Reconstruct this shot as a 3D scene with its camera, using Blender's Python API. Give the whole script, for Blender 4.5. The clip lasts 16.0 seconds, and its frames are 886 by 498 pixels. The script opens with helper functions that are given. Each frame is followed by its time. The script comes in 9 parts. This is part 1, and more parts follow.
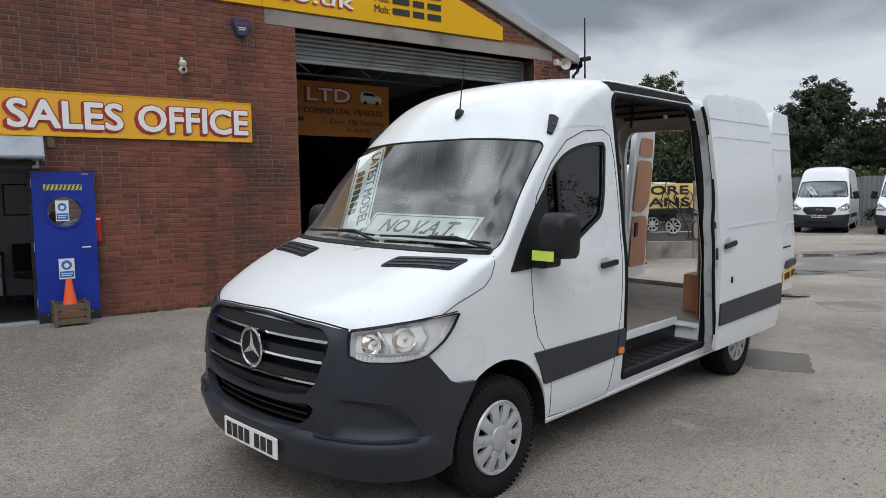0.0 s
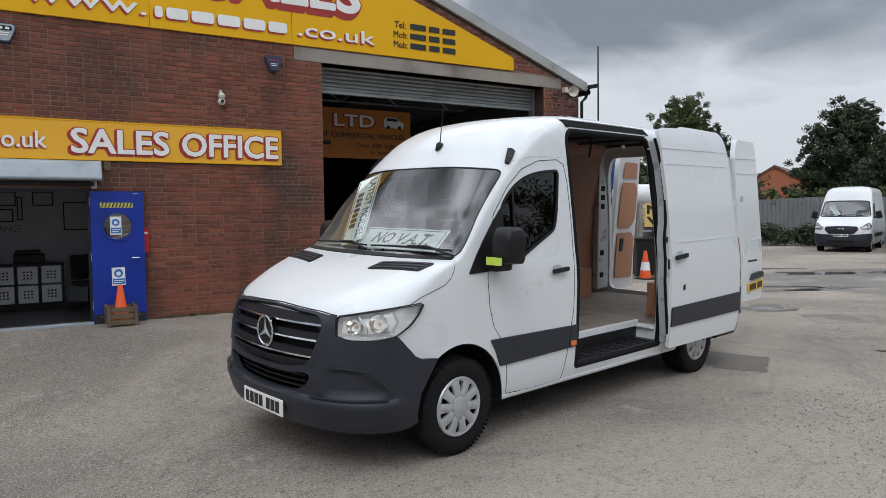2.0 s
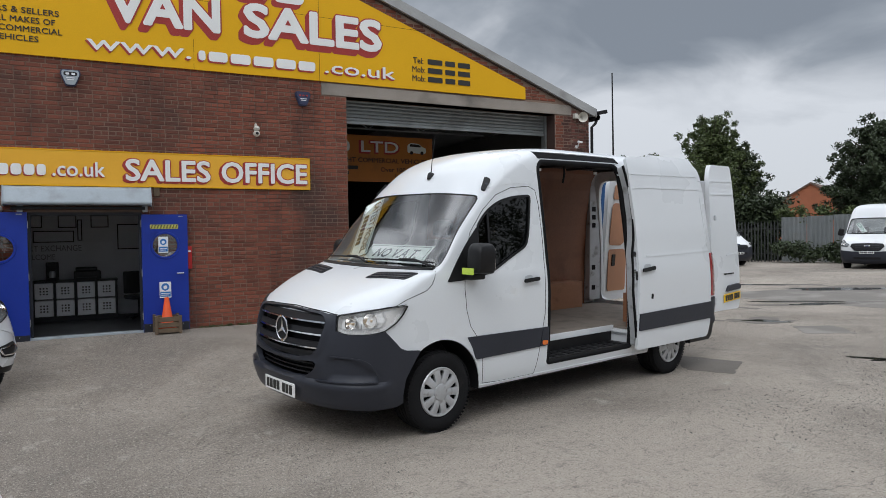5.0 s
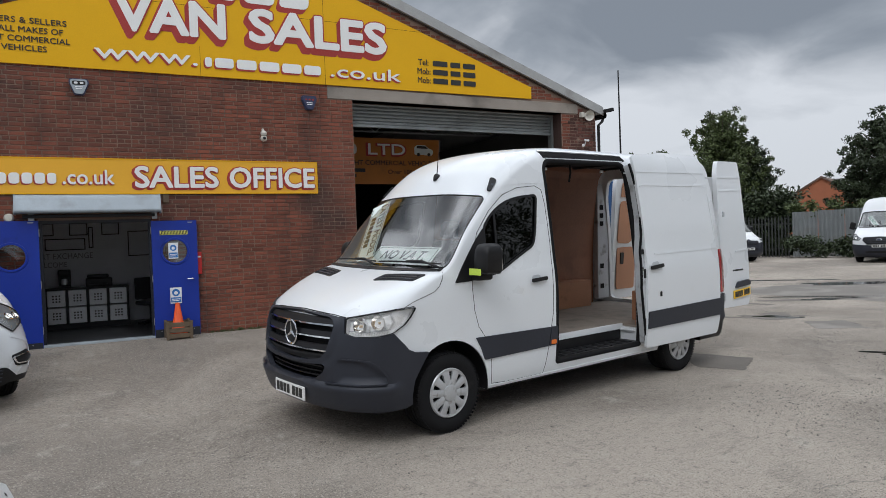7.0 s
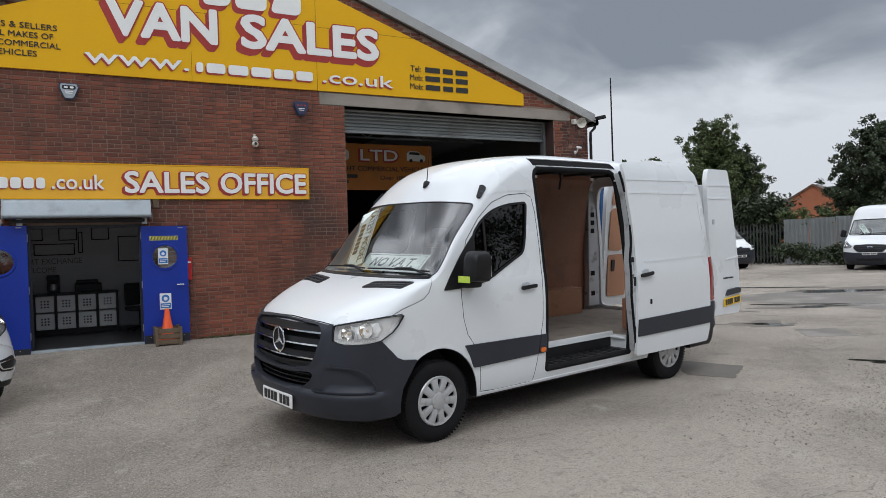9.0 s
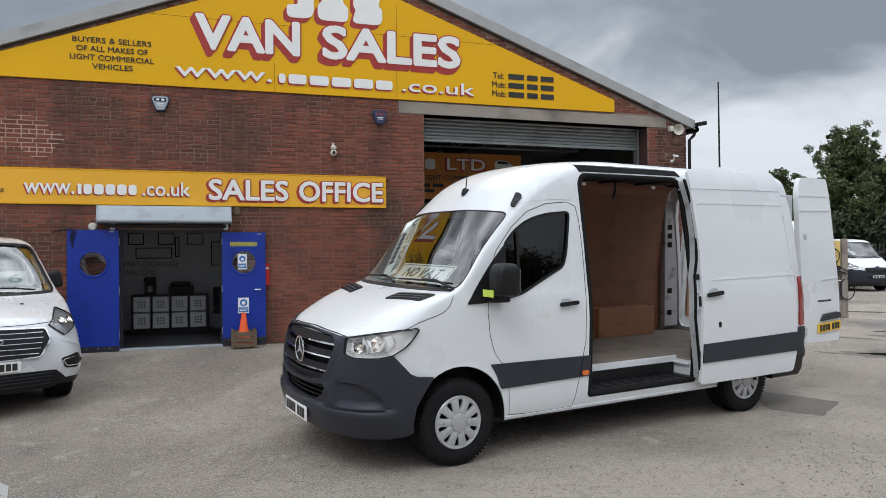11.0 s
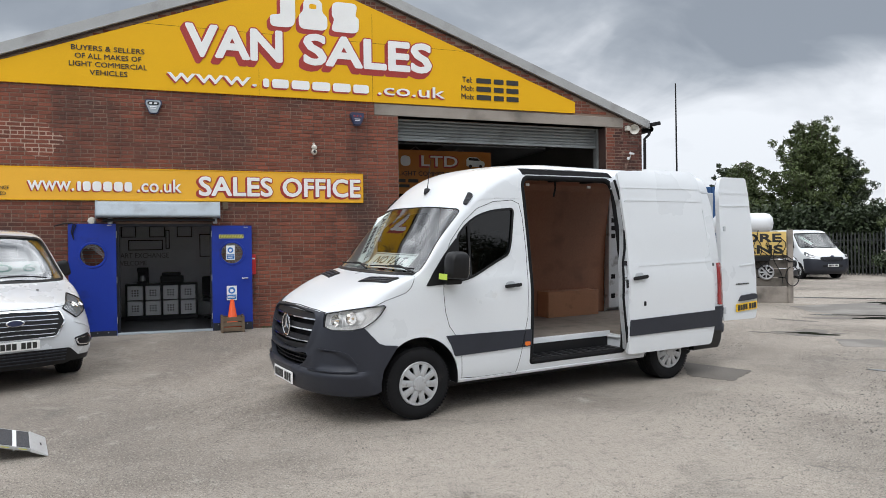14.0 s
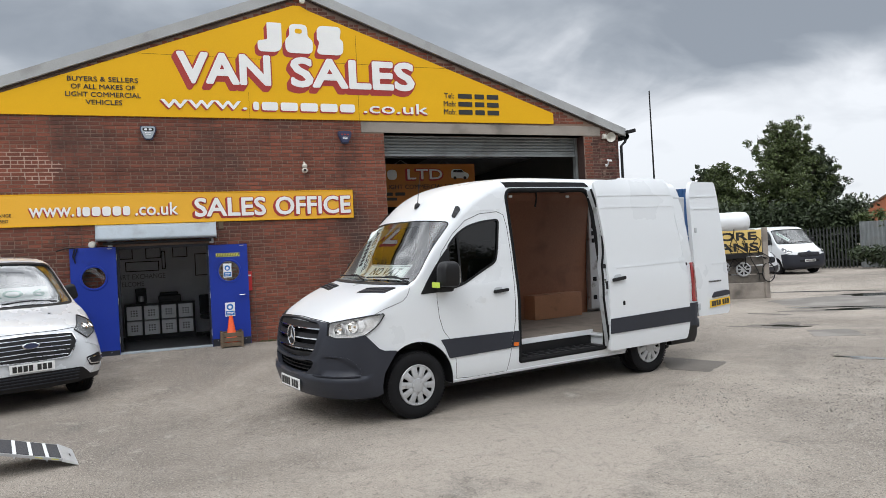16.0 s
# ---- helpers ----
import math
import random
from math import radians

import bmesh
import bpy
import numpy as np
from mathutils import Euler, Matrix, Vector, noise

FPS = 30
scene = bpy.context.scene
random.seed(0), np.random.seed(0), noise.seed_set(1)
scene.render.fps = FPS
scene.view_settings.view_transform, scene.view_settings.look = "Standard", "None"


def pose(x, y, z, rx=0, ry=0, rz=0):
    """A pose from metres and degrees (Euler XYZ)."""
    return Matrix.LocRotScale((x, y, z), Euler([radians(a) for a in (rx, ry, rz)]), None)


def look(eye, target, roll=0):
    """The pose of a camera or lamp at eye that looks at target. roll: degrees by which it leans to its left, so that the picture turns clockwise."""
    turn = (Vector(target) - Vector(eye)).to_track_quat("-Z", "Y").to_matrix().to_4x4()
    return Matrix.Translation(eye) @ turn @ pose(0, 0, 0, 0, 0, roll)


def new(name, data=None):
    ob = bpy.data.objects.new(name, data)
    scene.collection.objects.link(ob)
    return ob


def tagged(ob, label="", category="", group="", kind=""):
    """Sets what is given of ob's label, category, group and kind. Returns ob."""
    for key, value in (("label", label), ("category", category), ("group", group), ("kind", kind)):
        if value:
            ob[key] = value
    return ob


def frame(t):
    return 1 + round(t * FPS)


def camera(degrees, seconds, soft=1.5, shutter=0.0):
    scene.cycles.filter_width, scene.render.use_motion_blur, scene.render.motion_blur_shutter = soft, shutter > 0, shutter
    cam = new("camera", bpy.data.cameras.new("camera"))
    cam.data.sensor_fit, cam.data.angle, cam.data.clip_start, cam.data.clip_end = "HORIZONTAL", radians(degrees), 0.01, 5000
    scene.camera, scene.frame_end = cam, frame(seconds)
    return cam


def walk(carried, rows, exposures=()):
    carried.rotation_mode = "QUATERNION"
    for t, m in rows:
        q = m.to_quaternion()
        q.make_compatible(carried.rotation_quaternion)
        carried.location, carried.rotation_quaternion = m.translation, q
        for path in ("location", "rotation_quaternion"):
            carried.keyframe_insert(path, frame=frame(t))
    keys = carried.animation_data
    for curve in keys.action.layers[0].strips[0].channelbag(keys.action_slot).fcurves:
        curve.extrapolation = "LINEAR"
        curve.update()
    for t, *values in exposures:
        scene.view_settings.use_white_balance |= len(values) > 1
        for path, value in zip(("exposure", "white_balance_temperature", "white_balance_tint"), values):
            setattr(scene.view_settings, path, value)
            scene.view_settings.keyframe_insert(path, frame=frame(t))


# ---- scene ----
cam = camera(65.8, 16.0, soft=0.4)
PATH = [
    (0, (0.147, -0.709, 1.786), (1.267, 0.94, 1.628), -0.8),
    (0.5, (0.123, -0.981, 1.774), (1.262, 0.655, 1.615), -0.4),
    (1, (0.136, -1.31, 1.758), (1.178, 0.388, 1.585), 1.8),
    (1.5, (0.031, -1.57, 1.765), (1.063, 0.138, 1.64), 0.4),
    (2, (-0.056, -1.831, 1.778), (0.978, -0.123, 1.674), -0.6),
    (2.5, (-0.083, -2.087, 1.772), (0.933, -0.365, 1.718), 0.5),
    (3, (-0.083, -2.299, 1.771), (0.865, -0.542, 1.669), -0.3),
    (3.5, (-0.208, -2.488, 1.765), (0.771, -0.746, 1.69), -0.3),
    (4, (-0.288, -2.658, 1.784), (0.713, -0.929, 1.717), -2.5),
    (4.5, (-0.239, -2.873, 1.766), (0.748, -1.134, 1.713), 0.3),
    (5, (-0.185, -2.995, 1.765), (0.752, -1.229, 1.719), -0.9),
    (7.5, (-0.171, -3.022, 1.767), (0.744, -1.244, 1.724), -2.0),
    (8, (-0.17, -3.026, 1.779), (0.761, -1.257, 1.734), -1.6),
    (10.3, (0.373, -2.948, 1.776), (1.277, -1.163, 1.792), -1.6),
    (10.5, (0.533, -2.93, 1.761), (1.335, -1.097, 1.776), 0.2),
    (11, (0.75, -2.996, 1.757), (1.366, -1.093, 1.77), -0.5),
    (11.5, (0.764, -3.19, 1.737), (1.269, -1.255, 1.725), -1.0),
    (12, (0.772, -3.39, 1.738), (1.301, -1.461, 1.718), -0.9),
    (12.5, (0.858, -3.679, 1.742), (1.382, -1.749, 1.752), -0.5),
    (13, (0.858, -3.816, 1.742), (1.348, -1.877, 1.727), -1.0),
    (13.5, (0.716, -3.984, 1.727), (1.31, -2.075, 1.744), -0.8),
    (14, (0.578, -4.159, 1.741), (1.243, -2.272, 1.729), -0.7),
    (14.5, (0.53, -4.38, 1.755), (1.214, -2.501, 1.758), 0.1),
    (15, (0.527, -4.567, 1.761), (1.199, -2.684, 1.715), -1.2),
    (15.5, (0.464, -4.642, 1.754), (1.113, -2.751, 1.707), -0.9),
    (16, (0.335, -4.674, 1.757), (1.038, -2.802, 1.771), -2.9),
]
walk(cam, [(t, look(eye, target, roll)) for t, eye, target, roll in PATH],
     [(0.0, -0.40, 6080, 10), (3.0, -0.44, 6090, 10), (5.0, -0.45, 6100, 10), (8.0, -0.44, 6100, 10), (10.5, -0.36, 6100, 10), (12.0, -0.07, 6140, 10), (13.0, -0.06, 6160, 10), (16.0, -0.03, 6220, 10)])

# ---- world, sun ----
SUN_DIR = Vector((-0.42, -0.45, 0.79)).normalized()
world = bpy.data.worlds.new("overcast_sky")
scene.world = world
world.use_nodes = True
wn, wl = world.node_tree.nodes, world.node_tree.links
wn.clear()
sky = wn.new("ShaderNodeTexSky")
sky.sky_type, sky.sun_disc = "NISHITA", False
sky.sun_elevation, sky.sun_rotation = math.asin(SUN_DIR.z), math.atan2(SUN_DIR.x, SUN_DIR.y)
tc = wn.new("ShaderNodeTexCoord")
sep = wn.new("ShaderNodeSeparateXYZ")
wl.new(tc.outputs["Generated"], sep.inputs[0])


def wmath(op, a, b=None, clamp=False):
    n = wn.new("ShaderNodeMath")
    n.operation, n.use_clamp = op, clamp
    for i, x in enumerate((a, b)):
        if x is None:
            continue
        if isinstance(x, (int, float)):
            n.inputs[i].default_value = x
        else:
            wl.new(x, n.inputs[i])
    return n.outputs[0]


# clouds on a flat layer: the direction is divided by its height
den = wmath("ADD", wmath("MAXIMUM", sep.outputs[2], 0.0), 0.28)
comb = wn.new("ShaderNodeCombineXYZ")
wl.new(wmath("DIVIDE", sep.outputs[0], den), comb.inputs[0])
wl.new(wmath("DIVIDE", sep.outputs[1], den), comb.inputs[1])
no1 = wn.new("ShaderNodeTexNoise")
no1.inputs["Scale"].default_value, no1.inputs["Detail"].default_value = 0.75, 7.0
no1.inputs["Roughness"].default_value, no1.inputs["Distortion"].default_value = 0.52, 0.35
mp = wn.new("ShaderNodeMapping")
mp.inputs["Location"].default_value = (165.17, 109.34, 0.0)
wl.new(comb.outputs[0], mp.inputs[0])
wl.new(mp.outputs[0], no1.inputs["Vector"])
ramp = wn.new("ShaderNodeValToRGB")
cr = ramp.color_ramp
cr.elements[0].position, cr.elements[0].color = 0.40, (0.39, 0.425, 0.47, 1)
cr.elements[1].position, cr.elements[1].color = 0.76, (1.16, 1.17, 1.18, 1)
e = cr.elements.new(0.50)
e.color = (0.53, 0.565, 0.605, 1)
e = cr.elements.new(0.62)
e.color = (0.84, 0.86, 0.885, 1)
no2 = wn.new("ShaderNodeTexNoise")
no2.inputs["Scale"].default_value, no2.inputs["Detail"].default_value, no2.inputs["Distortion"].default_value = 2.7, 6.0, 0.6
wl.new(mp.outputs[0], no2.inputs["Vector"])
# finer billows high overhead, where the layer is nearest
no3 = wn.new("ShaderNodeTexNoise")
no3.inputs["Scale"].default_value, no3.inputs["Detail"].default_value, no3.inputs["Distortion"].default_value = 4.6, 6.0, 0.35
wl.new(mp.outputs[0], no3.inputs["Vector"])
high = wmath("MULTIPLY", wmath("SUBTRACT", no3.outputs["Fac"], 0.5), wmath("MULTIPLY", wmath("SUBTRACT", sep.outputs[2], 0.36), 2.6, True))
# a grey deck of cloud with a ragged lower edge over a paler band
ragged = wmath("ADD", wmath("MULTIPLY", no1.outputs["Fac"], 0.20), wmath("MULTIPLY", no2.outputs["Fac"], 0.10))
edge = wmath("SUBTRACT", wmath("SUBTRACT", sep.outputs[2], ragged), 0.085)
deck = wmath("MULTIPLY", wmath("ADD", wmath("MULTIPLY", edge, 9.0), 0.5, True), wmath("MULTIPLY", wmath("SUBTRACT", 0.52, sep.outputs[2]), 4.5, True))
body = wmath("ADD", wmath("MULTIPLY", no1.outputs["Fac"], 0.75), wmath("MULTIPLY", no2.outputs["Fac"], 0.42))
body = wmath("SUBTRACT", wmath("ADD", body, 0.10), wmath("MULTIPLY", deck, 0.175))
wl.new(wmath("ADD", body, high), ramp.inputs[0])
# paler haze towards the horizon
haze = wn.new("ShaderNodeMix")
haze.data_type = "RGBA"
wl.new(wmath("MULTIPLY", wmath("SUBTRACT", 1.0, wmath("DIVIDE", wmath("MAXIMUM", sep.outputs[2], 0.0), 0.17), True), 0.40, True), haze.inputs["Factor"])
wl.new(ramp.outputs[0], haze.inputs["A"])
haze.inputs["B"].default_value = (0.86, 0.885, 0.91, 1)
# the layer grows brighter overhead, as overcast skies do
billow = wmath("MAXIMUM", wmath("SUBTRACT", wmath("MULTIPLY", no3.outputs["Fac"], 4.0), 0.93), 0.0)
climb = wmath("MULTIPLY", wmath("SUBTRACT", sep.outputs[2], 0.33), 3.2, True)
lift = wmath("ADD", wmath("MULTIPLY", climb, wmath("SUBTRACT", wmath("MULTIPLY", billow, 1.9), 0.80)), 1.0)
vm = wn.new("ShaderNodeVectorMath")
vm.operation = "SCALE"
wl.new(haze.outputs["Result"], vm.inputs[0])
wl.new(lift, vm.inputs["Scale"])
bg_sky, bg_cloud = wn.new("ShaderNodeBackground"), wn.new("ShaderNodeBackground")
bg_sky.inputs[1].default_value = 0.08
bg_cloud.inputs[1].default_value = 0.86
wl.new(sky.outputs[0], bg_sky.inputs[0])
wl.new(vm.outputs[0], bg_cloud.inputs[0])
wmix, wout = wn.new("ShaderNodeMixShader"), wn.new("ShaderNodeOutputWorld")
wmix.inputs[0].default_value = 0.93
wl.new(bg_sky.outputs[0], wmix.inputs[1])
wl.new(bg_cloud.outputs[0], wmix.inputs[2])
wl.new(wmix.outputs[0], wout.inputs[0])

sun_data = bpy.data.lights.new("sun", "SUN")
sun_data.energy, sun_data.angle, sun_data.color = 1.0, radians(24), (1.0, 0.965, 0.91)
sun = new("sun", sun_data)
sun.matrix_world = look(SUN_DIR * 60, (0, 0, 0))
scene.view_settings.exposure = 0.0

# ---- materials ----
BLENDERMATS = {}


def mat(name, col, rough=0.5, metal=0.0, vary=0.12, scale=3.0, fine=60.0, bump=0.0, rand=0.0, island=0.0, stain=None, coat=0.0, spec=0.5, streak=None, world=False):
    """A painted, plastic, metal or mineral surface with variation at two scales."""
    if name in BLENDERMATS:
        return BLENDERMATS[name]
    m = bpy.data.materials.new(name)
    m.use_nodes = True
    n, l = m.node_tree.nodes, m.node_tree.links
    b = n["Principled BSDF"]
    b.inputs["Roughness"].default_value, b.inputs["Metallic"].default_value = rough, metal
    b.inputs["Coat Weight"].default_value, b.inputs["Coat Roughness"].default_value = coat, 0.06
    b.inputs["Specular IOR Level"].default_value = spec
    t = n.new("ShaderNodeTexCoord")
    big, small = n.new("ShaderNodeTexNoise"), n.new("ShaderNodeTexNoise")
    big.inputs["Scale"].default_value, big.inputs["Detail"].default_value = scale, 5
    small.inputs["Scale"].default_value, small.inputs["Detail"].default_value = fine, 3
    where = n.new("ShaderNodeNewGeometry").outputs["Position"] if world else t.outputs["Object"]
    for x in (big, small):
        l.new(where, x.inputs["Vector"])
    add = n.new("ShaderNodeMath")
    add.operation = "ADD"
    l.new(big.outputs["Fac"], add.inputs[0])
    l.new(small.outputs["Fac"], add.inputs[1])
    rng = n.new("ShaderNodeMapRange")
    rng.inputs[1].default_value, rng.inputs[2].default_value = 0.6, 1.4
    rng.inputs[3].default_value, rng.inputs[4].default_value = 1 - vary, 1 + vary
    l.new(add.outputs[0], rng.inputs[0])
    val = rng.outputs[0]
    for amount, kind, out in ((rand, "ShaderNodeObjectInfo", "Random"), (island, "ShaderNodeNewGeometry", "Random Per Island")):
        if amount:
            info, r2, mu = n.new(kind), n.new("ShaderNodeMapRange"), n.new("ShaderNodeMath")
            r2.inputs[3].default_value, r2.inputs[4].default_value = 1 - amount, 1 + amount
            l.new(info.outputs[out], r2.inputs[0])
            mu.operation = "MULTIPLY"
            l.new(val, mu.inputs[0])
            l.new(r2.outputs[0], mu.inputs[1])
            val = mu.outputs[0]
    sc = n.new("ShaderNodeVectorMath")
    sc.operation = "SCALE"
    sc.inputs[0].default_value = col
    l.new(val, sc.inputs["Scale"])
    colour = sc.outputs[0]
    if stain:
        scol, sscale, lo, hi = stain
        st, rp, mx = n.new("ShaderNodeTexNoise"), n.new("ShaderNodeMapRange"), n.new("ShaderNodeMix")
        st.inputs["Scale"].default_value, st.inputs["Detail"].default_value = sscale, 6
        l.new(where, st.inputs["Vector"])
        rp.inputs[1].default_value, rp.inputs[2].default_value = lo, hi
        l.new(st.outputs["Fac"], rp.inputs[0])
        mx.data_type = "RGBA"
        l.new(rp.outputs[0], mx.inputs["Factor"])
        l.new(colour, mx.inputs["A"])
        mx.inputs["B"].default_value = (*scol, 1)
        colour = mx.outputs["Result"]
    if streak:
        kcol, lo, hi = streak
        mp_, st, rp, mx = n.new("ShaderNodeMapping"), n.new("ShaderNodeTexNoise"), n.new("ShaderNodeMapRange"), n.new("ShaderNodeMix")
        mp_.inputs["Scale"].default_value = (1.5, 1.5, 0.28)
        st.inputs["Scale"].default_value, st.inputs["Detail"].default_value, st.inputs["Roughness"].default_value = 1.0, 7, 0.62
        l.new(where, mp_.inputs[0])
        l.new(mp_.outputs[0], st.inputs["Vector"])
        rp.inputs[1].default_value, rp.inputs[2].default_value, rp.inputs[4].default_value = lo, hi, 0.85
        l.new(st.outputs["Fac"], rp.inputs[0])
        mx.data_type = "RGBA"
        l.new(rp.outputs[0], mx.inputs["Factor"])
        l.new(colour, mx.inputs["A"])
        mx.inputs["B"].default_value = (*kcol, 1)
        colour = mx.outputs["Result"]
    l.new(colour, b.inputs["Base Color"])
    rr = n.new("ShaderNodeMapRange")
    rr.inputs[3].default_value, rr.inputs[4].default_value = max(rough - 0.08, 0.02), min(rough + 0.1, 1)
    l.new(big.outputs["Fac"], rr.inputs[0])
    l.new(rr.outputs[0], b.inputs["Roughness"])
    if bump:
        bp = n.new("ShaderNodeBump")
        bp.inputs["Strength"].default_value, bp.inputs["Distance"].default_value = bump, 0.01
        l.new(small.outputs["Fac"], bp.inputs["Height"])
        l.new(bp.outputs[0], b.inputs["Normal"])
    BLENDERMATS[name] = m
    return m


def glass_mat(name, tint, ior=1.5):
    """Thin glazing: clear or tinted, with the gloss of its surface."""
    m = bpy.data.materials.new(name)
    m.use_nodes = True
    n, l = m.node_tree.nodes, m.node_tree.links
    n.clear()
    o, mx, tr, gl, fr = (n.new(k) for k in ("ShaderNodeOutputMaterial", "ShaderNodeMixShader", "ShaderNodeBsdfTransparent", "ShaderNodeBsdfGlossy", "ShaderNodeFresnel"))
    tr.inputs[0].default_value = (*tint, 1)
    gl.inputs["Roughness"].default_value = 0.015
    fr.inputs[0].default_value = ior
    l.new(fr.outputs[0], mx.inputs[0])
    l.new(tr.outputs[0], mx.inputs[1])
    l.new(gl.outputs[0], mx.inputs[2])
    l.new(mx.outputs[0], o.inputs[0])
    return m


WHITE = mat("white_van_paint", (0.71, 0.735, 0.755), 0.28, vary=0.02, scale=1.2, coat=0.5, stain=((0.62, 0.60, 0.56), 1.7, 0.66, 0.9))
WHITE2 = mat("white_van_paint_dusty", (0.70, 0.715, 0.725), 0.35, vary=0.03, scale=1.5, coat=0.3, stain=((0.55, 0.53, 0.5), 2.2, 0.62, 0.9))
PLASTIC = mat("dark_grey_bumper_plastic", (0.027, 0.0295, 0.039), 0.40, vary=0.16, scale=2.5, fine=300, bump=0.12, spec=0.32)
BLACK = mat("black_plastic", (0.010, 0.010, 0.011), 0.45, vary=0.2, scale=5, spec=0.3)
GLOSSBLACK = mat("gloss_black_plastic", (0.010, 0.010, 0.012), 0.46, vary=0.1, spec=0.3)
RUBBER = mat("tyre_rubber", (0.009, 0.009, 0.010), 0.75, vary=0.3, scale=8, fine=120, bump=0.3, stain=((0.030, 0.028, 0.026), 6, 0.6, 0.85), spec=0.2)
SEAL = mat("door_gap_black", (0.012, 0.012, 0.013), 0.85, spec=0.15)
CHROME = mat("chrome", (0.80, 0.81, 0.82), 0.12, 1.0, vary=0.05)
SILVER = mat("silver_wheel_paint", (0.46, 0.47, 0.48), 0.36, 0.35, vary=0.08, scale=12, stain=((0.22, 0.2, 0.18), 18, 0.6, 0.8))
STEEL = mat("galvanised_steel", (0.45, 0.46, 0.47), 0.42, 0.7, vary=0.14, scale=4, stain=((0.22, 0.2, 0.18), 3, 0.62, 0.8))
JAMB = mat("grey_white_jamb_paint", (0.46, 0.48, 0.50), 0.4, vary=0.12, scale=6, stain=((0.16, 0.15, 0.14), 7, 0.58, 0.75))
GLASS = glass_mat("windscreen_glass", (0.90, 0.94, 0.92), 2.45)
SCREENGLASS = glass_mat("coated_screen_glass", (0.90, 0.94, 0.92), 4.2)
DARKGLASS = glass_mat("tinted_window_glass", (0.05, 0.055, 0.06), 1.55)
LENS = glass_mat("lamp_lens", (0.99, 0.99, 0.99), 1.35)
REDLENS = mat("red_lamp_lens", (0.28, 0.006, 0.008), 0.15, vary=0.15, coat=0.8)
ORANGELENS = mat("orange_marker_lens", (0.75, 0.16, 0.01), 0.2, vary=0.15, coat=0.8)
PLY = mat("brown_ply_lining", (0.265, 0.118, 0.066), 0.55, vary=0.16, scale=1.6, fine=40, stain=((0.15, 0.07, 0.04), 2.5, 0.55, 0.8))
HARDBOARD = mat("hardboard_panel", (0.42, 0.205, 0.11), 0.55, vary=0.12, scale=3, stain=((0.22, 0.11, 0.06), 4, 0.6, 0.8))
LOADFLOOR = mat("worn_ply_floor", (0.235, 0.200, 0.168), 0.7, vary=0.2, scale=3, stain=((0.14, 0.12, 0.1), 5, 0.5, 0.75))
PLATEY = mat("yellow_plate", (0.83, 0.52, 0.02), 0.35)
PLATEW = mat("white_plate", (0.80, 0.80, 0.78), 0.35)
LIME = mat("lime_marker", (0.55, 0.72, 0.08), 0.5)
CARD = mat("white_sign_card", (0.80, 0.86, 0.84), 0.45, vary=0.04)
CARDINK = mat("grey_blue_ink", (0.018, 0.036, 0.048), 0.5)
GREENINK = mat("pale_green_ink", (0.12, 0.35, 0.27), 0.5)
DASH = mat("dark_dashboard", (0.016, 0.016, 0.018), 0.6, vary=0.2, fine=200, bump=0.1)
SEATCLOTH = mat("dark_seat_cloth", (0.022, 0.022, 0.024), 0.85, vary=0.25, fine=200)
MORTAR = mat("grey_mortar", (0.228, 0.158, 0.120), 0.9, vary=0.2, scale=1.2, fine=90, bump=0.4, stain=((0.1, 0.08, 0.07), 0.9, 0.52, 0.75), streak=((0.06, 0.045, 0.04), 0.50, 0.70), world=True)
PALEMORTAR = mat("pale_new_mortar", (0.46, 0.34, 0.27), 0.9, vary=0.2, scale=2, fine=60, bump=0.3, stain=((0.2, 0.15, 0.12), 2.5, 0.5, 0.72))
BRICK = mat("red_brown_brick", (0.186, 0.055, 0.031), 0.85, vary=0.30, scale=0.9, fine=70, bump=0.6, rand=0.30, stain=((0.045, 0.026, 0.022), 0.6, 0.50, 0.70), streak=((0.040, 0.022, 0.018), 0.54, 0.76), world=True)
BRICKJ = mat("red_brown_brick_field", (0.186, 0.055, 0.031), 0.85, vary=0.30, scale=0.9, fine=70, bump=0.6, island=0.30, stain=((0.045, 0.026, 0.022), 0.6, 0.50, 0.70), streak=((0.040, 0.022, 0.018), 0.54, 0.76), world=True)
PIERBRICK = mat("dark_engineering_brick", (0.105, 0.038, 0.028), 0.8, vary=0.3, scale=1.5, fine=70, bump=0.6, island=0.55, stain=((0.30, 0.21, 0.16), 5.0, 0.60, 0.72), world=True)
REVEALBRICK = mat("dark_brick_reveal", (0.055, 0.030, 0.024), 0.9, vary=0.3, scale=2.5, fine=70, bump=0.5)
# dark brown that paints the shadow line below the verge
VERGESHADE = mat("verge_shadow_brown", (0.055, 0.035, 0.027), 0.8, vary=0.3, scale=1.5, bump=0.2)
CONCRETE = mat("weathered_concrete", (0.30, 0.265, 0.23), 0.9, vary=0.2, scale=2, fine=60, bump=0.5, stain=((0.13, 0.115, 0.1), 1.6, 0.5, 0.75))
YELLOW = mat("sign_yellow", (0.76, 0.415, 0.004), 0.50, vary=0.05, scale=0.7, stain=((0.58, 0.33, 0.01), 1.1, 0.66, 0.95), spec=0.22)
AMBER = mat("sign_amber", (0.80, 0.42, 0.035), 0.46, spec=0.3, vary=0.05, scale=0.9, stain=((0.55, 0.3, 0.05), 1.2, 0.64, 0.95))
PALEYELLOW = mat("sun_bleached_yellow", (0.74, 0.53, 0.17), 0.6, vary=0.08, scale=2, stain=((0.42, 0.30, 0.12), 2.5, 0.58, 0.85))
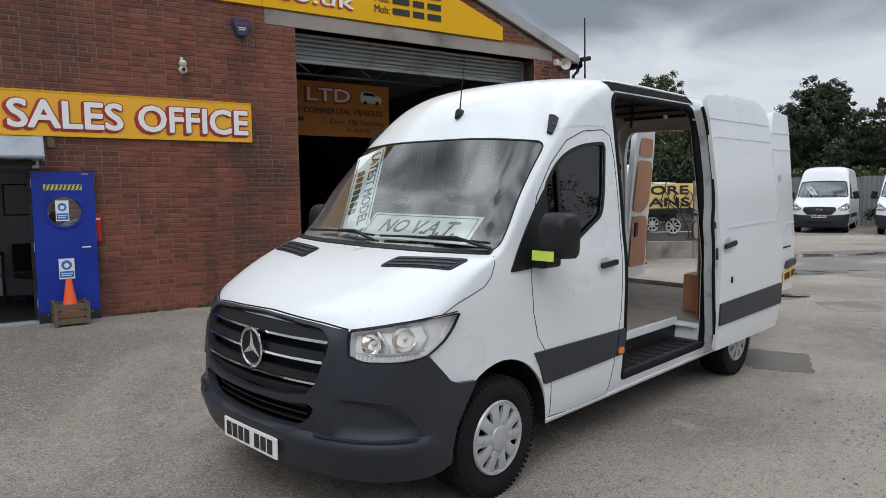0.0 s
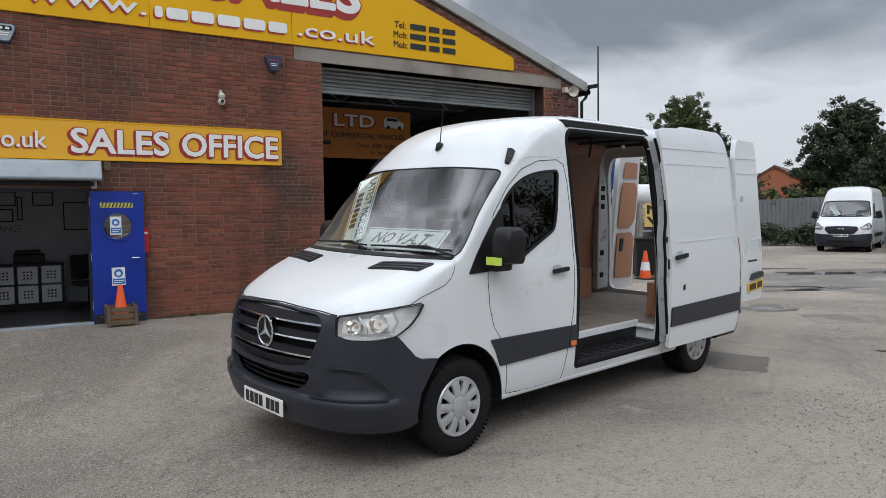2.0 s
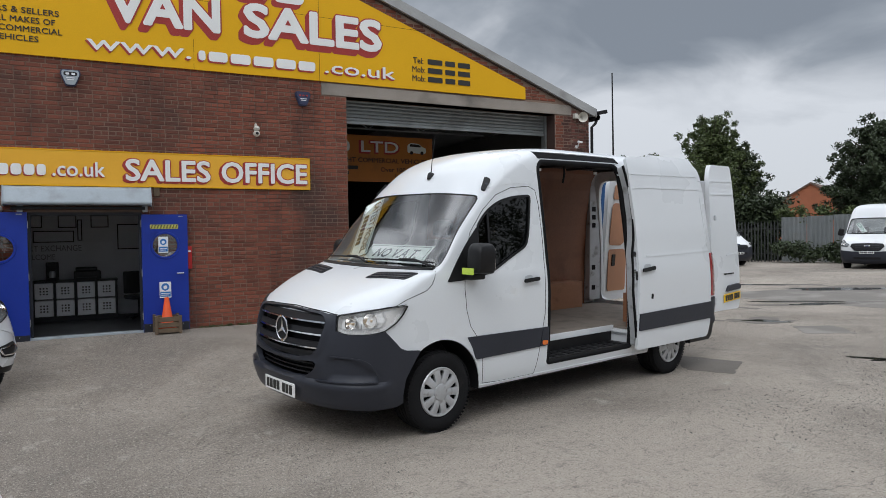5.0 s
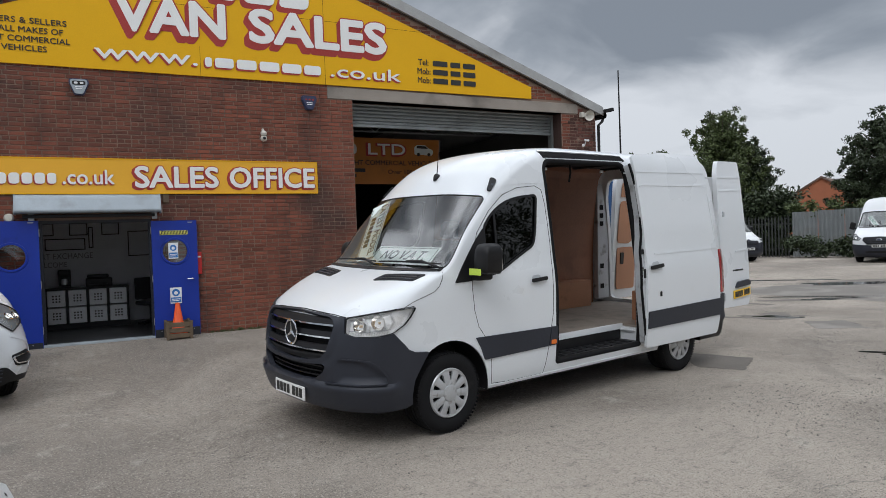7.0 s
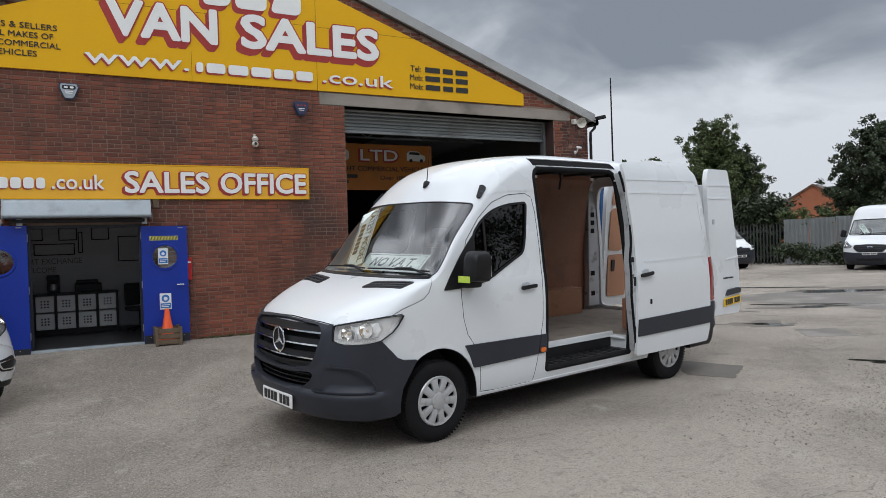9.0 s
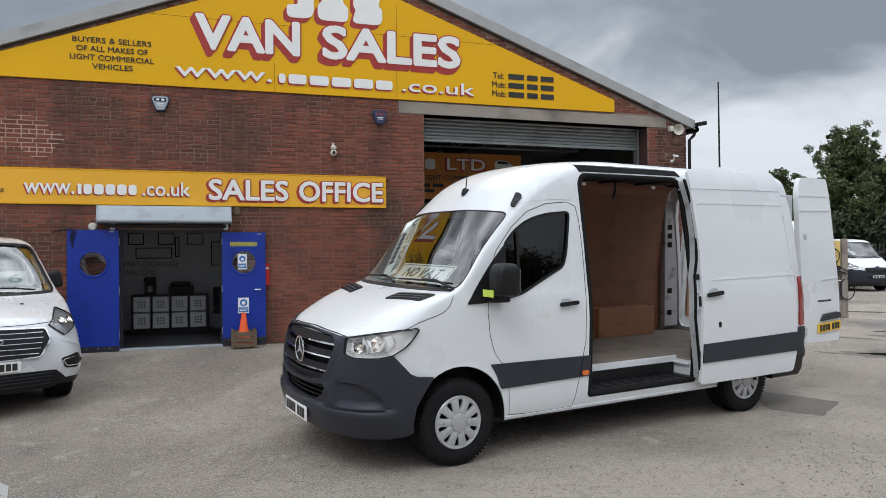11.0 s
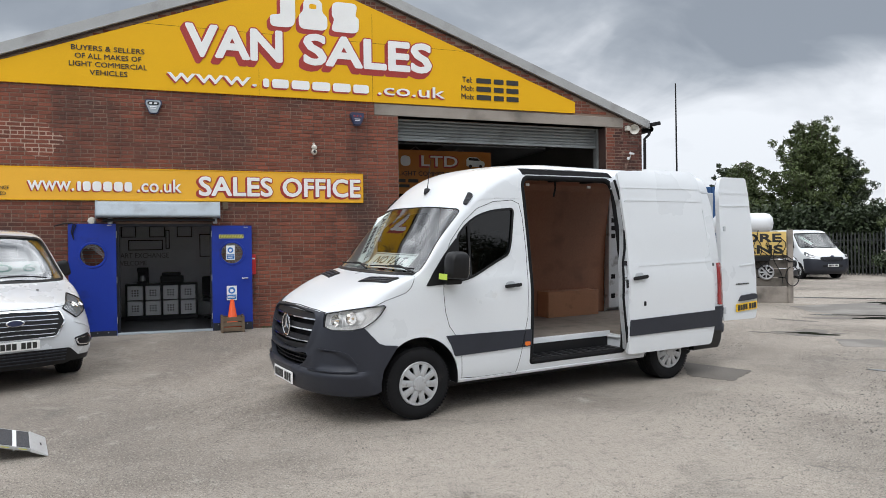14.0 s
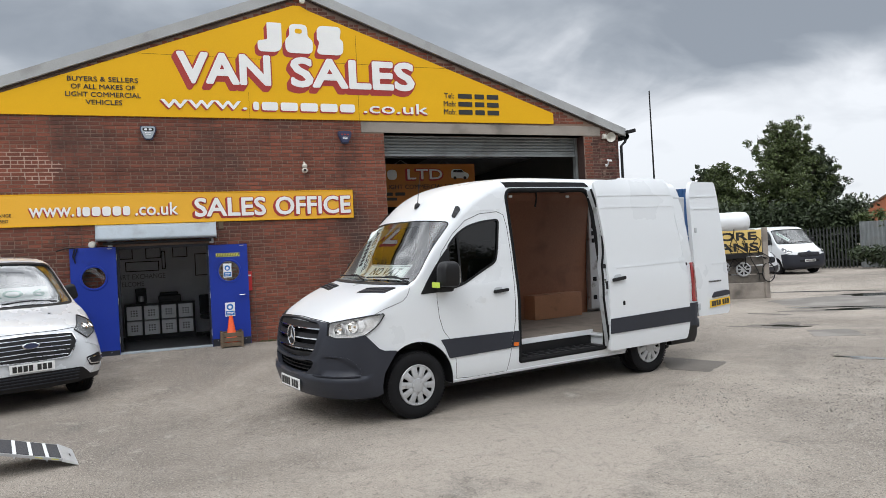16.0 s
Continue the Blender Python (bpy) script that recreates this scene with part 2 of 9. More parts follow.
# sign amber made duller: the dim workshop light is in the colour
DIMBANNER = mat("dim_banner_cloth", (0.52, 0.19, 0.035), 0.7, vary=0.12, scale=1.2, stain=((0.2, 0.1, 0.04), 1.5, 0.55, 0.85))
LETWHITE = mat("letter_white", (0.82, 0.82, 0.80), 0.45, vary=0.05)
LETRED = mat("letter_red", (0.38, 0.035, 0.028), 0.5, vary=0.1)
LETBLACK = mat("letter_black", (0.02, 0.02, 0.018), 0.55)
FADEDINK = mat("faded_grey_ink", (0.20, 0.20, 0.21), 0.6)
BLUE = mat("blue_door_paint", (0.006, 0.030, 0.30), 0.38, vary=0.12, scale=2.2, stain=((0.004, 0.012, 0.10), 2.4, 0.62, 0.85))
KICK = mat("dark_kick_plate", (0.018, 0.020, 0.028), 0.5, vary=0.25)
SHUTTER = mat("grey_shutter_slat", (0.27, 0.29, 0.29), 0.45, 0.35, vary=0.16, scale=1.5, stain=((0.14, 0.14, 0.135), 2, 0.55, 0.8))
CANOPY = mat("pale_grey_metal", (0.36, 0.405, 0.44), 0.42, 0.2, vary=0.12, scale=2.5, stain=((0.24, 0.25, 0.26), 2.8, 0.55, 0.8))
FLASH = mat("grey_roof_flashing", (0.36, 0.365, 0.36), 0.6, vary=0.14, scale=1.3, stain=((0.2, 0.19, 0.18), 1.6, 0.55, 0.8))
INNERWALL = mat("dim_interior_wall", (0.66, 0.67, 0.69), 0.8, vary=0.15, scale=1)
# the workshop's gloom is put into this wall and ceiling colour
DARKWALL = mat("gloom_dark_wall", (0.085, 0.080, 0.074), 0.9, vary=0.3, scale=0.8)
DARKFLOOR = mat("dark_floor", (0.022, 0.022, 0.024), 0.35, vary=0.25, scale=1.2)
WOOD = mat("weathered_wood", (0.115, 0.082, 0.052), 0.8, vary=0.3, scale=6, fine=80, bump=0.3, rand=0.2)
ORANGE = mat("cone_orange", (0.82, 0.105, 0.02), 0.5, vary=0.12, scale=8)
PAPERBLUE = mat("notice_blue", (0.03, 0.17, 0.50), 0.5)
PAPER = mat("notice_white", (0.78, 0.79, 0.80), 0.5)
HAZARD = mat("hazard_yellow", (0.62, 0.60, 0.12), 0.5)
REDBOX = mat("red_box", (0.45, 0.015, 0.015), 0.4)
TANKWHITE = mat("white_tank_paint", (0.74, 0.76, 0.78), 0.4, vary=0.05, stain=((0.5, 0.49, 0.45), 2, 0.6, 0.85))
CONTAINER = mat("blue_container_paint", (0.02, 0.075, 0.20), 0.5, vary=0.2)
# pale sheet with foliage shadow put in: its colour is halved
CORR = mat("leaf_shaded_corrugated_sheet", (0.22, 0.235, 0.235), 0.55, 0.2, vary=0.22, scale=0.8, stain=((0.2, 0.19, 0.17), 0.9, 0.52, 0.75))
WEATHERED = mat("weathered_dark_wood", (0.13, 0.115, 0.098), 0.9, vary=0.25, scale=2, fine=50, bump=0.5, stain=((0.04, 0.036, 0.03), 2.2, 0.45, 0.7))
# steel darkened to hold the shade of the overhanging trees
PALISADE = mat("tree_shaded_palisade_steel", (0.036, 0.038, 0.037), 0.6, 0.3, vary=0.2)
NAVY = mat("navy_cover_cloth", (0.020, 0.026, 0.075), 0.6, vary=0.2, scale=3)
LEAF = mat("tree_leaf", (0.070, 0.094, 0.028), 0.6, vary=0.3, scale=0.5, fine=5, island=0.45)
LEAFD = mat("dark_tree_leaf", (0.036, 0.052, 0.021), 0.6, vary=0.3, scale=0.5, fine=5, island=0.45)
BARK = mat("bark", (0.075, 0.06, 0.047), 0.9, vary=0.3, fine=40, bump=0.4)
HOUSEBRICK = mat("orange_house_brick", (0.34, 0.12, 0.06), 0.85, vary=0.15, scale=1.5)
TILE = mat("brown_roof_tile", (0.13, 0.085, 0.065), 0.8, vary=0.2, scale=1.5)
DEVICE = mat("cream_device_plastic", (0.58, 0.56, 0.50), 0.5, vary=0.1)
ALARMBLUE = mat("alarm_dark_blue", (0.028, 0.036, 0.085), 0.4)
ALUM = mat("dull_aluminium", (0.66, 0.67, 0.67), 0.42, 0.5, vary=0.12, scale=8)
GRIT = mat("black_grit_tape", (0.05, 0.05, 0.055), 0.9, vary=0.25, fine=250, bump=0.5)
SILVERVAN = mat("silver_white_paint", (0.66, 0.68, 0.70), 0.26, 0.15, vary=0.03, coat=0.7, stain=((0.5, 0.5, 0.49), 2, 0.66, 0.9))
HEADCHROME = mat("lamp_reflector", (0.93, 0.93, 0.92), 0.24, 0.12, vary=0.05, scale=14)
BOWL = mat("bright_lamp_bowl", (0.90, 0.88, 0.85), 0.10, 1.0, vary=0.04, scale=14)
LAMPGREY = mat("satin_lamp_bezel", (0.66, 0.66, 0.66), 0.3, 0.3, vary=0.08, scale=12)
SMOKED = mat("smoked_lamp_reflector", (0.34, 0.35, 0.36), 0.22, 0.6, vary=0.1, scale=14)
BULB = mat("warm_glass_bulb", (0.72, 0.58, 0.42), 0.2, vary=0.1)
WATER = mat("puddle_water", (0.012, 0.011, 0.010), 0.03, vary=0.2, scale=1.5)
GRAVEL = mat("loose_gravel", (0.235, 0.214, 0.186), 0.9, vary=0.25, scale=4, fine=120, bump=0.4, island=0.6)
ASPHALT = mat("older_grey_asphalt", (0.178, 0.163, 0.145), 0.88, vary=0.22, scale=1.1, fine=80, bump=0.5, stain=((0.28, 0.26, 0.235), 0.9, 0.5, 0.7))
TAR = mat("dark_tar_patch", (0.150, 0.134, 0.116), 0.85, vary=0.25, scale=3, fine=90, bump=0.5)


def ground_mat():
    """Worn tarmac and old concrete: pale worn areas, dark damp ones, cracks and chippings."""
    m = bpy.data.materials.new("worn_yard_surface")
    m.use_nodes = True
    n, l = m.node_tree.nodes, m.node_tree.links
    b = n["Principled BSDF"]
    t = n.new("ShaderNodeTexCoord")

    def noise_tex(scale, detail, rough=0.55, dist=0.0, at=None):
        x = n.new("ShaderNodeTexNoise")
        x.inputs["Scale"].default_value, x.inputs["Detail"].default_value = scale, detail
        x.inputs["Roughness"].default_value, x.inputs["Distortion"].default_value = rough, dist
        if at:
            sh = n.new("ShaderNodeVectorMath")
            sh.inputs[1].default_value = at
            l.new(t.outputs["Object"], sh.inputs[0])
            l.new(sh.outputs[0], x.inputs["Vector"])
        else:
            l.new(t.outputs["Object"], x.inputs["Vector"])
        return x.outputs["Fac"]

    def mixc(f, a, c, lo, hi):
        r, mx = n.new("ShaderNodeMapRange"), n.new("ShaderNodeMix")
        r.inputs[1].default_value, r.inputs[2].default_value = lo, hi
        l.new(f, r.inputs[0])
        mx.data_type = "RGBA"
        l.new(r.outputs[0], mx.inputs["Factor"])
        for key, x in (("A", a), ("B", c)):
            if isinstance(x, tuple):
                mx.inputs[key].default_value = (*x, 1)
            else:
                l.new(x, mx.inputs[key])
        return mx.outputs["Result"]

    c = mixc(noise_tex(0.28, 6, 0.6, 0.6, (-147.91, -163.57, 0.0)), (0.228, 0.198, 0.168), (0.408, 0.357, 0.302), 0.38, 0.64)
    c = mixc(noise_tex(0.75, 8, 0.68, 0.8), c, (0.138, 0.126, 0.113), 0.54, 0.80)
    c = mixc(noise_tex(2.6, 8, 0.78, 0.4), c, (0.45, 0.41, 0.353), 0.55, 0.72)
    c = mixc(noise_tex(5.5, 6, 0.7, 0.5), c, (0.165, 0.15, 0.13), 0.57, 0.82)
    c = mixc(noise_tex(16, 6, 0.8), c, (0.108, 0.098, 0.085), 0.53, 0.70)
    grit = noise_tex(80, 4, 0.75)
    c = mixc(grit, c, (0.05, 0.045, 0.04), 0.53, 0.63)
    c = mixc(noise_tex(50, 4, 0.8), c, (0.56, 0.51, 0.44), 0.53, 0.68)
    vor = n.new("ShaderNodeTexVoronoi")
    vor.feature = "DISTANCE_TO_EDGE"
    vor.inputs["Scale"].default_value = 0.42
    wob, va = n.new("ShaderNodeTexNoise"), n.new("ShaderNodeVectorMath")
    wob.inputs["Scale"].default_value, wob.inputs["Detail"].default_value = 1.7, 5
    l.new(t.outputs["Object"], wob.inputs["Vector"])
    va.operation = "MULTIPLY_ADD"
    l.new(wob.outputs["Color"], va.inputs[0])
    va.inputs[1].default_value = (1.6, 1.6, 0)
    l.new(t.outputs["Object"], va.inputs[2])
    l.new(va.outputs[0], vor.inputs["Vector"])
    gate = noise_tex(0.33, 3)
    gr, cm = n.new("ShaderNodeMapRange"), n.new("ShaderNodeMath")
    gr.inputs[1].default_value, gr.inputs[2].default_value = 0.52, 0.6
    gr.inputs[3].default_value, gr.inputs[4].default_value = 1.0, 0.0
    l.new(gate, gr.inputs[0])
    cm.operation = "ADD"
    l.new(vor.outputs[0], cm.inputs[0])
    l.new(gr.outputs[0], cm.inputs[1])
    c = mixc(cm.outputs[0], (0.17, 0.157, 0.14), c, 0.0, 0.006)
    l.new(c, b.inputs["Base Color"])
    b.inputs["Roughness"].default_value = 0.88
    b.inputs["Specular IOR Level"].default_value = 0.3
    bp = n.new("ShaderNodeBump")
    bp.inputs["Strength"].default_value, bp.inputs["Distance"].default_value = 0.9, 0.014
    ad = n.new("ShaderNodeMath")
    ad.operation = "ADD"
    l.new(grit, ad.inputs[0])
    l.new(noise_tex(24, 5, 0.7), ad.inputs[1])
    l.new(ad.outputs[0], bp.inputs["Height"])
    l.new(bp.outputs[0], b.inputs["Normal"])
    return m


YARD = ground_mat()

# ---- mesh helpers ----
from mathutils.bvhtree import BVHTree
from mathutils.geometry import delaunay_2d_cdt


def finish(bm, name, smooth=None):
    """A mesh from a bmesh; smooth: the angle above which edges stay sharp."""
    bmesh.ops.recalc_face_normals(bm, faces=bm.faces[:])
    me = bpy.data.meshes.new(name)
    bm.to_mesh(me)
    bm.free()
    if smooth:
        for p in me.polygons:
            p.use_smooth = True
        me.set_sharp_from_angle(angle=radians(smooth))
    return me


def part(name, bm, material, parent=None, label="", smooth=None):
    me = bm if isinstance(bm, bpy.types.Mesh) else finish(bm, name, smooth)
    me.materials.append(material)
    ob = new(name, me)
    ob.parent = parent
    if label:
        tagged(ob, label)
    return ob


def thing(name, m, label, category, group="", kind=""):
    ob = new(name)
    ob.matrix_world = m
    ob.empty_display_size = 0.1
    return tagged(ob, label, category, group, kind)


def solo(name, bm, material, label, category, group="", kind="", smooth=None, at=None):
    ob = part(name, bm, material, None, "", smooth)
    if at is not None:
        ob.matrix_world = at
    return tagged(ob, label, category, group, kind)


def box(x0, x1, y0, y1, z0, z1, bevel=0.0, bm=None, seg=2):
    bm = bm or bmesh.new()
    r = bmesh.ops.create_cube(bm, size=1)
    m = Matrix.Translation(((x0 + x1) / 2, (y0 + y1) / 2, (z0 + z1) / 2)) @ Matrix.Diagonal((abs(x1 - x0), abs(y1 - y0), abs(z1 - z0), 1))
    bmesh.ops.transform(bm, matrix=m, verts=r["verts"])
    if bevel:
        es = list({e for v in r["verts"] for e in v.link_edges})
        bmesh.ops.bevel(bm, geom=es, offset=bevel, segments=seg, affect="EDGES", profile=0.5)
    return bm


def prism(poly, axis, a, b, bm=None):
    """A polygon in the two other axes, extruded along axis ('x', 'y' or 'z') from a to b."""
    bm = bm or bmesh.new()
    put = {"x": lambda p, q, r: (r, p, q), "y": lambda p, q, r: (p, r, q), "z": lambda p, q, r: (p, q, r)}[axis]
    v0 = [bm.verts.new(put(p, q, a)) for p, q in poly]
    v1 = [bm.verts.new(put(p, q, b)) for p, q in poly]
    k = len(poly)
    bm.faces.new(v0)
    bm.faces.new(v1[::-1])
    for i in range(k):
        bm.faces.new((v0[i], v0[(i + 1) % k], v1[(i + 1) % k], v1[i]))
    return bm


def tube(points, radius, seg=8, bm=None, cap=True):
    """A round rod along a row of points; radius: one number or one for each point."""
    bm = bm or bmesh.new()
    pts = [Vector(p) for p in points]
    rad = radius if isinstance(radius, (list, tuple)) else [radius] * len(pts)
    side, rings = None, []
    for i, p in enumerate(pts):
        d = (pts[min(i + 1, len(pts) - 1)] - pts[max(i - 1, 0)]).normalized()
        if side is None:
            side = d.orthogonal().normalized()
        side = (side - d * side.dot(d)).normalized()
        up = d.cross(side)
        rings.append([bm.verts.new(p + (side * math.cos(2 * math.pi * k / seg) + up * math.sin(2 * math.pi * k / seg)) * rad[i]) for k in range(seg)])
    for a, b in zip(rings, rings[1:]):
        for k in range(seg):
            bm.faces.new((a[k], a[(k + 1) % seg], b[(k + 1) % seg], b[k]))
    if cap:
        bm.faces.new(rings[0][::-1])
        bm.faces.new(rings[-1])
    return bm


def lathe(profile, seg=32, axis="y", bm=None, close=False):
    """Turns (radius, along) round the axis through the origin."""
    bm = bm or bmesh.new()
    put = {"y": lambda c, s, h: (c, h, s), "z": lambda c, s, h: (c, s, h), "x": lambda c, s, h: (h, c, s)}[axis]
    rings = []
    for r, h in profile:
        if r < 1e-5:
            rings.append([bm.verts.new(put(0, 0, h))])
        else:
            rings.append([bm.verts.new(put(r * math.cos(2 * math.pi * k / seg), r * math.sin(2 * math.pi * k / seg), h)) for k in range(seg)])
    pairs = list(zip(rings, rings[1:])) + ([(rings[-1], rings[0])] if close else [])
    for a, b in pairs:
        for k in range(seg):
            j = (k + 1) % seg
            if len(a) == 1 and len(b) == 1:
                continue
            if len(a) == 1:
                bm.faces.new((a[0], b[j], b[k]))
            elif len(b) == 1:
                bm.faces.new((a[k], a[j], b[0]))
            else:
                bm.faces.new((a[k], a[j], b[j], b[k]))
    return bm


def move(bm, m):
    bmesh.ops.transform(bm, matrix=m, verts=bm.verts[:])
    return bm


def rounded(poly, r, seg=4):
    """The polygon with its corners rounded; r: a radius, or one for each corner."""
    out, k = [], len(poly)
    for i in range(k):
        p, a, b = Vector(poly[i]), Vector(poly[i - 1]), Vector(poly[(i + 1) % k])
        ri = r[i] if isinstance(r, (list, tuple)) else r
        ri = min(ri, (a - p).length * 0.48, (b - p).length * 0.48)
        if ri < 1e-4:
            out.append(tuple(p))
            continue
        s, e2 = p + (a - p).normalized() * ri, p + (b - p).normalized() * ri
        for j in range(seg + 1):
            f = j / seg
            out.append(tuple(s * (1 - f) ** 2 + p * 2 * f * (1 - f) + e2 * f ** 2))
    return out


def dense(poly, step, closed=True):
    out, k = [], len(poly)
    for i in range(k if closed else k - 1):
        a, b = Vector(poly[i]), Vector(poly[(i + 1) % k])
        m = max(1, int(math.ceil((b - a).length / step)))
        out += [tuple(a.lerp(b, j / m)) for j in range(m)]
    return out if closed else out + [tuple(poly[-1])]


def inside(p, poly):
    x, y = p
    c, j = False, len(poly) - 1
    for i in range(len(poly)):
        (xi, yi), (xj, yj) = poly[i], poly[j]
        if (yi > y) != (yj > y) and x < (xj - xi) * (y - yi) / (yj - yi) + xi:
            c = not c
        j = i
    return c


# ways of laying an outline on a body: each turns (p, q) into a ray
def from_left(p, q):
    return Vector((p, -4, q)), Vector((0, 1, 0))


def from_right(p, q):
    return Vector((p, 4, q)), Vector((0, -1, 0))


def from_front(p, q):
    return Vector((-4, p, q)), Vector((1, 0, 0))


def from_above(p, q):
    return Vector((p, q, 5)), Vector((0, 0, -1))


AXIS_U = 0.35


def round_nose(p, q):
    out = Vector((-math.cos(p), math.sin(p), 0))
    return Vector((AXIS_U, 0, q)) + out * 4, -out


def nose(points):
    """(u, v, z) round the nose as (angle, z)."""
    return [(math.atan2(v, AXIS_U - u), z) for u, v, z in points]


def lay(bvh, way, p, q):
    o, d = way(p, q)
    loc, nor, _, _ = bvh.ray_cast(o, d)
    if loc is None:
        loc, nor, _, _ = bvh.find_nearest(o + d * 3)
    if nor.dot(d) > 0:
        nor = -nor
    return loc, nor


def panel(bvh, way, outline, off, thick, step=0.08, bm=None, holes=(), pstep=None, relief=None):
    """A plate with that outline that follows the body at off metres above it."""
    bm = bm or bmesh.new()
    ps = pstep or step
    loops = [dense(outline, step)] + [dense(h, step) for h in holes]
    pts, edges = [], []
    for lp in loops:
        s = len(pts)
        pts += lp
        edges += [(s + i, s + (i + 1) % len(lp)) for i in range(len(lp))]
    xs, ys = [p[0] for p in loops[0]], [p[1] for p in loops[0]]
    bound = len(pts)
    gx = min(xs) + ps / 2
    while gx < max(xs):
        gy = min(ys) + step / 2
        while gy < max(ys):
            if inside((gx, gy), loops[0]) and not any(inside((gx, gy), h) for h in loops[1:]):
                if min((gx - x) ** 2 + (gy - y) ** 2 for x, y in pts[:bound]) > (0.4 * min(step, ps)) ** 2:
                    pts.append((gx, gy))
            gy += step
        gx += ps
    vs, _, fs, _, _, _ = delaunay_2d_cdt([Vector(p) for p in pts], edges, [], 1, 1e-6)
    if holes:
        fs = [f for f in fs if not any(inside((sum(vs[i][0] for i in f) / len(f), sum(vs[i][1] for i in f) / len(f)), h) for h in loops[1:])]
    top, low = [], []
    for p in vs:
        loc, nor = lay(bvh, way, p[0], p[1])
        top.append(bm.verts.new(loc + nor * (off + thick + (relief(p[0], p[1]) if relief else 0.0))))
        low.append(bm.verts.new(loc + nor * off))
    count = {}
    for f in fs:
        bm.faces.new([top[i] for i in f])
        bm.faces.new([low[i] for i in reversed(f)])
        for i in range(len(f)):
            a, b = f[i], f[(i + 1) % len(f)]
            count.setdefault((min(a, b), max(a, b)), []).append((a, b))
    for es in count.values():
        if len(es) == 1:
            a, b = es[0]
            bm.faces.new((top[b], top[a], low[a], low[b]))
    return bm


def sheet(bvh, way, outline, off, step=0.08):
    """A single skin of glass with that outline, its face outward."""
    loop = dense(outline, step)
    pts = list(loop)
    xs, ys = [p[0] for p in loop], [p[1] for p in loop]
    for gx in np.arange(min(xs) + step / 2, max(xs), step):
        for gy in np.arange(min(ys) + step / 2, max(ys), step):
            if inside((gx, gy), loop) and min((gx - x) ** 2 + (gy - y) ** 2 for x, y in loop) > (0.4 * step) ** 2:
                pts.append((gx, gy))
    vs, _, fs, _, _, _ = delaunay_2d_cdt([Vector(p) for p in pts], [(i, (i + 1) % len(loop)) for i in range(len(loop))], [], 1, 1e-6)
    bm = bmesh.new()
    hit = [lay(bvh, way, p[0], p[1]) for p in vs]
    vv = [bm.verts.new(loc + nor * off) for loc, nor in hit]
    for f in fs:
        face = bm.faces.new([vv[i] for i in f])
        face.normal_update()
        if face.normal.dot(hit[f[0]][1]) < 0:
            face.normal_flip()
        face.smooth = True
    me = bpy.data.meshes.new("glass")
    bm.to_mesh(me)
    bm.free()
    return me


def ribbon(bvh, way, path, width, off, thick, step=0.06, bm=None, closed=False):
    """A narrow raised line along a path on the body."""
    bm = bm or bmesh.new()
    pts = dense(path, step, closed)
    rings = []
    for i, p in enumerate(pts):
        a, b = (pts[i - 1], pts[(i + 1) % len(pts)]) if closed else (pts[max(i - 1, 0)], pts[min(i + 1, len(pts) - 1)])
        d = (Vector(b) - Vector(a)).normalized()
        nrm = Vector((-d.y, d.x)) * width / 2
        ring = []
        for s in (1, -1):
            loc, nor = lay(bvh, way, p[0] + nrm.x * s, p[1] + nrm.y * s)
            ring += [loc + nor * off, loc + nor * (off + thick)] if s == 1 else [loc + nor * (off + thick), loc + nor * off]
        rings.append([bm.verts.new(x) for x in ring])
    pairs = list(zip(rings, rings[1:])) + ([(rings[-1], rings[0])] if closed else [])
    for a, b in pairs:
        for k in range(4):
            bm.faces.new((a[k], a[(k + 1) % 4], b[(k + 1) % 4], b[k]))
    if not closed:
        bm.faces.new(rings[0])
        bm.faces.new(rings[-1][::-1])
    return bm


def cut(me, cutters):
    """The mesh with solids taken away."""
    ob = new("solid", me)
    others = []
    for c in cutters:
        o = new("cutter", finish(c, "cutter"))
        others.append(o)
        md = ob.modifiers.new("cut", "BOOLEAN")
        md.operation, md.solver, md.object = "DIFFERENCE", "EXACT", o
    bpy.context.view_layer.update()
    done = bpy.data.meshes.new_from_object(ob.evaluated_get(bpy.context.evaluated_depsgraph_get()))
    for o in (ob, *others):
        bpy.data.objects.remove(o)
    done.materials.clear()
    for p in done.polygons:
        p.use_smooth = True
    done.set_sharp_from_angle(angle=radians(32))
    return done


def loft(slices, ends=0.07, cols=26):
    """A vehicle body from level slices (z, front, depth, power, half width, rear): u runs to the rear, v to its right."""
    bm = bmesh.new()
    rings = []
    for z, uf, dep, pw, hw, ur in slices:
        ring = []
        for k in range(cols * 2 + 1):
            th = -math.pi / 2 + math.pi * k / (cols * 2)
            s, c = math.sin(th), math.cos(th)
            v = hw * math.copysign(abs(s) ** (2 / pw), s)
            u = uf + dep * (1 - abs(c) ** (2 / pw))
            ring.append((u, v))
        us = uf + dep
        fl = [0.2, 0.45, 0.7, 0.9]
        ring += [(us + (ur - ends - us) * f, hw) for f in fl]
        ring += [(ur - ends, hw), (ur - ends * 0.3, hw - ends * 0.3), (ur, hw - ends), (ur, 0), (ur, -hw + ends), (ur - ends * 0.3, -hw + ends * 0.3), (ur - ends, -hw)]
        ring += [(us + (ur - ends - us) * f, -hw) for f in reversed(fl)]
        rings.append([bm.verts.new((u, v, z)) for u, v in ring])
    for a, b in zip(rings, rings[1:]):
        k = len(a)
        for i in range(k):
            bm.faces.new((a[i], a[(i + 1) % k], b[(i + 1) % k], b[i]))
    bm.faces.new(rings[0][::-1])
    bm.faces.new(rings[-1])
    return bm


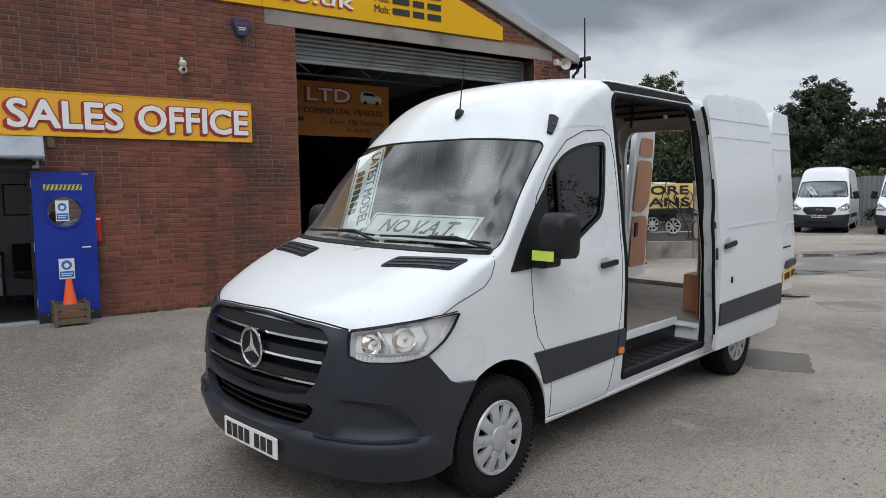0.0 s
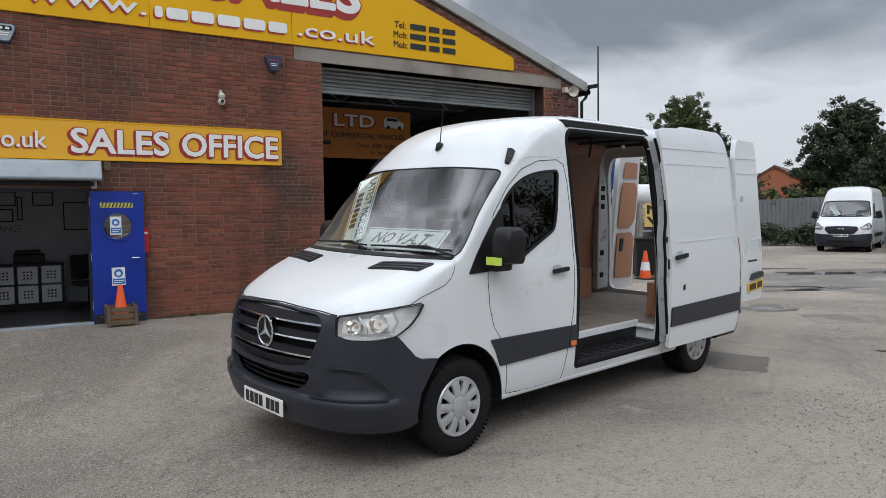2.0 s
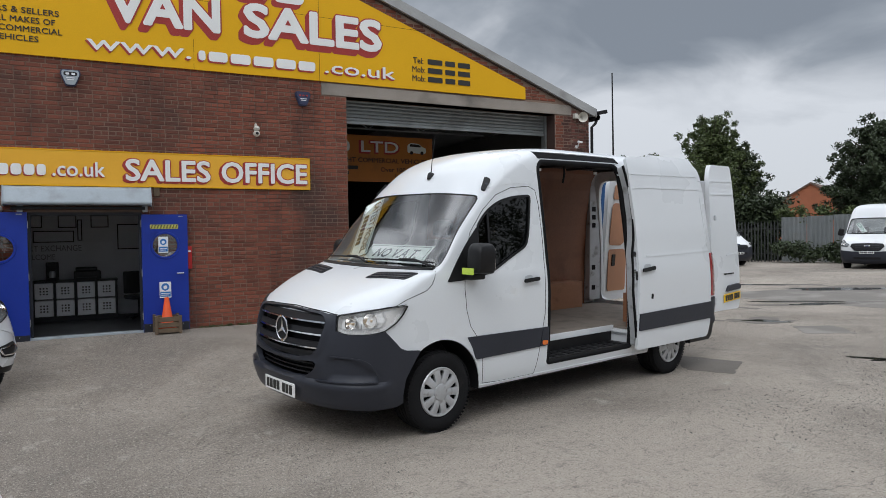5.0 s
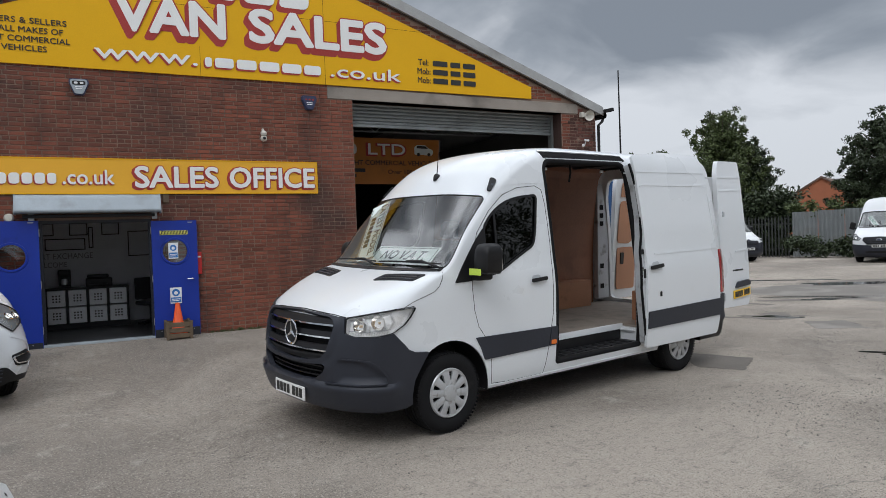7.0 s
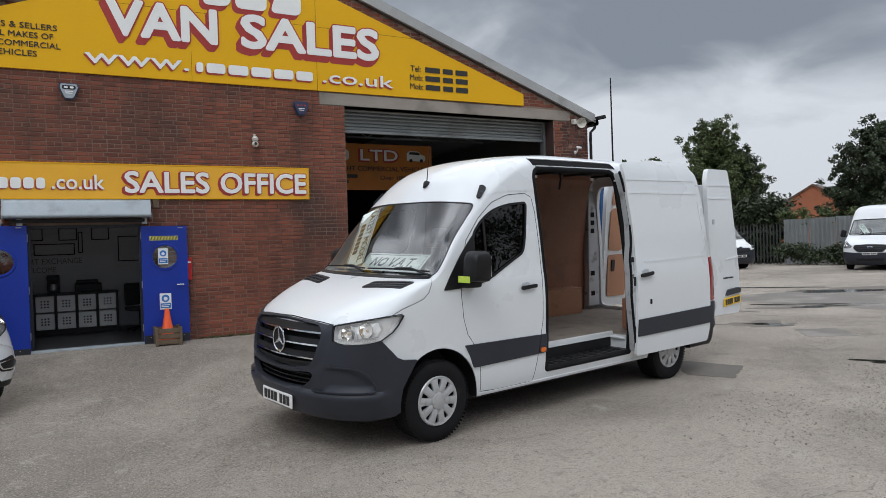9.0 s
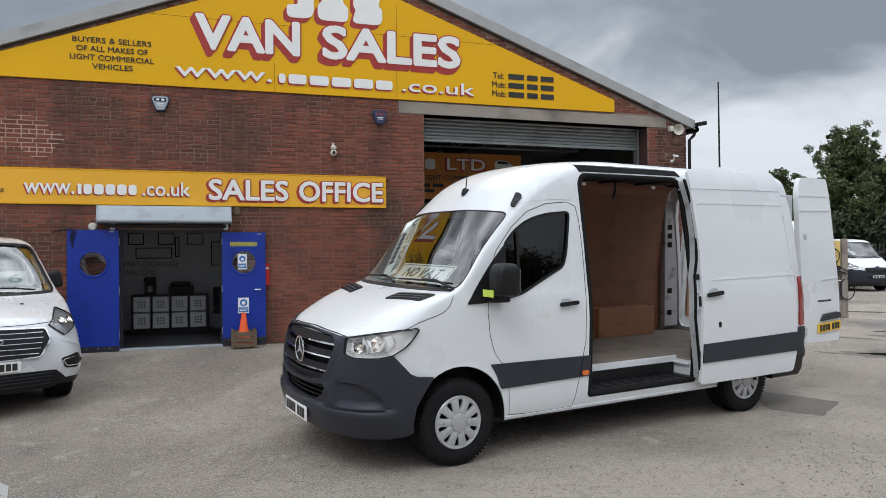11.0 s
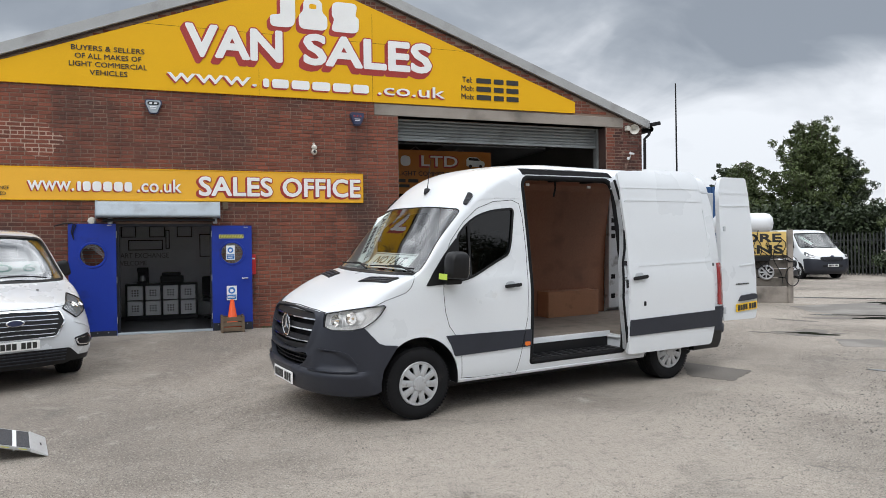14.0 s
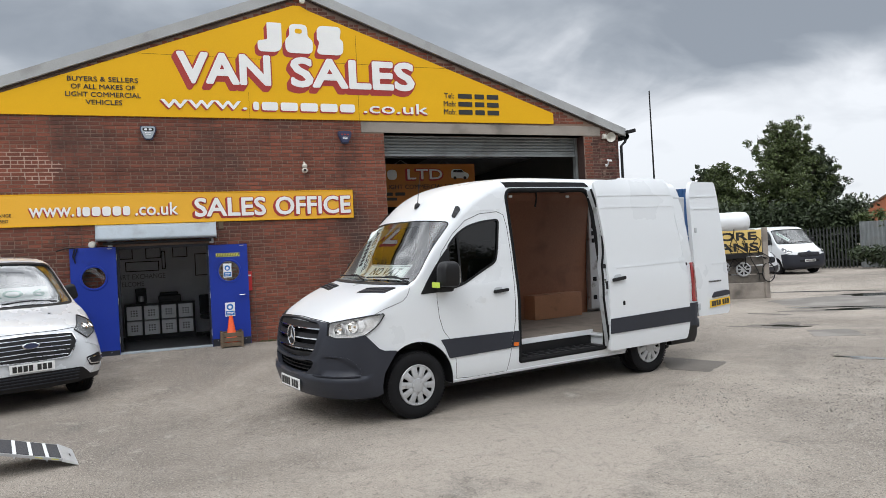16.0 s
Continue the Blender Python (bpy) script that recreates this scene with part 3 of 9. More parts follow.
def resample(rows, zs):
    """Slices at the heights zs, by smooth interpolation of each column."""
    t = np.array(rows, float)
    out = []
    for z in zs:
        i = int(np.clip(np.searchsorted(t[:, 0], z) - 1, 0, len(t) - 2))
        h = t[i + 1, 0] - t[i, 0]
        f = (z - t[i, 0]) / h

        def slope(j):
            if j == 0:
                return (t[1] - t[0]) / (t[1, 0] - t[0, 0])
            if j == len(t) - 1:
                return (t[-1] - t[-2]) / (t[-1, 0] - t[-2, 0])
            a = (t[j] - t[j - 1]) / (t[j, 0] - t[j - 1, 0])
            b = (t[j + 1] - t[j]) / (t[j + 1, 0] - t[j, 0])
            return np.where(a * b > 0, 2 * a * b / np.where(np.abs(a + b) < 1e-9, 1, a + b), 0)

        m0, m1 = slope(i) * h, slope(i + 1) * h
        row = t[i] * (2 * f ** 3 - 3 * f ** 2 + 1) + m0 * (f ** 3 - 2 * f ** 2 + f) + t[i + 1] * (-2 * f ** 3 + 3 * f ** 2) + m1 * (f ** 3 - f ** 2)
        row[0] = z
        out.append(tuple(float(x) for x in row))
    return out


def text_mesh(words, w, h, bold=0.0, depth=0.004, shear=0.0):
    """Lettering that fills w by h, in x and z, facing -y, from its lower left corner; bold letters are built of shifted layers."""
    cu = bpy.data.curves.new("text", "FONT")
    cu.body, cu.extrude, cu.resolution_u, cu.shear = words, 0.05, 3, shear
    cu.align_x = "LEFT"
    ob = new("text", cu)
    bpy.context.view_layer.update()
    me = bpy.data.meshes.new_from_object(ob.evaluated_get(bpy.context.evaluated_depsgraph_get()))
    bpy.data.objects.remove(ob)
    co = np.array([v.co for v in me.vertices])
    lo, hi = co.min(0), co.max(0)
    b = bold * h * 1.15
    co = (co - lo) / np.maximum(hi - lo, 1e-6)
    base = np.stack([b + co[:, 0] * (w - 2 * b), -co[:, 2] * depth, b + co[:, 1] * (h - 2 * b)], axis=1)
    polys = [tuple(p.vertices) for p in me.polygons]
    bpy.data.meshes.remove(me)
    ring = 16 if bold * h > 0.02 else 8
    shifts = [(0, 0)] if bold < 0.004 else [(0, 0)] + [(math.cos(2 * math.pi * (k + 0.5) / ring), math.sin(2 * math.pi * (k + 0.5) / ring)) for k in range(ring)]
    vs, fs = [], []
    for k, (dx, dz) in enumerate(shifts):
        s = len(vs)
        vs += (base + np.array([dx * b, 0.00015 * k, dz * b])).tolist()
        fs += [tuple(i + s for i in p) for p in polys]
    out = bpy.data.meshes.new("text")
    out.from_pydata(vs, [], fs)
    return out


def lettering(name, words, x, y, z, w, h, material, parent, bold=0.0, depth=0.004, shear=0.0):
    ob = part(name, text_mesh(words, w, h, bold, depth, shear), material, parent)
    ob.location = (x, y, z)
    return ob


def natural(words):
    """Left and right end of the words as the plain font sets them."""
    cu = bpy.data.curves.new("text", "FONT")
    cu.body, cu.resolution_u, cu.align_x = words, 1, "LEFT"
    ob = new("text", cu)
    bpy.context.view_layer.update()
    xs = [c[0] for c in ob.bound_box]
    bpy.data.objects.remove(ob)
    return min(xs), max(xs)


def word_line(name, line, x, y, z, w, h, material, parent, bold=0.0):
    """A line of lettering, each word a part of its own."""
    lo, hi = natural(line)
    k = w / (hi - lo)
    done = []
    for word in line.split():
        done.append(word)
        a, b = natural(word)
        end = natural(" ".join(done))[1]
        lettering(name, word, x + (end - (b - a) - lo) * k, y, z, (b - a) * k, h, material, parent, bold)


def outlined(name, words, x, y, z, w, h, rim, bold, depth, parent):
    """White letters with a thin red rim that stands a little behind them."""
    wide = (bold * h * 1.15 + rim) / (1.15 * (h + 2 * rim))
    lettering("letter_rim", words, x - rim, y + 0.004, z - rim, w + 2 * rim, h + 2 * rim, LETRED, parent, wide, 0.003)
    lettering(name, words, x, y, z, w, h, LETWHITE, parent, bold, depth)


def bars(name, x, y, z, widths, h, gap, material, parent, r=0.2, depth=0.004):
    """Plain rounded bars in a row, in place of writing."""
    for w in widths:
        part(name, prism(rounded([(x, z), (x + w, z), (x + w, z + h), (x, z + h)], r * h, 3), "y", y - depth, y), material, parent)
        x += w + gap


def ground_height(x, y):
    """The yard rises a hand's width towards the building."""
    f = min(max((y - 5.2) / 4.8, 0), 1)
    g = min(max((14.0 - x) / 3.0, 0), 1)
    rise = 0.125 * f * f * (3 - 2 * f) * g * g * (3 - 2 * g)
    # a gentle cross-fall under the panel van
    u, v = (x - 2.40) * 0.978 + (y - 3.317) * 0.208, (y - 3.317) * 0.978 - (x - 2.40) * 0.208
    w = min(max((u + 2.2) / 1.2, 0), 1) * min(max((5.4 - u) / 1.2, 0), 1)
    return max(rise, w * 0.0209 * min(max(v + 0.85, 0), 2.1))


# ---- ground ----
def build_ground():
    bm = bmesh.new()
    xs = [-3000, -600, -120, -40, -20] + [-12 + 0.6 * i for i in range(67)] + [34, 45, 60, 120, 600, 3000]
    ys = [-3000, -600, -120, -40, -15] + [-8 + 0.5 * i for i in range(61)] + [26, 40, 60, 120, 600, 3000]
    grid = [[bm.verts.new((x, y, ground_height(x, y))) for x in xs] for y in ys]
    for r0, r1 in zip(grid, grid[1:]):
        for i in range(len(xs) - 1):
            bm.faces.new((r0[i], r0[i + 1], r1[i + 1], r1[i]))
    solo("ground", bm, YARD, "worn grey tarmac and concrete yard with stains", "ground", kind="structure", smooth=60)


build_ground()


def blob(cx, cy, rx, ry, turn, seed, n=40, rough=0.25):
    rnd = random.Random(seed)
    ph = [rnd.uniform(0, 6.28) for _ in range(5)]
    out = []
    for k in range(n):
        a = 2 * math.pi * k / n
        r = 1 + rough * sum(math.sin((j + 2) * a + ph[j]) / (j + 1.5) for j in range(5))
        x, y = rx * r * math.cos(a), ry * r * math.sin(a)
        out.append((cx + x * math.cos(turn) - y * math.sin(turn), cy + x * math.sin(turn) + y * math.cos(turn)))
    return out


def flat_patch(name, poly, material, label, category, lift=0.004):
    bm = bmesh.new()
    top = [bm.verts.new((x, y, ground_height(x, y) + lift)) for x, y in poly]
    low = [bm.verts.new((x, y, ground_height(x, y) - 0.03)) for x, y in poly]
    bm.faces.new(top)
    for i in range(len(poly)):
        j = (i + 1) % len(poly)
        bm.faces.new((low[i], low[j], top[j], top[i]))
    return solo(name, bm, material, label, category, kind="structure")


# ---- building ----
FY = 9.98          # face of the front wall
APEX_X, APEX_Z = 2.85, 7.40
EAVE_L, EAVE_R, EAVE_Z, EAVE_LZ = -5.1, 10.75, 4.556, 4.30
OFF0, OFF1, OFF_TOP = -0.93, 0.78, 2.21     # office doorway
GAR0, GAR1, GAR_TOP = 4.575, 9.72, 4.51      # garage doorway


def gable(x):
    if x < APEX_X:
        return APEX_Z - (APEX_Z - EAVE_LZ) * (APEX_X - x) / (APEX_X - EAVE_L)
    return APEX_Z - (APEX_Z - EAVE_Z) * (x - APEX_X) / (EAVE_R - APEX_X)


def build_shell():
    bm = bmesh.new()
    y0, y1 = FY + 0.006, FY + 0.34
    for poly in ([(EAVE_L, -0.2), (OFF0, -0.2), (OFF0, gable(OFF0)), (EAVE_L, gable(EAVE_L))],
                 [(OFF0, OFF_TOP), (OFF1, OFF_TOP), (OFF1, gable(OFF1)), (OFF0, gable(OFF0))],
                 [(OFF1, -0.2), (GAR0, -0.2), (GAR0, gable(GAR0)), (APEX_X, APEX_Z), (OFF1, gable(OFF1))],
                 [(GAR0, GAR_TOP), (GAR1, GAR_TOP), (GAR1, gable(GAR1)), (GAR0, gable(GAR0))],
                 [(GAR1, -0.2), (EAVE_R - 0.02, -0.2), (EAVE_R - 0.02, gable(EAVE_R)), (GAR1, gable(GAR1))]):
        prism(poly, "y", y0, y1, bm)
    wall = solo("wall_front", bm, MORTAR, "red-brown brick gable wall with pale mortar", "wall", kind="structure")
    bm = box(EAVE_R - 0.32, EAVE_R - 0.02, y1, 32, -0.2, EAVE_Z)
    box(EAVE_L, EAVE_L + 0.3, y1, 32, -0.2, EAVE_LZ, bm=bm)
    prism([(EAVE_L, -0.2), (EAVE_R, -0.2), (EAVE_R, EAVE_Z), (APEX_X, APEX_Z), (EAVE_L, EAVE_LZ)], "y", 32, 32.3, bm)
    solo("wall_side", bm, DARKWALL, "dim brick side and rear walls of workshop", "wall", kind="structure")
    for s, e in ((1, EAVE_R + 0.16), (-1, EAVE_L - 0.16)):
        ze = gable(e)
        bm = prism([(APEX_X, APEX_Z + 0.02), (e, ze + 0.02), (e, ze + 0.13), (APEX_X, APEX_Z + 0.14)], "y", FY - 0.03, 32.4)
        solo("roof", bm, FLASH, "grey sheet roof slope of the workshop", "roof", kind="structure")
        bm = prism([(APEX_X, APEX_Z), (e, ze), (e, ze + 0.20), (APEX_X, APEX_Z + 0.215)], "y", FY - 0.09, FY - 0.032)
        solo("trim_verge", bm, FLASH, "pale grey metal verge flashing on gable", "trim", kind="structure")
        near = e - s * 0.2
        # thin strip added for the shadow that the verge throws on the brick
        bm = prism([(APEX_X, APEX_Z - 0.003), (near, gable(near) - 0.003), (near, gable(near) - 0.033), (APEX_X, APEX_Z - 0.035)], "y", FY - 0.034, FY - 0.004)
        solo("trim_barge", bm, VERGESHADE, "thin dark strip drawn as the verge's shadow line", "trim", kind="structure")
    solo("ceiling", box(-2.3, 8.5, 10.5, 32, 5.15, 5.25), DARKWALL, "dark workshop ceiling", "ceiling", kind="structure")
    solo("floor_garage", box(3.2, EAVE_R - 0.32, FY + 0.02, 31.9, -0.1, 0.13), DARKFLOOR, "dark smooth workshop floor", "floor", kind="structure")
    return wall


WALL = build_shell()


def repointing():
    for cx, cz, rx, rz, seed in ((-2.95, 3.86, 0.75, 0.40, 41), (-2.2, 3.72, 0.45, 0.22, 42)):
        bm = prism(blob(cx, cz, rx, rz, 0.1, seed, 36, 0.3), "y", FY + 0.0035 - (0.001 if seed == 42 else 0), FY + 0.02)
        solo("trim_repointing", bm, PALEMORTAR, "newer pale mortar in old brickwork", "mortar", kind="structure")


repointing()


def office():
    """The small sales office behind the blue doors."""
    y0 = FY + 0.34
    bm = box(-2.4, -2.3, y0, 13.2, 0, 2.7)
    box(2.3, 2.4, y0, 13.2, 0, 2.7, bm=bm)
    box(-2.4, 2.4, 13.2, 13.3, 0, 2.7, bm=bm)
    solo("wall_office", bm, INNERWALL, "dim grey painted office walls", "wall", kind="structure")
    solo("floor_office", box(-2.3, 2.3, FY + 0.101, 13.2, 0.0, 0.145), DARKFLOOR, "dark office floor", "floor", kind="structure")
    solo("ceiling_office", box(-2.4, 2.4, y0, 13.3, 2.7, 2.8), INNERWALL, "office ceiling", "ceiling", kind="structure")
    solo("trim_threshold", box(OFF0 - 0.03, OFF1 + 0.03, FY - 0.06, FY + 0.1, 0.03, 0.16, 0.008), CANOPY, "pale metal-edged door threshold", "threshold", kind="structure")
    # storage unit: four by two white boxes in a dark unit
    x0, yb, zb = -1.02, 12.35, 0.20
    unit = thing("storage_unit", pose(x0, yb, zb + 0.045), "dark low storage unit holding eight white boxes", "shelf unit")
    bm = box(0, 1.50, 0, 0.36, 0.67, 0.71)
    box(0, 1.50, 0, 0.36, -0.10, 0.0, bm=bm)
    for i in range(5):
        box(i * 0.365 + 0.0, i * 0.365 + 0.035, 0, 0.36, 0, 0.67, bm=bm)
    box(0, 1.50, 0.3, 0.36, 0, 0.67, bm=bm)
    part("carcass", bm, BLACK, unit)
    for i in range(4):
        for j in range(2):
            b = part("storage_box", box(0.045 + i * 0.365, 0.355 + i * 0.365, -0.02, 0.28, 0.015 + j * 0.34, 0.325 + j * 0.34, 0.006), PAPER, unit, "white plastic storage box with dotted front")
            bm = bmesh.new()
            for p in range(3):
                for q in range(3):
                    cx, cz = 0.145 + i * 0.365 + p * 0.055, 0.115 + j * 0.34 + q * 0.055
                    box(cx - 0.014, cx + 0.014, -0.026, -0.018, cz - 0.014, cz + 0.014, bm=bm)
            tagged(part("hole_pattern", bm, BLACK, b), kind="stuff")
    top = zb + 0.755
    pr = thing("printer", pose(-0.30, 12.5, top), "dark office printer on storage unit", "printer")
    bm = box(0, 0.48, -0.15, 0.2, 0, 0.17, 0.02)
    box(0.03, 0.42, -0.1, 0.2, 0.17, 0.24, 0.02, bm=bm)
    part("body", bm, BLACK, pr)
    part("paper_tray", box(0.06, 0.40, -0.26, -0.15, 0.03, 0.055), DASH, pr)
    km = thing("coffee_machine", pose(-0.78, 12.5, top), "black coffee machine on storage unit", "coffee machine")
    bm = box(0, 0.22, -0.1, 0.16, 0, 0.05, 0.01)
    box(0, 0.22, 0.04, 0.16, 0.05, 0.3, 0.01, bm=bm)
    box(0, 0.22, -0.1, 0.16, 0.25, 0.36, 0.02, bm=bm)
    part("body", bm, BLACK, km)
    part("jug", move(lathe([(0, 0.06), (0.06, 0.06), (0.065, 0.12), (0.05, 0.18), (0, 0.18)], 16, "z"), Matrix.Translation((0.11, -0.03, 0))), STEEL, km, smooth=40)
    # notice board lines on the back wall, and framed pictures
    bd = thing("wall_sign", pose(-1.30, 13.19, 1.30), "long pale sign with dark lettering on office wall", "sign")
    part("board", box(0, 1.75, -0.02, 0, 0, 0.40), INNERWALL, bd)
    word_line("lettering", "PART EXCHANGE", 0.05, -0.022, 0.22, 1.1, 0.12, FADEDINK, bd, 0.0)
    lettering("lettering", "WELCOME", 0.05, -0.022, 0.05, 0.62, 0.11, FADEDINK, bd, 0.0)
    for i, (px, pz, w, h) in enumerate(((-1.15, 2.02, 0.28, 0.22), (-0.55, 2.02, 0.3, 0.22), (0.05, 2.02, 0.3, 0.22), (0.55, 1.55, 0.42, 0.5), (-0.2, 1.75, 0.05, 0.4), (-1.0, 1.72, 0.7, 0.2))):
        p = thing("picture_frame", pose(px, 13.19, pz), "small dark framed picture on office wall", "picture", "pictures on the office wall")
        part("mount", box(0, w, -0.012, 0, 0, h), INNERWALL, p)
        bm = box(-0.02, w + 0.02, -0.02, 0, -0.02, 0.0)
        box(-0.02, w + 0.02, -0.02, 0, h, h + 0.02, bm=bm)
        box(-0.02, 0, -0.02, 0, 0, h, bm=bm)
        box(w, w + 0.02, -0.02, 0, 0, h, bm=bm)
        part("edging", bm, BLACK, p)
    ch = thing("office_chair", pose(0.86, 12.1, 0.145, 0, 0, 20), "dark upholstered office chair", "chair")
    part("seat", box(-0.23, 0.23, -0.22, 0.22, 0.40, 0.48, 0.03), SEATCLOTH, ch)
    part("backrest", box(-0.22, 0.22, 0.18, 0.25, 0.5, 0.95, 0.03), SEATCLOTH, ch)
    part("post", tube([(0, 0, 0.06), (0, 0, 0.4)], 0.03), BLACK, ch)
    bm = bmesh.new()
    for k in range(5):
        a = k * 1.2566
        tube([(0, 0, 0.08), (0.26 * math.cos(a), 0.26 * math.sin(a), 0.03)], 0.022, 6, bm)
    part("foot_star", bm, BLACK, ch)


office()


def entrance():
    """Blue double doors folded back against the wall, the shutter box over them."""
    def leaf(x0, x1, hinge_side, label, h0, h1):
        y1, y0 = FY - 0.035, FY - 0.085
        d = thing("door_leaf", pose(0, 0, 0), label, "door", "blue office doors")
        cx, cz = (x0 + x1) / 2, 1.63
        ring = [(cx + 0.215 * math.cos(a), cz + 0.215 * math.sin(a)) for a in np.linspace(0, 2 * math.pi, 33)[:-1]]
        rect = [(x0, h0), (x1, h0), (x1, h1), (x0, h1)]
        vs, _, fs, _, _, _ = delaunay_2d_cdt([Vector(p) for p in rect + ring], [(i, (i + 1) % 4) for i in range(4)] + [(4 + i, 4 + (i + 1) % 32) for i in range(32)], [], 2, 1e-6)
        bm = bmesh.new()
        f0, f1 = [bm.verts.new((p[0], y0, p[1])) for p in vs], [bm.verts.new((p[0], y1, p[1])) for p in vs]
        use = {}
        for f in fs:
            if all(i >= 4 for i in f):
                continue
            bm.faces.new([f0[i] for i in f])
            bm.faces.new([f1[i] for i in reversed(f)])
            for i in range(len(f)):
                k = (f[i], f[(i + 1) % len(f)])
                use.setdefault((min(k), max(k)), []).append(k)
        for es in use.values():
            if len(es) == 1:
                a, b = es[0]
                bm.faces.new((f0[b], f0[a], f1[a], f1[b]))
        part("panel", bm, BLUE, d)
        part("porthole_rim", move(lathe([(0.20, 0), (0.205, -0.015), (0.235, -0.015), (0.24, 0)], 40), Matrix.Translation((cx, y0, cz))), BLUE, d, smooth=40)
        me = bpy.data.meshes.new("porthole_glass")
        me.from_pydata([(p, y0 + 0.02, q) for p, q in ring], [], [tuple(range(32))])
        g = part("porthole_glass", me, GLASS, d)
        g.visible_shadow = False
        part("kick_plate", box(x0 + 0.005, x1 - 0.005, y0 - 0.006, y0, h0 + 0.01, h0 + 0.17), KICK, d, "dark scuffed kick plate")
        for k in range(4):
            part("screw", box(x0 + 0.1 + k * 0.18, x0 + 0.115 + k * 0.18, y0 - 0.010, y0 - 0.006, h0 + 0.13, h0 + 0.145), STEEL, d)
        hx = x0 if hinge_side < 0 else x1
        for z in (0.35, 1.1, 1.95):
            part("hinge", tube([(hx, y0 + 0.02, z), (hx, y0 + 0.02, z + 0.12)], 0.012, 8), STEEL, d)
        part("top_closer", box(x1 - 0.15, x1 - 0.07, y0 - 0.01, y0, h1 - 0.04, h1 - 0.025), STEEL, d)
        return d, y0, cx

    leaf(-1.72, -0.925, 1, "blue painted door leaf with round window, folded open", 0.05, 2.21)
    d, y0, cx = leaf(0.765, 1.515, -1, "blue door leaf with notices and hazard strip", 0.10, 2.17)
    bm = bmesh.new()
    part("hazard_strip", box(0.90, 1.36, y0 - 0.004, y0, 1.92, 1.995), HAZARD, d, "yellow and black hazard strip")
    for row in range(2):
        for k in range(9):
            x = 0.905 + k * 0.05 + 0.012 * row
            prism([(x, 1.925 + row * 0.035), (x + 0.022, 1.925 + row * 0.035), (x + 0.042, 1.957 + row * 0.035), (x + 0.02, 1.957 + row * 0.035)], "y", y0 - 0.006, y0 - 0.004, bm)
    part("stripes", bm, LETBLACK, d)
    hb = tube([(1.32, y0 - 0.05, 1.135), (1.43, y0 - 0.05, 1.135)], 0.011, 8)
    tube([(1.425, y0, 1.135), (1.425, y0 - 0.05, 1.135)], 0.012, 8, hb)
    part("door_handle", hb, CHROME, d, "small chrome lever handle")
    for i, (nx, nz, w, h) in enumerate(((1.03, 1.50, 0.16, 0.28), (1.03, 0.71, 0.19, 0.28))):
        nt = thing("notice", pose(nx, y0 - (0.012 if i else 0.002), nz), "blue and white safety notice taped to door", "notice", "door notices")
        part("sheet", box(0, w, -0.003, 0, 0, h), PAPER, nt)
        bm = box(0.01, w - 0.01, -0.005, -0.003, 0.02, h * 0.38)
        part("blue_field", bm, PAPERBLUE, nt)
        part("round_symbol", move(lathe([(0, 0), (w * 0.34, 0), (w * 0.34, -0.002), (0, -0.002)], 24), Matrix.Translation((w / 2, -0.003, h * 0.68))), PAPERBLUE, nt)
        part("symbol_dot", move(lathe([(0, 0), (w * 0.17, 0), (w * 0.17, -0.002), (0, -0.002)], 20), Matrix.Translation((w / 2, -0.006, h * 0.66))), PAPER, nt)
        bars("writing", 0.025, -0.006, h * 0.25, [w - 0.05], 0.012, 0, PAPER, nt)
        bars("writing", 0.025, -0.006, h * 0.15, [w - 0.07], 0.012, 0, PAPER, nt)
    # roller shutter box
    sb = thing("shutter_box", pose(0, 0, 0), "pale grey metal roller shutter box over doorway", "shutter box")
    prof = rounded([(FY - 0.005, 2.325), (FY - 0.27, 2.325), (FY - 0.29, 2.36), (FY - 0.20, 2.62), (FY - 0.005, 2.64)], [0, 0.02, 0.04, 0.05, 0])
    part("cover", prism(prof, "x", -1.24, 0.92), CANOPY, sb)
    for x in (-1.245, 0.915):
        part("end_plate", prism([(p, q) for p, q in rounded([(FY - 0.004, 2.30), (FY - 0.29, 2.30), (FY - 0.31, 2.36), (FY - 0.215, 2.635), (FY - 0.004, 2.65)], 0.02)], "x", x, x + 0.01), CANOPY, sb)
    part("bottom_bar", box(-1.14, 0.83, FY - 0.16, FY - 0.10, 2.25, 2.30, 0.008), BLACK, sb)
    for x in (-1.06, 0.79):
        part("guide_bracket", box(x, x + 0.08, FY - 0.10, FY - 0.02, 2.212, 2.33), STEEL, sb)
    bars("maker_mark", -1.22, FY - 0.262, 2.385, [0.10, 0.07], 0.02, 0.02, PAPER, sb)
    # frame round the opening
    bm = box(OFF0, OFF0 + 0.05, FY + 0.02, FY + 0.12, 0.1, OFF_TOP)
    box(OFF1 - 0.05, OFF1, FY + 0.02, FY + 0.12, 0.1, OFF_TOP, bm=bm)
    box(OFF0 + 0.05, OFF1 - 0.05, FY + 0.02, FY + 0.12, OFF_TOP - 0.05, OFF_TOP, bm=bm)
    solo("door_frame", bm, KICK, "dark painted timber door frame", "door frame", kind="structure")


entrance()


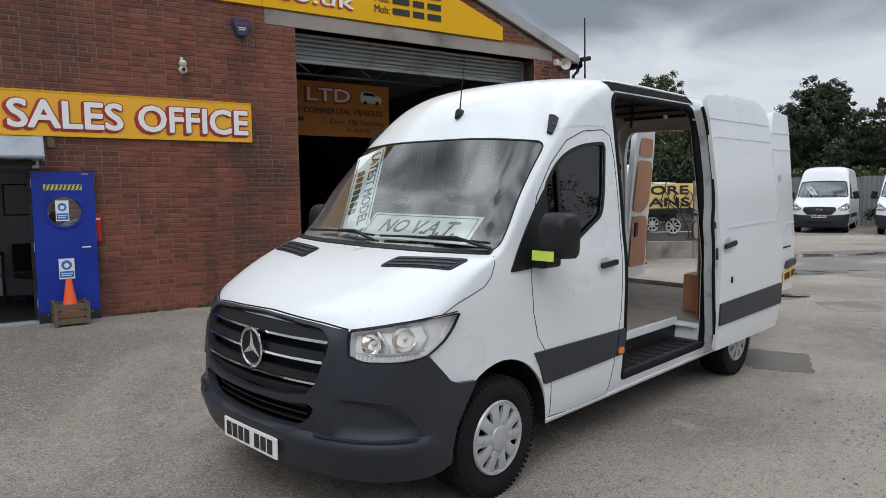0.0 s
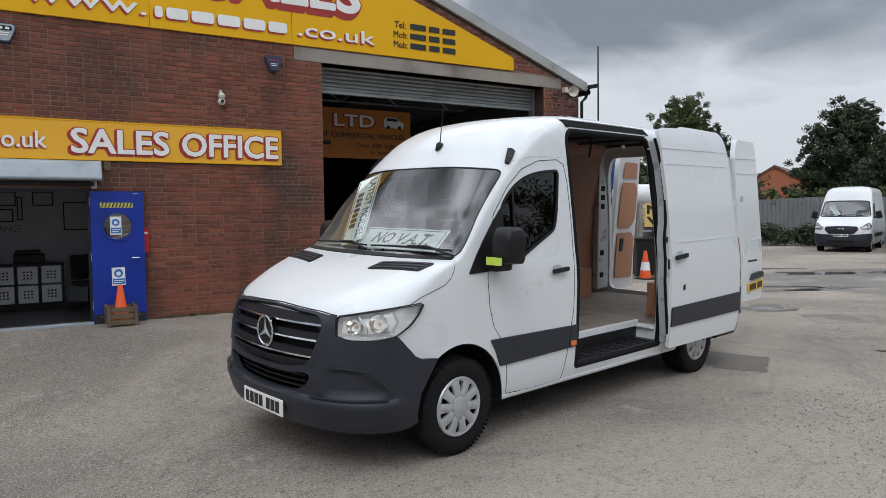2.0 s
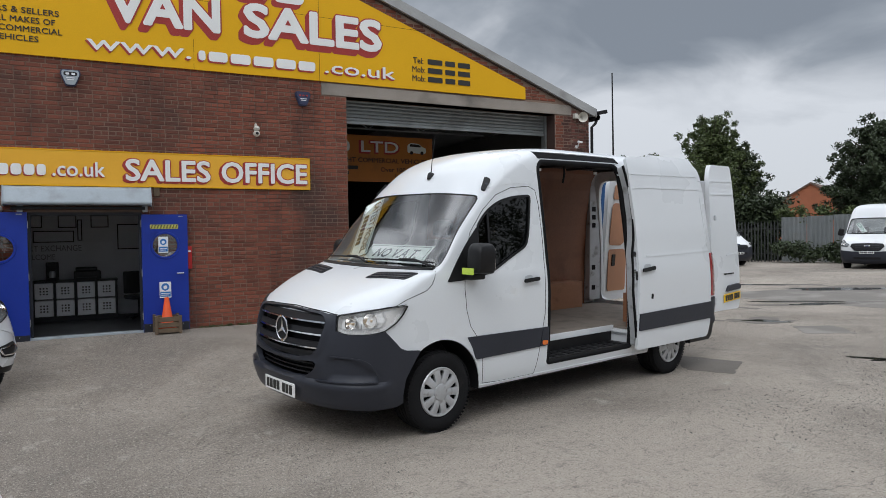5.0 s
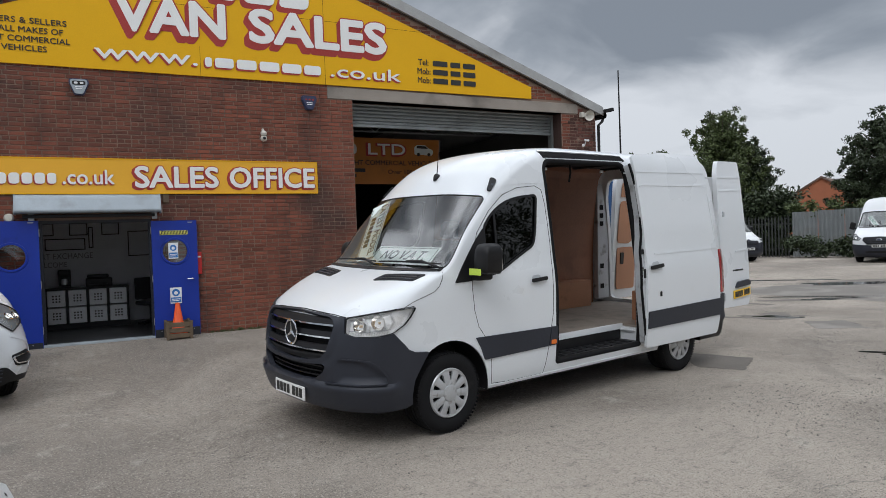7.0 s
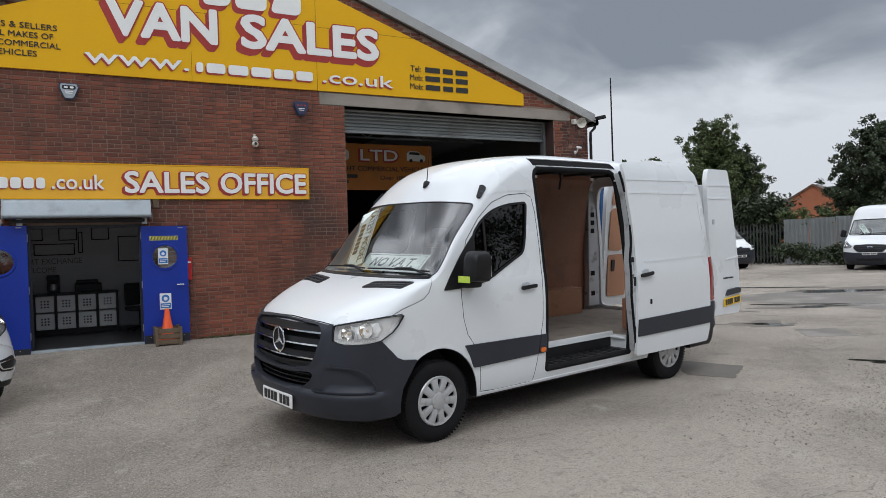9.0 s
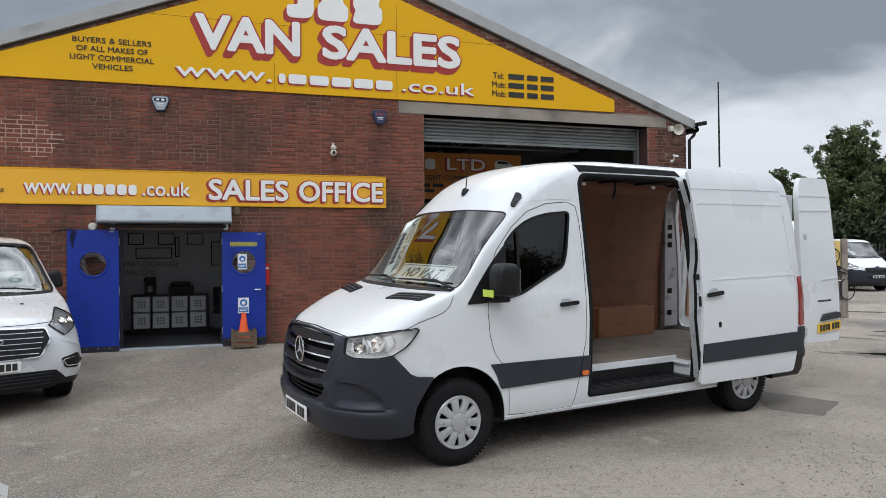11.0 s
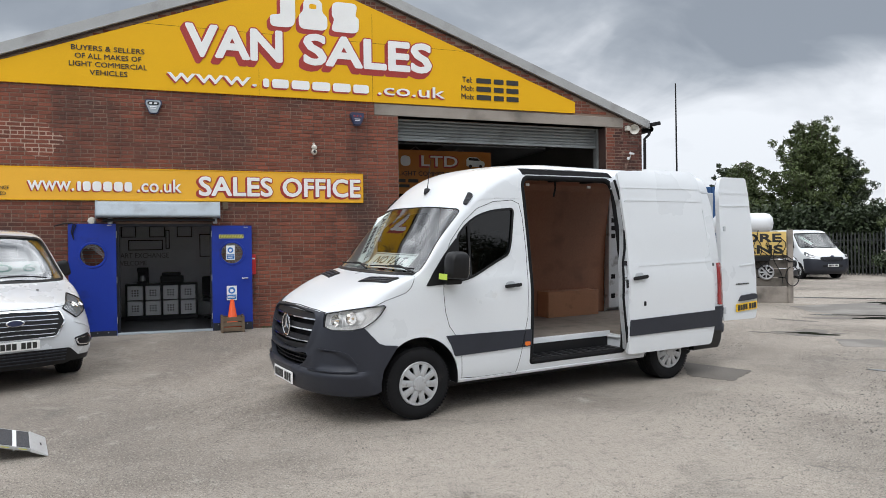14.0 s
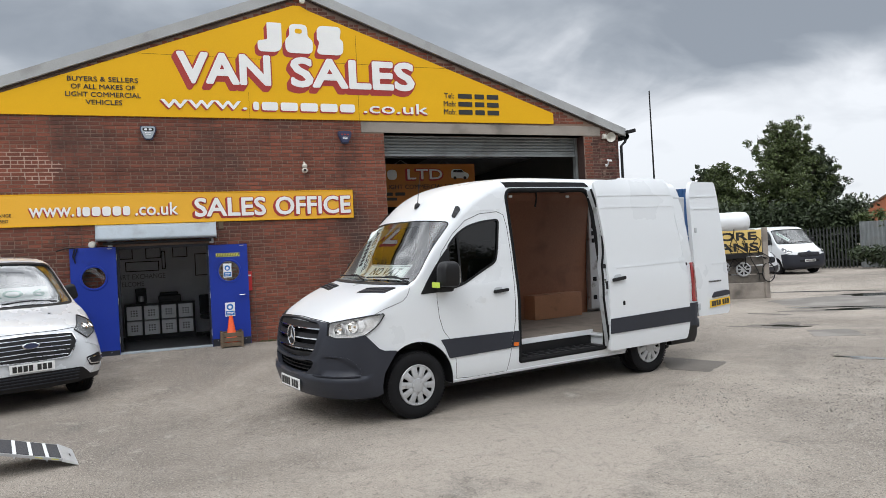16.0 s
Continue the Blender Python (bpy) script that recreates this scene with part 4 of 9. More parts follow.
def garage():
    """Roller shutter, lintel, banner and roof timbers of the workshop."""
    solo("lintel", box(4.06, 10.2, FY - 0.012, FY + 0.30, GAR_TOP, 4.745, 0.008), CONCRETE, "long stained concrete lintel over garage door", "lintel", kind="structure")
    sh = thing("roller_shutter", pose(0, 0, 0), "grey slatted roller shutter, rolled nearly up", "roller shutter")
    y = FY + 0.40
    for k in range(10):
        z = 4.10 + k * 0.075
        prof = [(y, z), (y - 0.022, z + 0.012), (y - 0.03, z + 0.036), (y - 0.022, z + 0.06), (y, z + 0.072), (y + 0.01, z + 0.036)]
        part("slat", prism(prof, "x", GAR0 - 0.04, GAR1 + 0.04), SHUTTER, sh)
    # reveal plate in a brick colour darker than the wall's
    solo("trim_jamb", box(GAR1 - 0.008, GAR1 - 0.001, FY + 0.004, FY + 0.31, 0.13, GAR_TOP - 0.004), REVEALBRICK, "dark brick reveal of the garage doorway", "trim", kind="structure")
    part("bottom_rail", box(GAR0 - 0.02, GAR1 + 0.02, y - 0.05, y + 0.02, 4.04, 4.10, 0.006), SHUTTER, sh)
    for x in (GAR0 + 0.002, GAR1 - 0.062):
        part("guide_rail", box(x, x + 0.06, y - 0.08, y + 0.06, 0.13, 4.6), SHUTTER, sh)
    ba = thing("hanging_banner", pose(0, 0, 0), "amber banner coloured dim, with white and dark lettering, hung inside", "banner")
    yb = 13.1
    part("cloth", box(4.6, 8.08, yb, yb + 0.02, 3.09, 4.25), DIMBANNER, ba)
    lettering("lettering_shadow", "LTD", 6.02, yb - 0.003, 3.79, 1.12, 0.34, LETRED, ba, 0.07)
    lettering("lettering", "LTD", 6.08, yb - 0.01, 3.83, 1.02, 0.28, LETWHITE, ba, 0.02)
    bars("name_shape", 5.18, yb - 0.01, 3.825, [0.27, 0.27], 0.27, 0.06, LETWHITE, ba, 0.4)
    word_line("lettering", "LIGHT COMMERCIAL VEHICLES", 5.45, yb - 0.01, 3.57, 2.46, 0.12, LETBLACK, ba, 0.015)
    bars("number_bar", 5.3, yb - 0.01, 3.39, [0.34, 0.28], 0.09, 0.07, LETBLACK, ba, 0.2)
    bars("address_bar", 5.3, yb - 0.01, 3.26, [0.45], 0.08, 0.07, LETBLACK, ba, 0.2)
    word_line("lettering", "Over 100 Vehicles", 6.60, yb - 0.01, 3.35, 1.33, 0.11, LETBLACK, ba, 0.005)
    lettering("lettering", "in stock", 7.0, yb - 0.01, 3.20, 0.58, 0.10, LETBLACK, ba, 0.005)
    van = [(p + 0.14, q) for p, q in ((7.22, 3.86), (7.72, 3.84), (7.76, 3.92), (7.74, 3.99), (7.62, 4.03), (7.54, 4.10), (7.3, 4.11), (7.22, 4.05))]
    part("van_picture", prism(rounded(van, 0.03, 3), "y", yb - 0.01, yb - 0.002), CARD, ba)
    part("van_picture_glass", prism([(7.70, 4.01), (7.75, 4.02), (7.68, 4.08), (7.44, 4.085), (7.42, 4.02)], "y", yb - 0.014, yb - 0.01), LETBLACK, ba)
    for x in (7.47, 7.77):
        part("van_picture_wheel", prism([(x + 0.045 * math.cos(k * 0.5236), 3.86 + 0.045 * math.sin(k * 0.5236)) for k in range(12)], "y", yb - 0.018, yb - 0.012), LETBLACK, ba)
    # roof trusses
    for yy in (12.0, 14.4, 18.5):
        tr = thing("roof_truss", pose(0, 0, 0), "thin steel roof truss in the dim workshop", "roof truss", "workshop trusses")
        bm = tube([(EAVE_L + 0.3, yy, 4.62), (EAVE_R - 0.3, yy, 4.62)], 0.03, 6)
        part("bottom_chord", bm, STEEL, tr)
        bm = bmesh.new()
        for x in (3.6, 5.2, 6.8, 8.4):
            tube([(x, yy, 4.62), (x + 0.8, yy, 5.15)], 0.02, 6, bm)
            tube([(x + 0.8, yy, 5.15), (x + 1.6, yy, 4.62)], 0.02, 6, bm)
        part("brace", bm, STEEL, tr)
    lt = thing("ceiling_lamp", pose(5.0, 11.6, 4.42), "hanging white workshop lamp shade", "lamp")
    part("shade", lathe([(0.03, 0.12), (0.06, 0.10), (0.17, 0.0), (0.16, 0.0), (0.05, 0.09)], 20, "z"), PAPER, lt, smooth=40)
    part("cable", tube([(0, 0, 0.11), (0, 0, 0.74)], 0.006, 6), BLACK, lt)


garage()


def signs():
    # the large yellow gable board
    y = FY - 0.035
    sg = thing("gable_sign", pose(0, 0, 0), "large yellow gable signboard with white and red letters", "sign")
    poly = [(-3.20, 4.747), (8.87, 4.785), (8.87, 5.045), (APEX_X + 0.18, 7.095), (APEX_X, 7.19), (APEX_X - 0.15, 7.19), (-3.20, 4.962)]
    part("board", prism(poly, "y", y, FY + 0.004), YELLOW, sg)
    for x0, x1, z0, z1 in ((4.02, 4.026, 4.77, 6.62), (-0.9, 2.0, 6.002, 6.007), (3.5, 6.3, 6.002, 6.007), (1.70, 1.704, 4.77, 5.3)):
        part("board_joint", box(x0, x1, y - 0.002, y, z0, z1), SEAL, sg)
    for words, x, z, w, h in (("VAN", 0.33, 5.44, 1.84, 0.65), ("SALES", 2.58, 5.44, 2.76, 0.65)):
        for k in range(1, 11):
            lettering("letter_shadow", words, x - 0.03 - 0.0064 * k, y - 0.010 + 0.0008 * k, z - 0.03 - 0.0096 * k, w + 0.05, h + 0.05, LETRED, sg, 0.05, 0.004)
        outlined("letters", words, x, y - 0.018, z, w, h, 0.024, 0.043, 0.006, sg)
    # the firm's name stays a row of plain shapes
    for k, (x, w) in enumerate(((1.93, 0.50), (2.50, 0.58), (3.14, 0.60))):
        z, h = 6.17, 0.62
        shape = ([(x, z), (x + w, z), (x + w, z + h), (x + w * 0.40, z + h), (x + w * 0.40, z + h * 0.42), (x, z + h * 0.36)],
                 [(x, z), (x + w, z), (x + w, z + h * 0.45), (x + w * 0.82, z + h * 0.6), (x + w * 0.82, z + h), (x + w * 0.16, z + h), (x + w * 0.16, z + h * 0.6), (x, z + h * 0.45)],
                 [(x, z), (x + w, z), (x + w, z + h * 0.50), (x + w * 0.88, z + h * 0.58), (x + w * 0.96, z + h), (x + w * 0.06, z + h), (x + w * 0.06, z + h * 0.52), (x + w * 0.14, z + h * 0.42)])[k]
        r = ([0.18, 0.2, 0.03, 0.03, 0.02, 0.05], [0.15, 0.15, 0.06, 0.06, 0.18, 0.18, 0.06, 0.06], [0.18, 0.18, 0.06, 0.05, 0.18, 0.18, 0.06, 0.05])[k]
        for j in range(1, 11):
            part("name_shadow", prism([(p - 0.0064 * j, q - 0.0096 * j) for p, q in rounded(shape, r, 6)], "y", y - 0.012 + 0.0008 * j, y - 0.007 + 0.0008 * j), LETRED, sg)
        part("name_shape", prism(rounded(shape, r, 6), "y", y - 0.018, y - 0.011), LETWHITE, sg)
        if k == 1:
            part("name_opening", prism(rounded([(x + w * 0.36, z + h * 0.68), (x + w * 0.62, z + h * 0.68), (x + w * 0.62, z + h * 0.84), (x + w * 0.36, z + h * 0.84)], 0.05, 4), "y", y - 0.021, y - 0.018), YELLOW, sg)
    for dx, dz, dy, mt, bo in ((-0.022, -0.03, -0.006, LETRED, 0.03), (0, 0, -0.012, LETWHITE, 0.012)):
        lettering("web_letters", "www.", 0.0 + dx, y + dy, 4.935 + dz, 1.66, 0.175, mt, sg, bo)
        lettering("web_letters", ".co.uk", 4.13 + dx, y + dy, 4.93 + dz, 1.50, 0.235, mt, sg, bo)
        bars("web_bar", 1.78 + dx, y + dy, 4.935 + dz, [0.12, 0.33, 0.36, 0.37, 0.37, 0.33], 0.175, 0.055, mt, sg, 0.3)
    for k, (words, w) in enumerate((("BUYERS & SELLERS", 1.24), ("OF ALL MAKES OF", 1.12), ("LIGHT COMMERCIAL", 1.32), ("VEHICLES", 0.64))):
        word_line("small_letters", words, -1.01 - w / 2, y - 0.006, 5.41 - k * 0.149, w, 0.095, LETBLACK, sg, 0.012)
    for k, (words, w) in enumerate((("Tel:", 0.24), ("Mob:", 0.30), ("Mob:", 0.30))):
        lettering("small_letters", words, 6.02 + 0.02 * (k == 0), y - 0.006, 5.32 - k * 0.185, w, 0.125, LETBLACK, sg, 0.01)
        bars("number_bar", 6.38, y - 0.006, 5.325 - k * 0.185, [0.35, 0.24, 0.3], 0.11, 0.07, LETBLACK, sg, 0.15)
    sp = thing("spotlight", pose(APEX_X + 0.03, FY - 0.10, 7.27), "small white lamp at top of gable", "lamp")
    part("bowl", lathe([(0, 0), (0.06, 0), (0.055, -0.05), (0, -0.06)], 16), DEVICE, sp, smooth=40)
    part("stem", tube([(0, -0.01, 0), (0, -0.01, 0.10), (0, 0.02, 0.16)], 0.018, 8), DEVICE, sp)
    # the long amber board
    sg = thing("office_sign", pose(0, 0, 0), "long amber signboard lettered for the sales office", "sign")
    part("board", box(-3.46, 3.79, y, FY + 0.004, 2.645, 3.25), AMBER, sg)
    bm = bmesh.new()
    for z in (2.645, 3.232):
        box(-3.46, 3.79, y - 0.006, y - 0.0005, z, z + 0.018, bm=bm)
    for x in (-3.46, 3.772):
        box(x, x + 0.018, y - 0.006, y - 0.0005, 2.665, 3.23, bm=bm)
    part("edging", bm, YELLOW, sg)
    for words, x, w in (("SALES", 0.54, 1.40), ("OFFICE", 2.13, 1.60)):
        for k in range(1, 7):
            lettering("letter_shadow", words, x - 0.02 - 0.005 * k, y - 0.009 + 0.001 * k, 2.73 - 0.004 * k, w + 0.03, 0.42, LETRED, sg, 0.04)
        outlined("letters", words, x, y - 0.016, 2.745, w, 0.385, 0.014, 0.03, 0.004, sg)
    for dx, dz, dy, mt, bo in ((-0.018, -0.018, -0.005, LETRED, 0.035), (0, 0, -0.010, LETWHITE, 0.015)):
        lettering("web_letters", "www.", -2.36 + dx, y + dy, 2.815 + dz, 0.75, 0.18, mt, sg, bo)
        lettering("web_letters", ".co.uk", -0.55 + dx, y + dy, 2.805 + dz, 0.78, 0.25, mt, sg, bo)
        bars("web_bar", -1.56 + dx, y + dy, 2.815 + dz, [0.06, 0.13, 0.15, 0.15, 0.15, 0.13], 0.18, 0.03, mt, sg, 0.3)
    for k, words in enumerate(("FINANCE", "AVAILABLE", "PART EXCHANGE", "CONSIDIDERED")):
        word_line("small_letters", words, -3.25, y - 0.006, 3.04 - k * 0.105, (0.30, 0.37, 0.60, 0.55)[k], 0.062, LETBLACK, sg, 0.0)


signs()


def wall_fittings():
    for x, z, mt, label in ((-0.25, 4.44, CANOPY, "pale shield-shaped alarm box on brick wall"), (3.68, 4.40, ALARMBLUE, "dark blue shield-shaped alarm box on brick wall")):
        a = thing("alarm_box", pose(x, FY, z), label, "alarm box", "alarm boxes")
        shield = [(-0.14, 0.13), (0.14, 0.13), (0.155, 0.06), (0.07, -0.145), (-0.07, -0.145), (-0.155, 0.06)]
        part("back_plate", prism(rounded(shield, 0.03), "y", -0.04, 0), ALARMBLUE, a)
        part("cover", prism(rounded([(p * 0.86, q * 0.86) for p, q in shield], 0.03), "y", -0.075, -0.04), mt, a)
        if mt is CANOPY:
            part("eye_band", prism(rounded([(-0.10, 0.02), (0.10, 0.02), (0.10, 0.085), (-0.10, 0.085)], 0.03), "y", -0.079, -0.075), BLACK, a)
            bars("pale_ring", -0.07, -0.079, 0.035, [0.055, 0.055], 0.035, 0.03, PAPER, a, 0.45)
        else:
            bars("red_mark", -0.085, -0.076, 0.035, [0.04, 0.04, 0.04], 0.028, 0.025, LETRED, a, 0.4)
        bars("writing", -0.06, -0.076, -0.02, [0.12], 0.014, 0, PAPER, a)
        bars("writing", -0.05, -0.076, -0.05, [0.10], 0.014, 0, PAPER, a)
    c = thing("security_light", pose(2.77, FY, 3.72), "small cream twin sensor lamp on brick wall", "security light")
    part("bracket", box(-0.02, 0.02, -0.06, 0, 0.0, 0.14, 0.005), DEVICE, c)
    part("upper_lamp", move(lathe([(0, -0.06), (0.05, -0.05), (0.06, -0.01), (0.03, 0.03), (0, 0.035)], 16, "z"), Matrix.Translation((0, -0.10, 0.06))), DEVICE, c, smooth=40)
    part("lower_eye", move(lathe([(0, 0.02), (0.055, 0.0), (0.06, -0.05), (0.03, -0.085), (0, -0.09)], 16), Matrix.Translation((0, -0.06, -0.05))), DEVICE, c, smooth=40)
    part("lens", move(lathe([(0, 0), (0.028, 0), (0, -0.012)], 12), Matrix.Translation((0, -0.148, -0.05))), BLACK, c)
    h = thing("horn_loudspeaker", pose(10.40, FY, 4.43), "cream horn loudspeaker on brick pier", "loudspeaker")
    horn = lathe([(0.03, 0.0), (0.045, 0.10), (0.075, 0.18), (0.14, 0.26), (0.145, 0.265), (0.07, 0.185), (0, 0.1)], 24, "z")
    part("horn", move(horn, pose(-0.02, -0.10, 0.04, 100, 0, -18) @ Matrix.Scale(0.82, 4)), DEVICE, h, smooth=50)
    part("driver", move(lathe([(0, -0.08), (0.05, -0.08), (0.055, 0.0), (0, 0.01)], 16, "z"), pose(-0.02, -0.10, 0.04, 100, 0, -18)), DEVICE, h, smooth=40)
    part("bracket", box(-0.16, -0.07, -0.10, 0, 0.0, 0.12, 0.01), DEVICE, h)
    c = thing("security_camera", pose(10.34, FY, 3.82) @ Matrix.Scale(0.75, 4), "small white wall camera on brick pier", "camera")
    part("body", move(box(-0.06, 0.10, -0.03, 0.03, -0.03, 0.03, 0.012), pose(0, -0.16, 0.08, 0, 10, -30)), PAPER, c)
    part("arm", tube([(0, 0, -0.06), (0, -0.08, -0.06), (0, -0.15, 0.06)], 0.018, 8), PAPER, c)
    part("wall_plate", move(lathe([(0, 0), (0.05, 0), (0.045, -0.03), (0, -0.03)], 16), Matrix.Translation((0, 0, -0.06))), PAPER, c)
    g = thing("gutter", pose(0, 0, 0), "black gutter end and downpipe at wall corner", "gutter")
    part("trough", move(lathe([(0.075, 0), (0.075, 8)], 12), Matrix.Translation((EAVE_R + 0.18, FY - 0.1, 4.50))), BLACK, g)
    part("swan_neck", tube([(EAVE_R + 0.18, FY - 0.05, 4.44), (EAVE_R + 0.15, FY - 0.05, 4.36), (EAVE_R + 0.03, FY - 0.05, 4.26), (EAVE_R + 0.02, FY - 0.05, 0.15)], 0.035, 8), BLACK, g)
    part("floodlight", move(box(-0.12, 0.14, -0.05, 0.05, -0.04, 0.05, 0.015), pose(EAVE_R + 0.22, FY - 0.2, 4.60, 0, -12, 0)), BLACK, g)
    b = thing("wall_box", pose(1.545, FY, 1.20), "red wall box beside office door", "wall box")
    part("case", box(-0.045, 0.045, -0.03, 0, 0, 0.40, 0.008), REDBOX, b)
    bars("writing", -0.03, -0.031, 0.30, [0.06], 0.03, 0, PAPER, b)
    b = thing("door_lamp", pose(-1.33, FY, 2.26), "round cream bulkhead lamp above door", "lamp")
    part("globe", lathe([(0.07, 0), (0.075, -0.04), (0.05, -0.09), (0, -0.10)], 20), DEVICE, b, smooth=40)
    v = thing("wall_vent", pose(1.03, FY, 2.49), "small brown wall vent beside shutter box", "vent")
    part("casing", box(-0.05, 0.05, -0.03, 0, 0, 0.17, 0.01), WOOD, v)
    c = thing("loose_cable", pose(0, 0, 0), "black cable loop hanging on blue door", "cable")
    pts = [(-1.95, FY - 0.03, 2.17), (-1.80, FY - 0.05, 2.21), (-1.66, FY - 0.11, 2.22), (-1.58, FY - 0.11, 2.19), (-1.64, FY - 0.11, 2.04), (-1.62, FY - 0.11, 1.92), (-1.66, FY - 0.11, 2.06), (-1.63, FY - 0.11, 2.18)]
    part("strand", tube(pts, 0.012, 6), BLACK, c)
    # traffic cone in a timber box by the door
    gz = ground_height(1.12, FY - 0.3)
    k = thing("wooden_crate", pose(1.12, FY - 0.32, gz), "weathered wooden planter crate by the door", "crate")
    for side, (x0, x1, y0, y1) in enumerate(((-0.2, 0.2, -0.2, -0.175), (-0.2, 0.2, 0.175, 0.2), (-0.2, -0.175, -0.174, 0.174), (0.175, 0.2, -0.174, 0.174))):
        for z in (0.02, 0.115, 0.21):
            part("plank", box(x0, x1, y0, y1, z, z + 0.08, 0.004), WOOD, k)
    for x in (-0.215, 0.165):
        for y in (-0.215, 0.165):
            part("corner_post", box(x, x + 0.05, y, y + 0.05, 0, 0.31, 0.005), WOOD, k)
    part("base_board", box(-0.17, 0.17, -0.17, 0.17, 0.02, 0.045), WOOD, k)
    cn = thing("traffic_cone", pose(1.12, FY - 0.32, gz + 0.048), "orange traffic cone standing in wooden crate", "cone", "traffic cones")
    part("cone", lathe([(0.13, 0.02), (0.115, 0.04), (0.035, 0.56), (0.0, 0.57)], 24, "z"), ORANGE, cn, smooth=40)
    part("foot", box(-0.16, 0.16, -0.16, 0.16, 0, 0.025, 0.006), ORANGE, cn)


wall_fittings()

# ---- vehicles ----
def wheel(parent, u, v, side, radius=0.362, width=0.225, rim=0.212, paddles=10, trim=SILVER, turn=0.0):
    """A wheel with tyre, rim and slotted trim; side: -1 for the left of the vehicle."""
    w = new("wheel")
    w.parent = parent
    w.location = (u, v, radius)
    w.rotation_euler = (0, turn, 0)
    h = width / 2
    r0 = radius
    prof = [(rim + 0.005, -h * 0.86), (rim + 0.03, -h * 0.98), (r0 - 0.07, -h), (r0 - 0.025, -h * 0.94), (r0 - 0.006, -h * 0.80)]
    for k in range(4):
        a = -h * 0.72 + k * h * 0.36
        prof += [(r0, a), (r0, a + h * 0.25), (r0 - 0.012, a + h * 0.27), (r0 - 0.012, a + h * 0.34)]
    prof = prof[:-2] + [(r0 - 0.006, h * 0.80), (r0 - 0.025, h * 0.94), (r0 - 0.07, h), (rim + 0.03, h * 0.98), (rim + 0.005, h * 0.86)]
    part("tyre", lathe(prof, 56, "y"), RUBBER, w, smooth=35)
    bm = bmesh.new()
    for k in range(64):
        a = 2 * math.pi * k / 64
        for s in (-1, 1):
            m = Matrix.Rotation(a, 4, "Y")
            c = box(r0 - 0.016, r0 - 0.0035, s * h * 0.80 - 0.02, s * h * 0.80 + 0.02, -0.010, 0.008)
            move(c, m)
            me = bpy.data.meshes.new("lug")
            c.to_mesh(me)
            c.free()
            bm.from_mesh(me)
            bpy.data.meshes.remove(me)
    tagged(part("tread_block", bm, RUBBER, w), kind="stuff")
    o = side * h
    part("wheel_well", lathe([(rim + 0.008, o * 0.9), (rim, o * 0.35), (0.0, o * 0.30)], 40, "y"), BLACK, w, smooth=40)
    part("trim_rim", lathe([(rim + 0.010, o * 0.93), (rim + 0.002, o * 1.02), (rim - 0.018, o * 0.99), (rim - 0.022, o * 0.88)], 48, "y"), trim, w, smooth=50)
    bm = bmesh.new()
    n = paddles
    for k in range(n):
        a = 2 * math.pi * k / n
        wa = 0.40 * 2 * math.pi / n
        rows = []
        for r, half, hgt in ((rim * 0.26, wa * 1.25, 1.03), (rim * 0.53, wa * 1.25, 1.065), (rim * 0.59, wa * 0.98, 1.065), (rim * 0.84, wa * 0.76, 1.04), (rim - 0.012, wa * 0.95, 1.0)):
            row = []
            for j in range(-2, 3):
                ang = a + half * j / 2
                dz = -0.006 * abs(j / 2) ** 2
                row.append(((r * math.cos(ang), o * hgt + dz * side, r * math.sin(ang)), (r * math.cos(ang), o * (hgt - 0.22), r * math.sin(ang))))
            rows.append(row)
        tv = [[bm.verts.new(p[0]) for p in row] for row in rows]
        bv = [[bm.verts.new(p[1]) for p in row] for row in rows]
        for i in range(4):
            for j in range(4):
                bm.faces.new((tv[i][j], tv[i][j + 1], tv[i + 1][j + 1], tv[i + 1][j]))
            for j in (0, 4):
                bm.faces.new((tv[i][j], tv[i + 1][j], bv[i + 1][j], bv[i][j]))
    part("trim_spoke", bm, trim, w, smooth=45)
    part("trim_cap", lathe([(rim * 0.37, o * 0.95), (rim * 0.34, o * 1.08), (rim * 0.25, o * 1.12), (0, o * 1.13)], 32, "y"), trim, w, smooth=35)
    return w


def arc(cx, cz, r, a0, a1, n=14):
    return [(cx + r * math.cos(radians(a0 + (a1 - a0) * i / n)), cz + r * math.sin(radians(a0 + (a1 - a0) * i / n))) for i in range(n + 1)]


def cylinder_cut(u, z, r, v0, v1):
    return prism([(u + r * math.cos(2 * math.pi * k / 40), z + r * math.sin(2 * math.pi * k / 40)) for k in range(40)], "y", v0, v1)


def plate(parent, m, material, w=0.52, h=0.111):
    p = part("number_plate", move(box(-w / 2, w / 2, -0.006, 0.006, -h / 2, h / 2, 0.004), m), material, parent, "number plate with plain dark bars")
    x = -w * 0.44
    for k in range(7):
        if k == 4:
            x += w * 0.07
        part("plate_bar", move(box(x, x + w * 0.092, -0.009, -0.006, -h * 0.34, h * 0.34), m), LETBLACK, p)
        x += w * 0.118
    return p


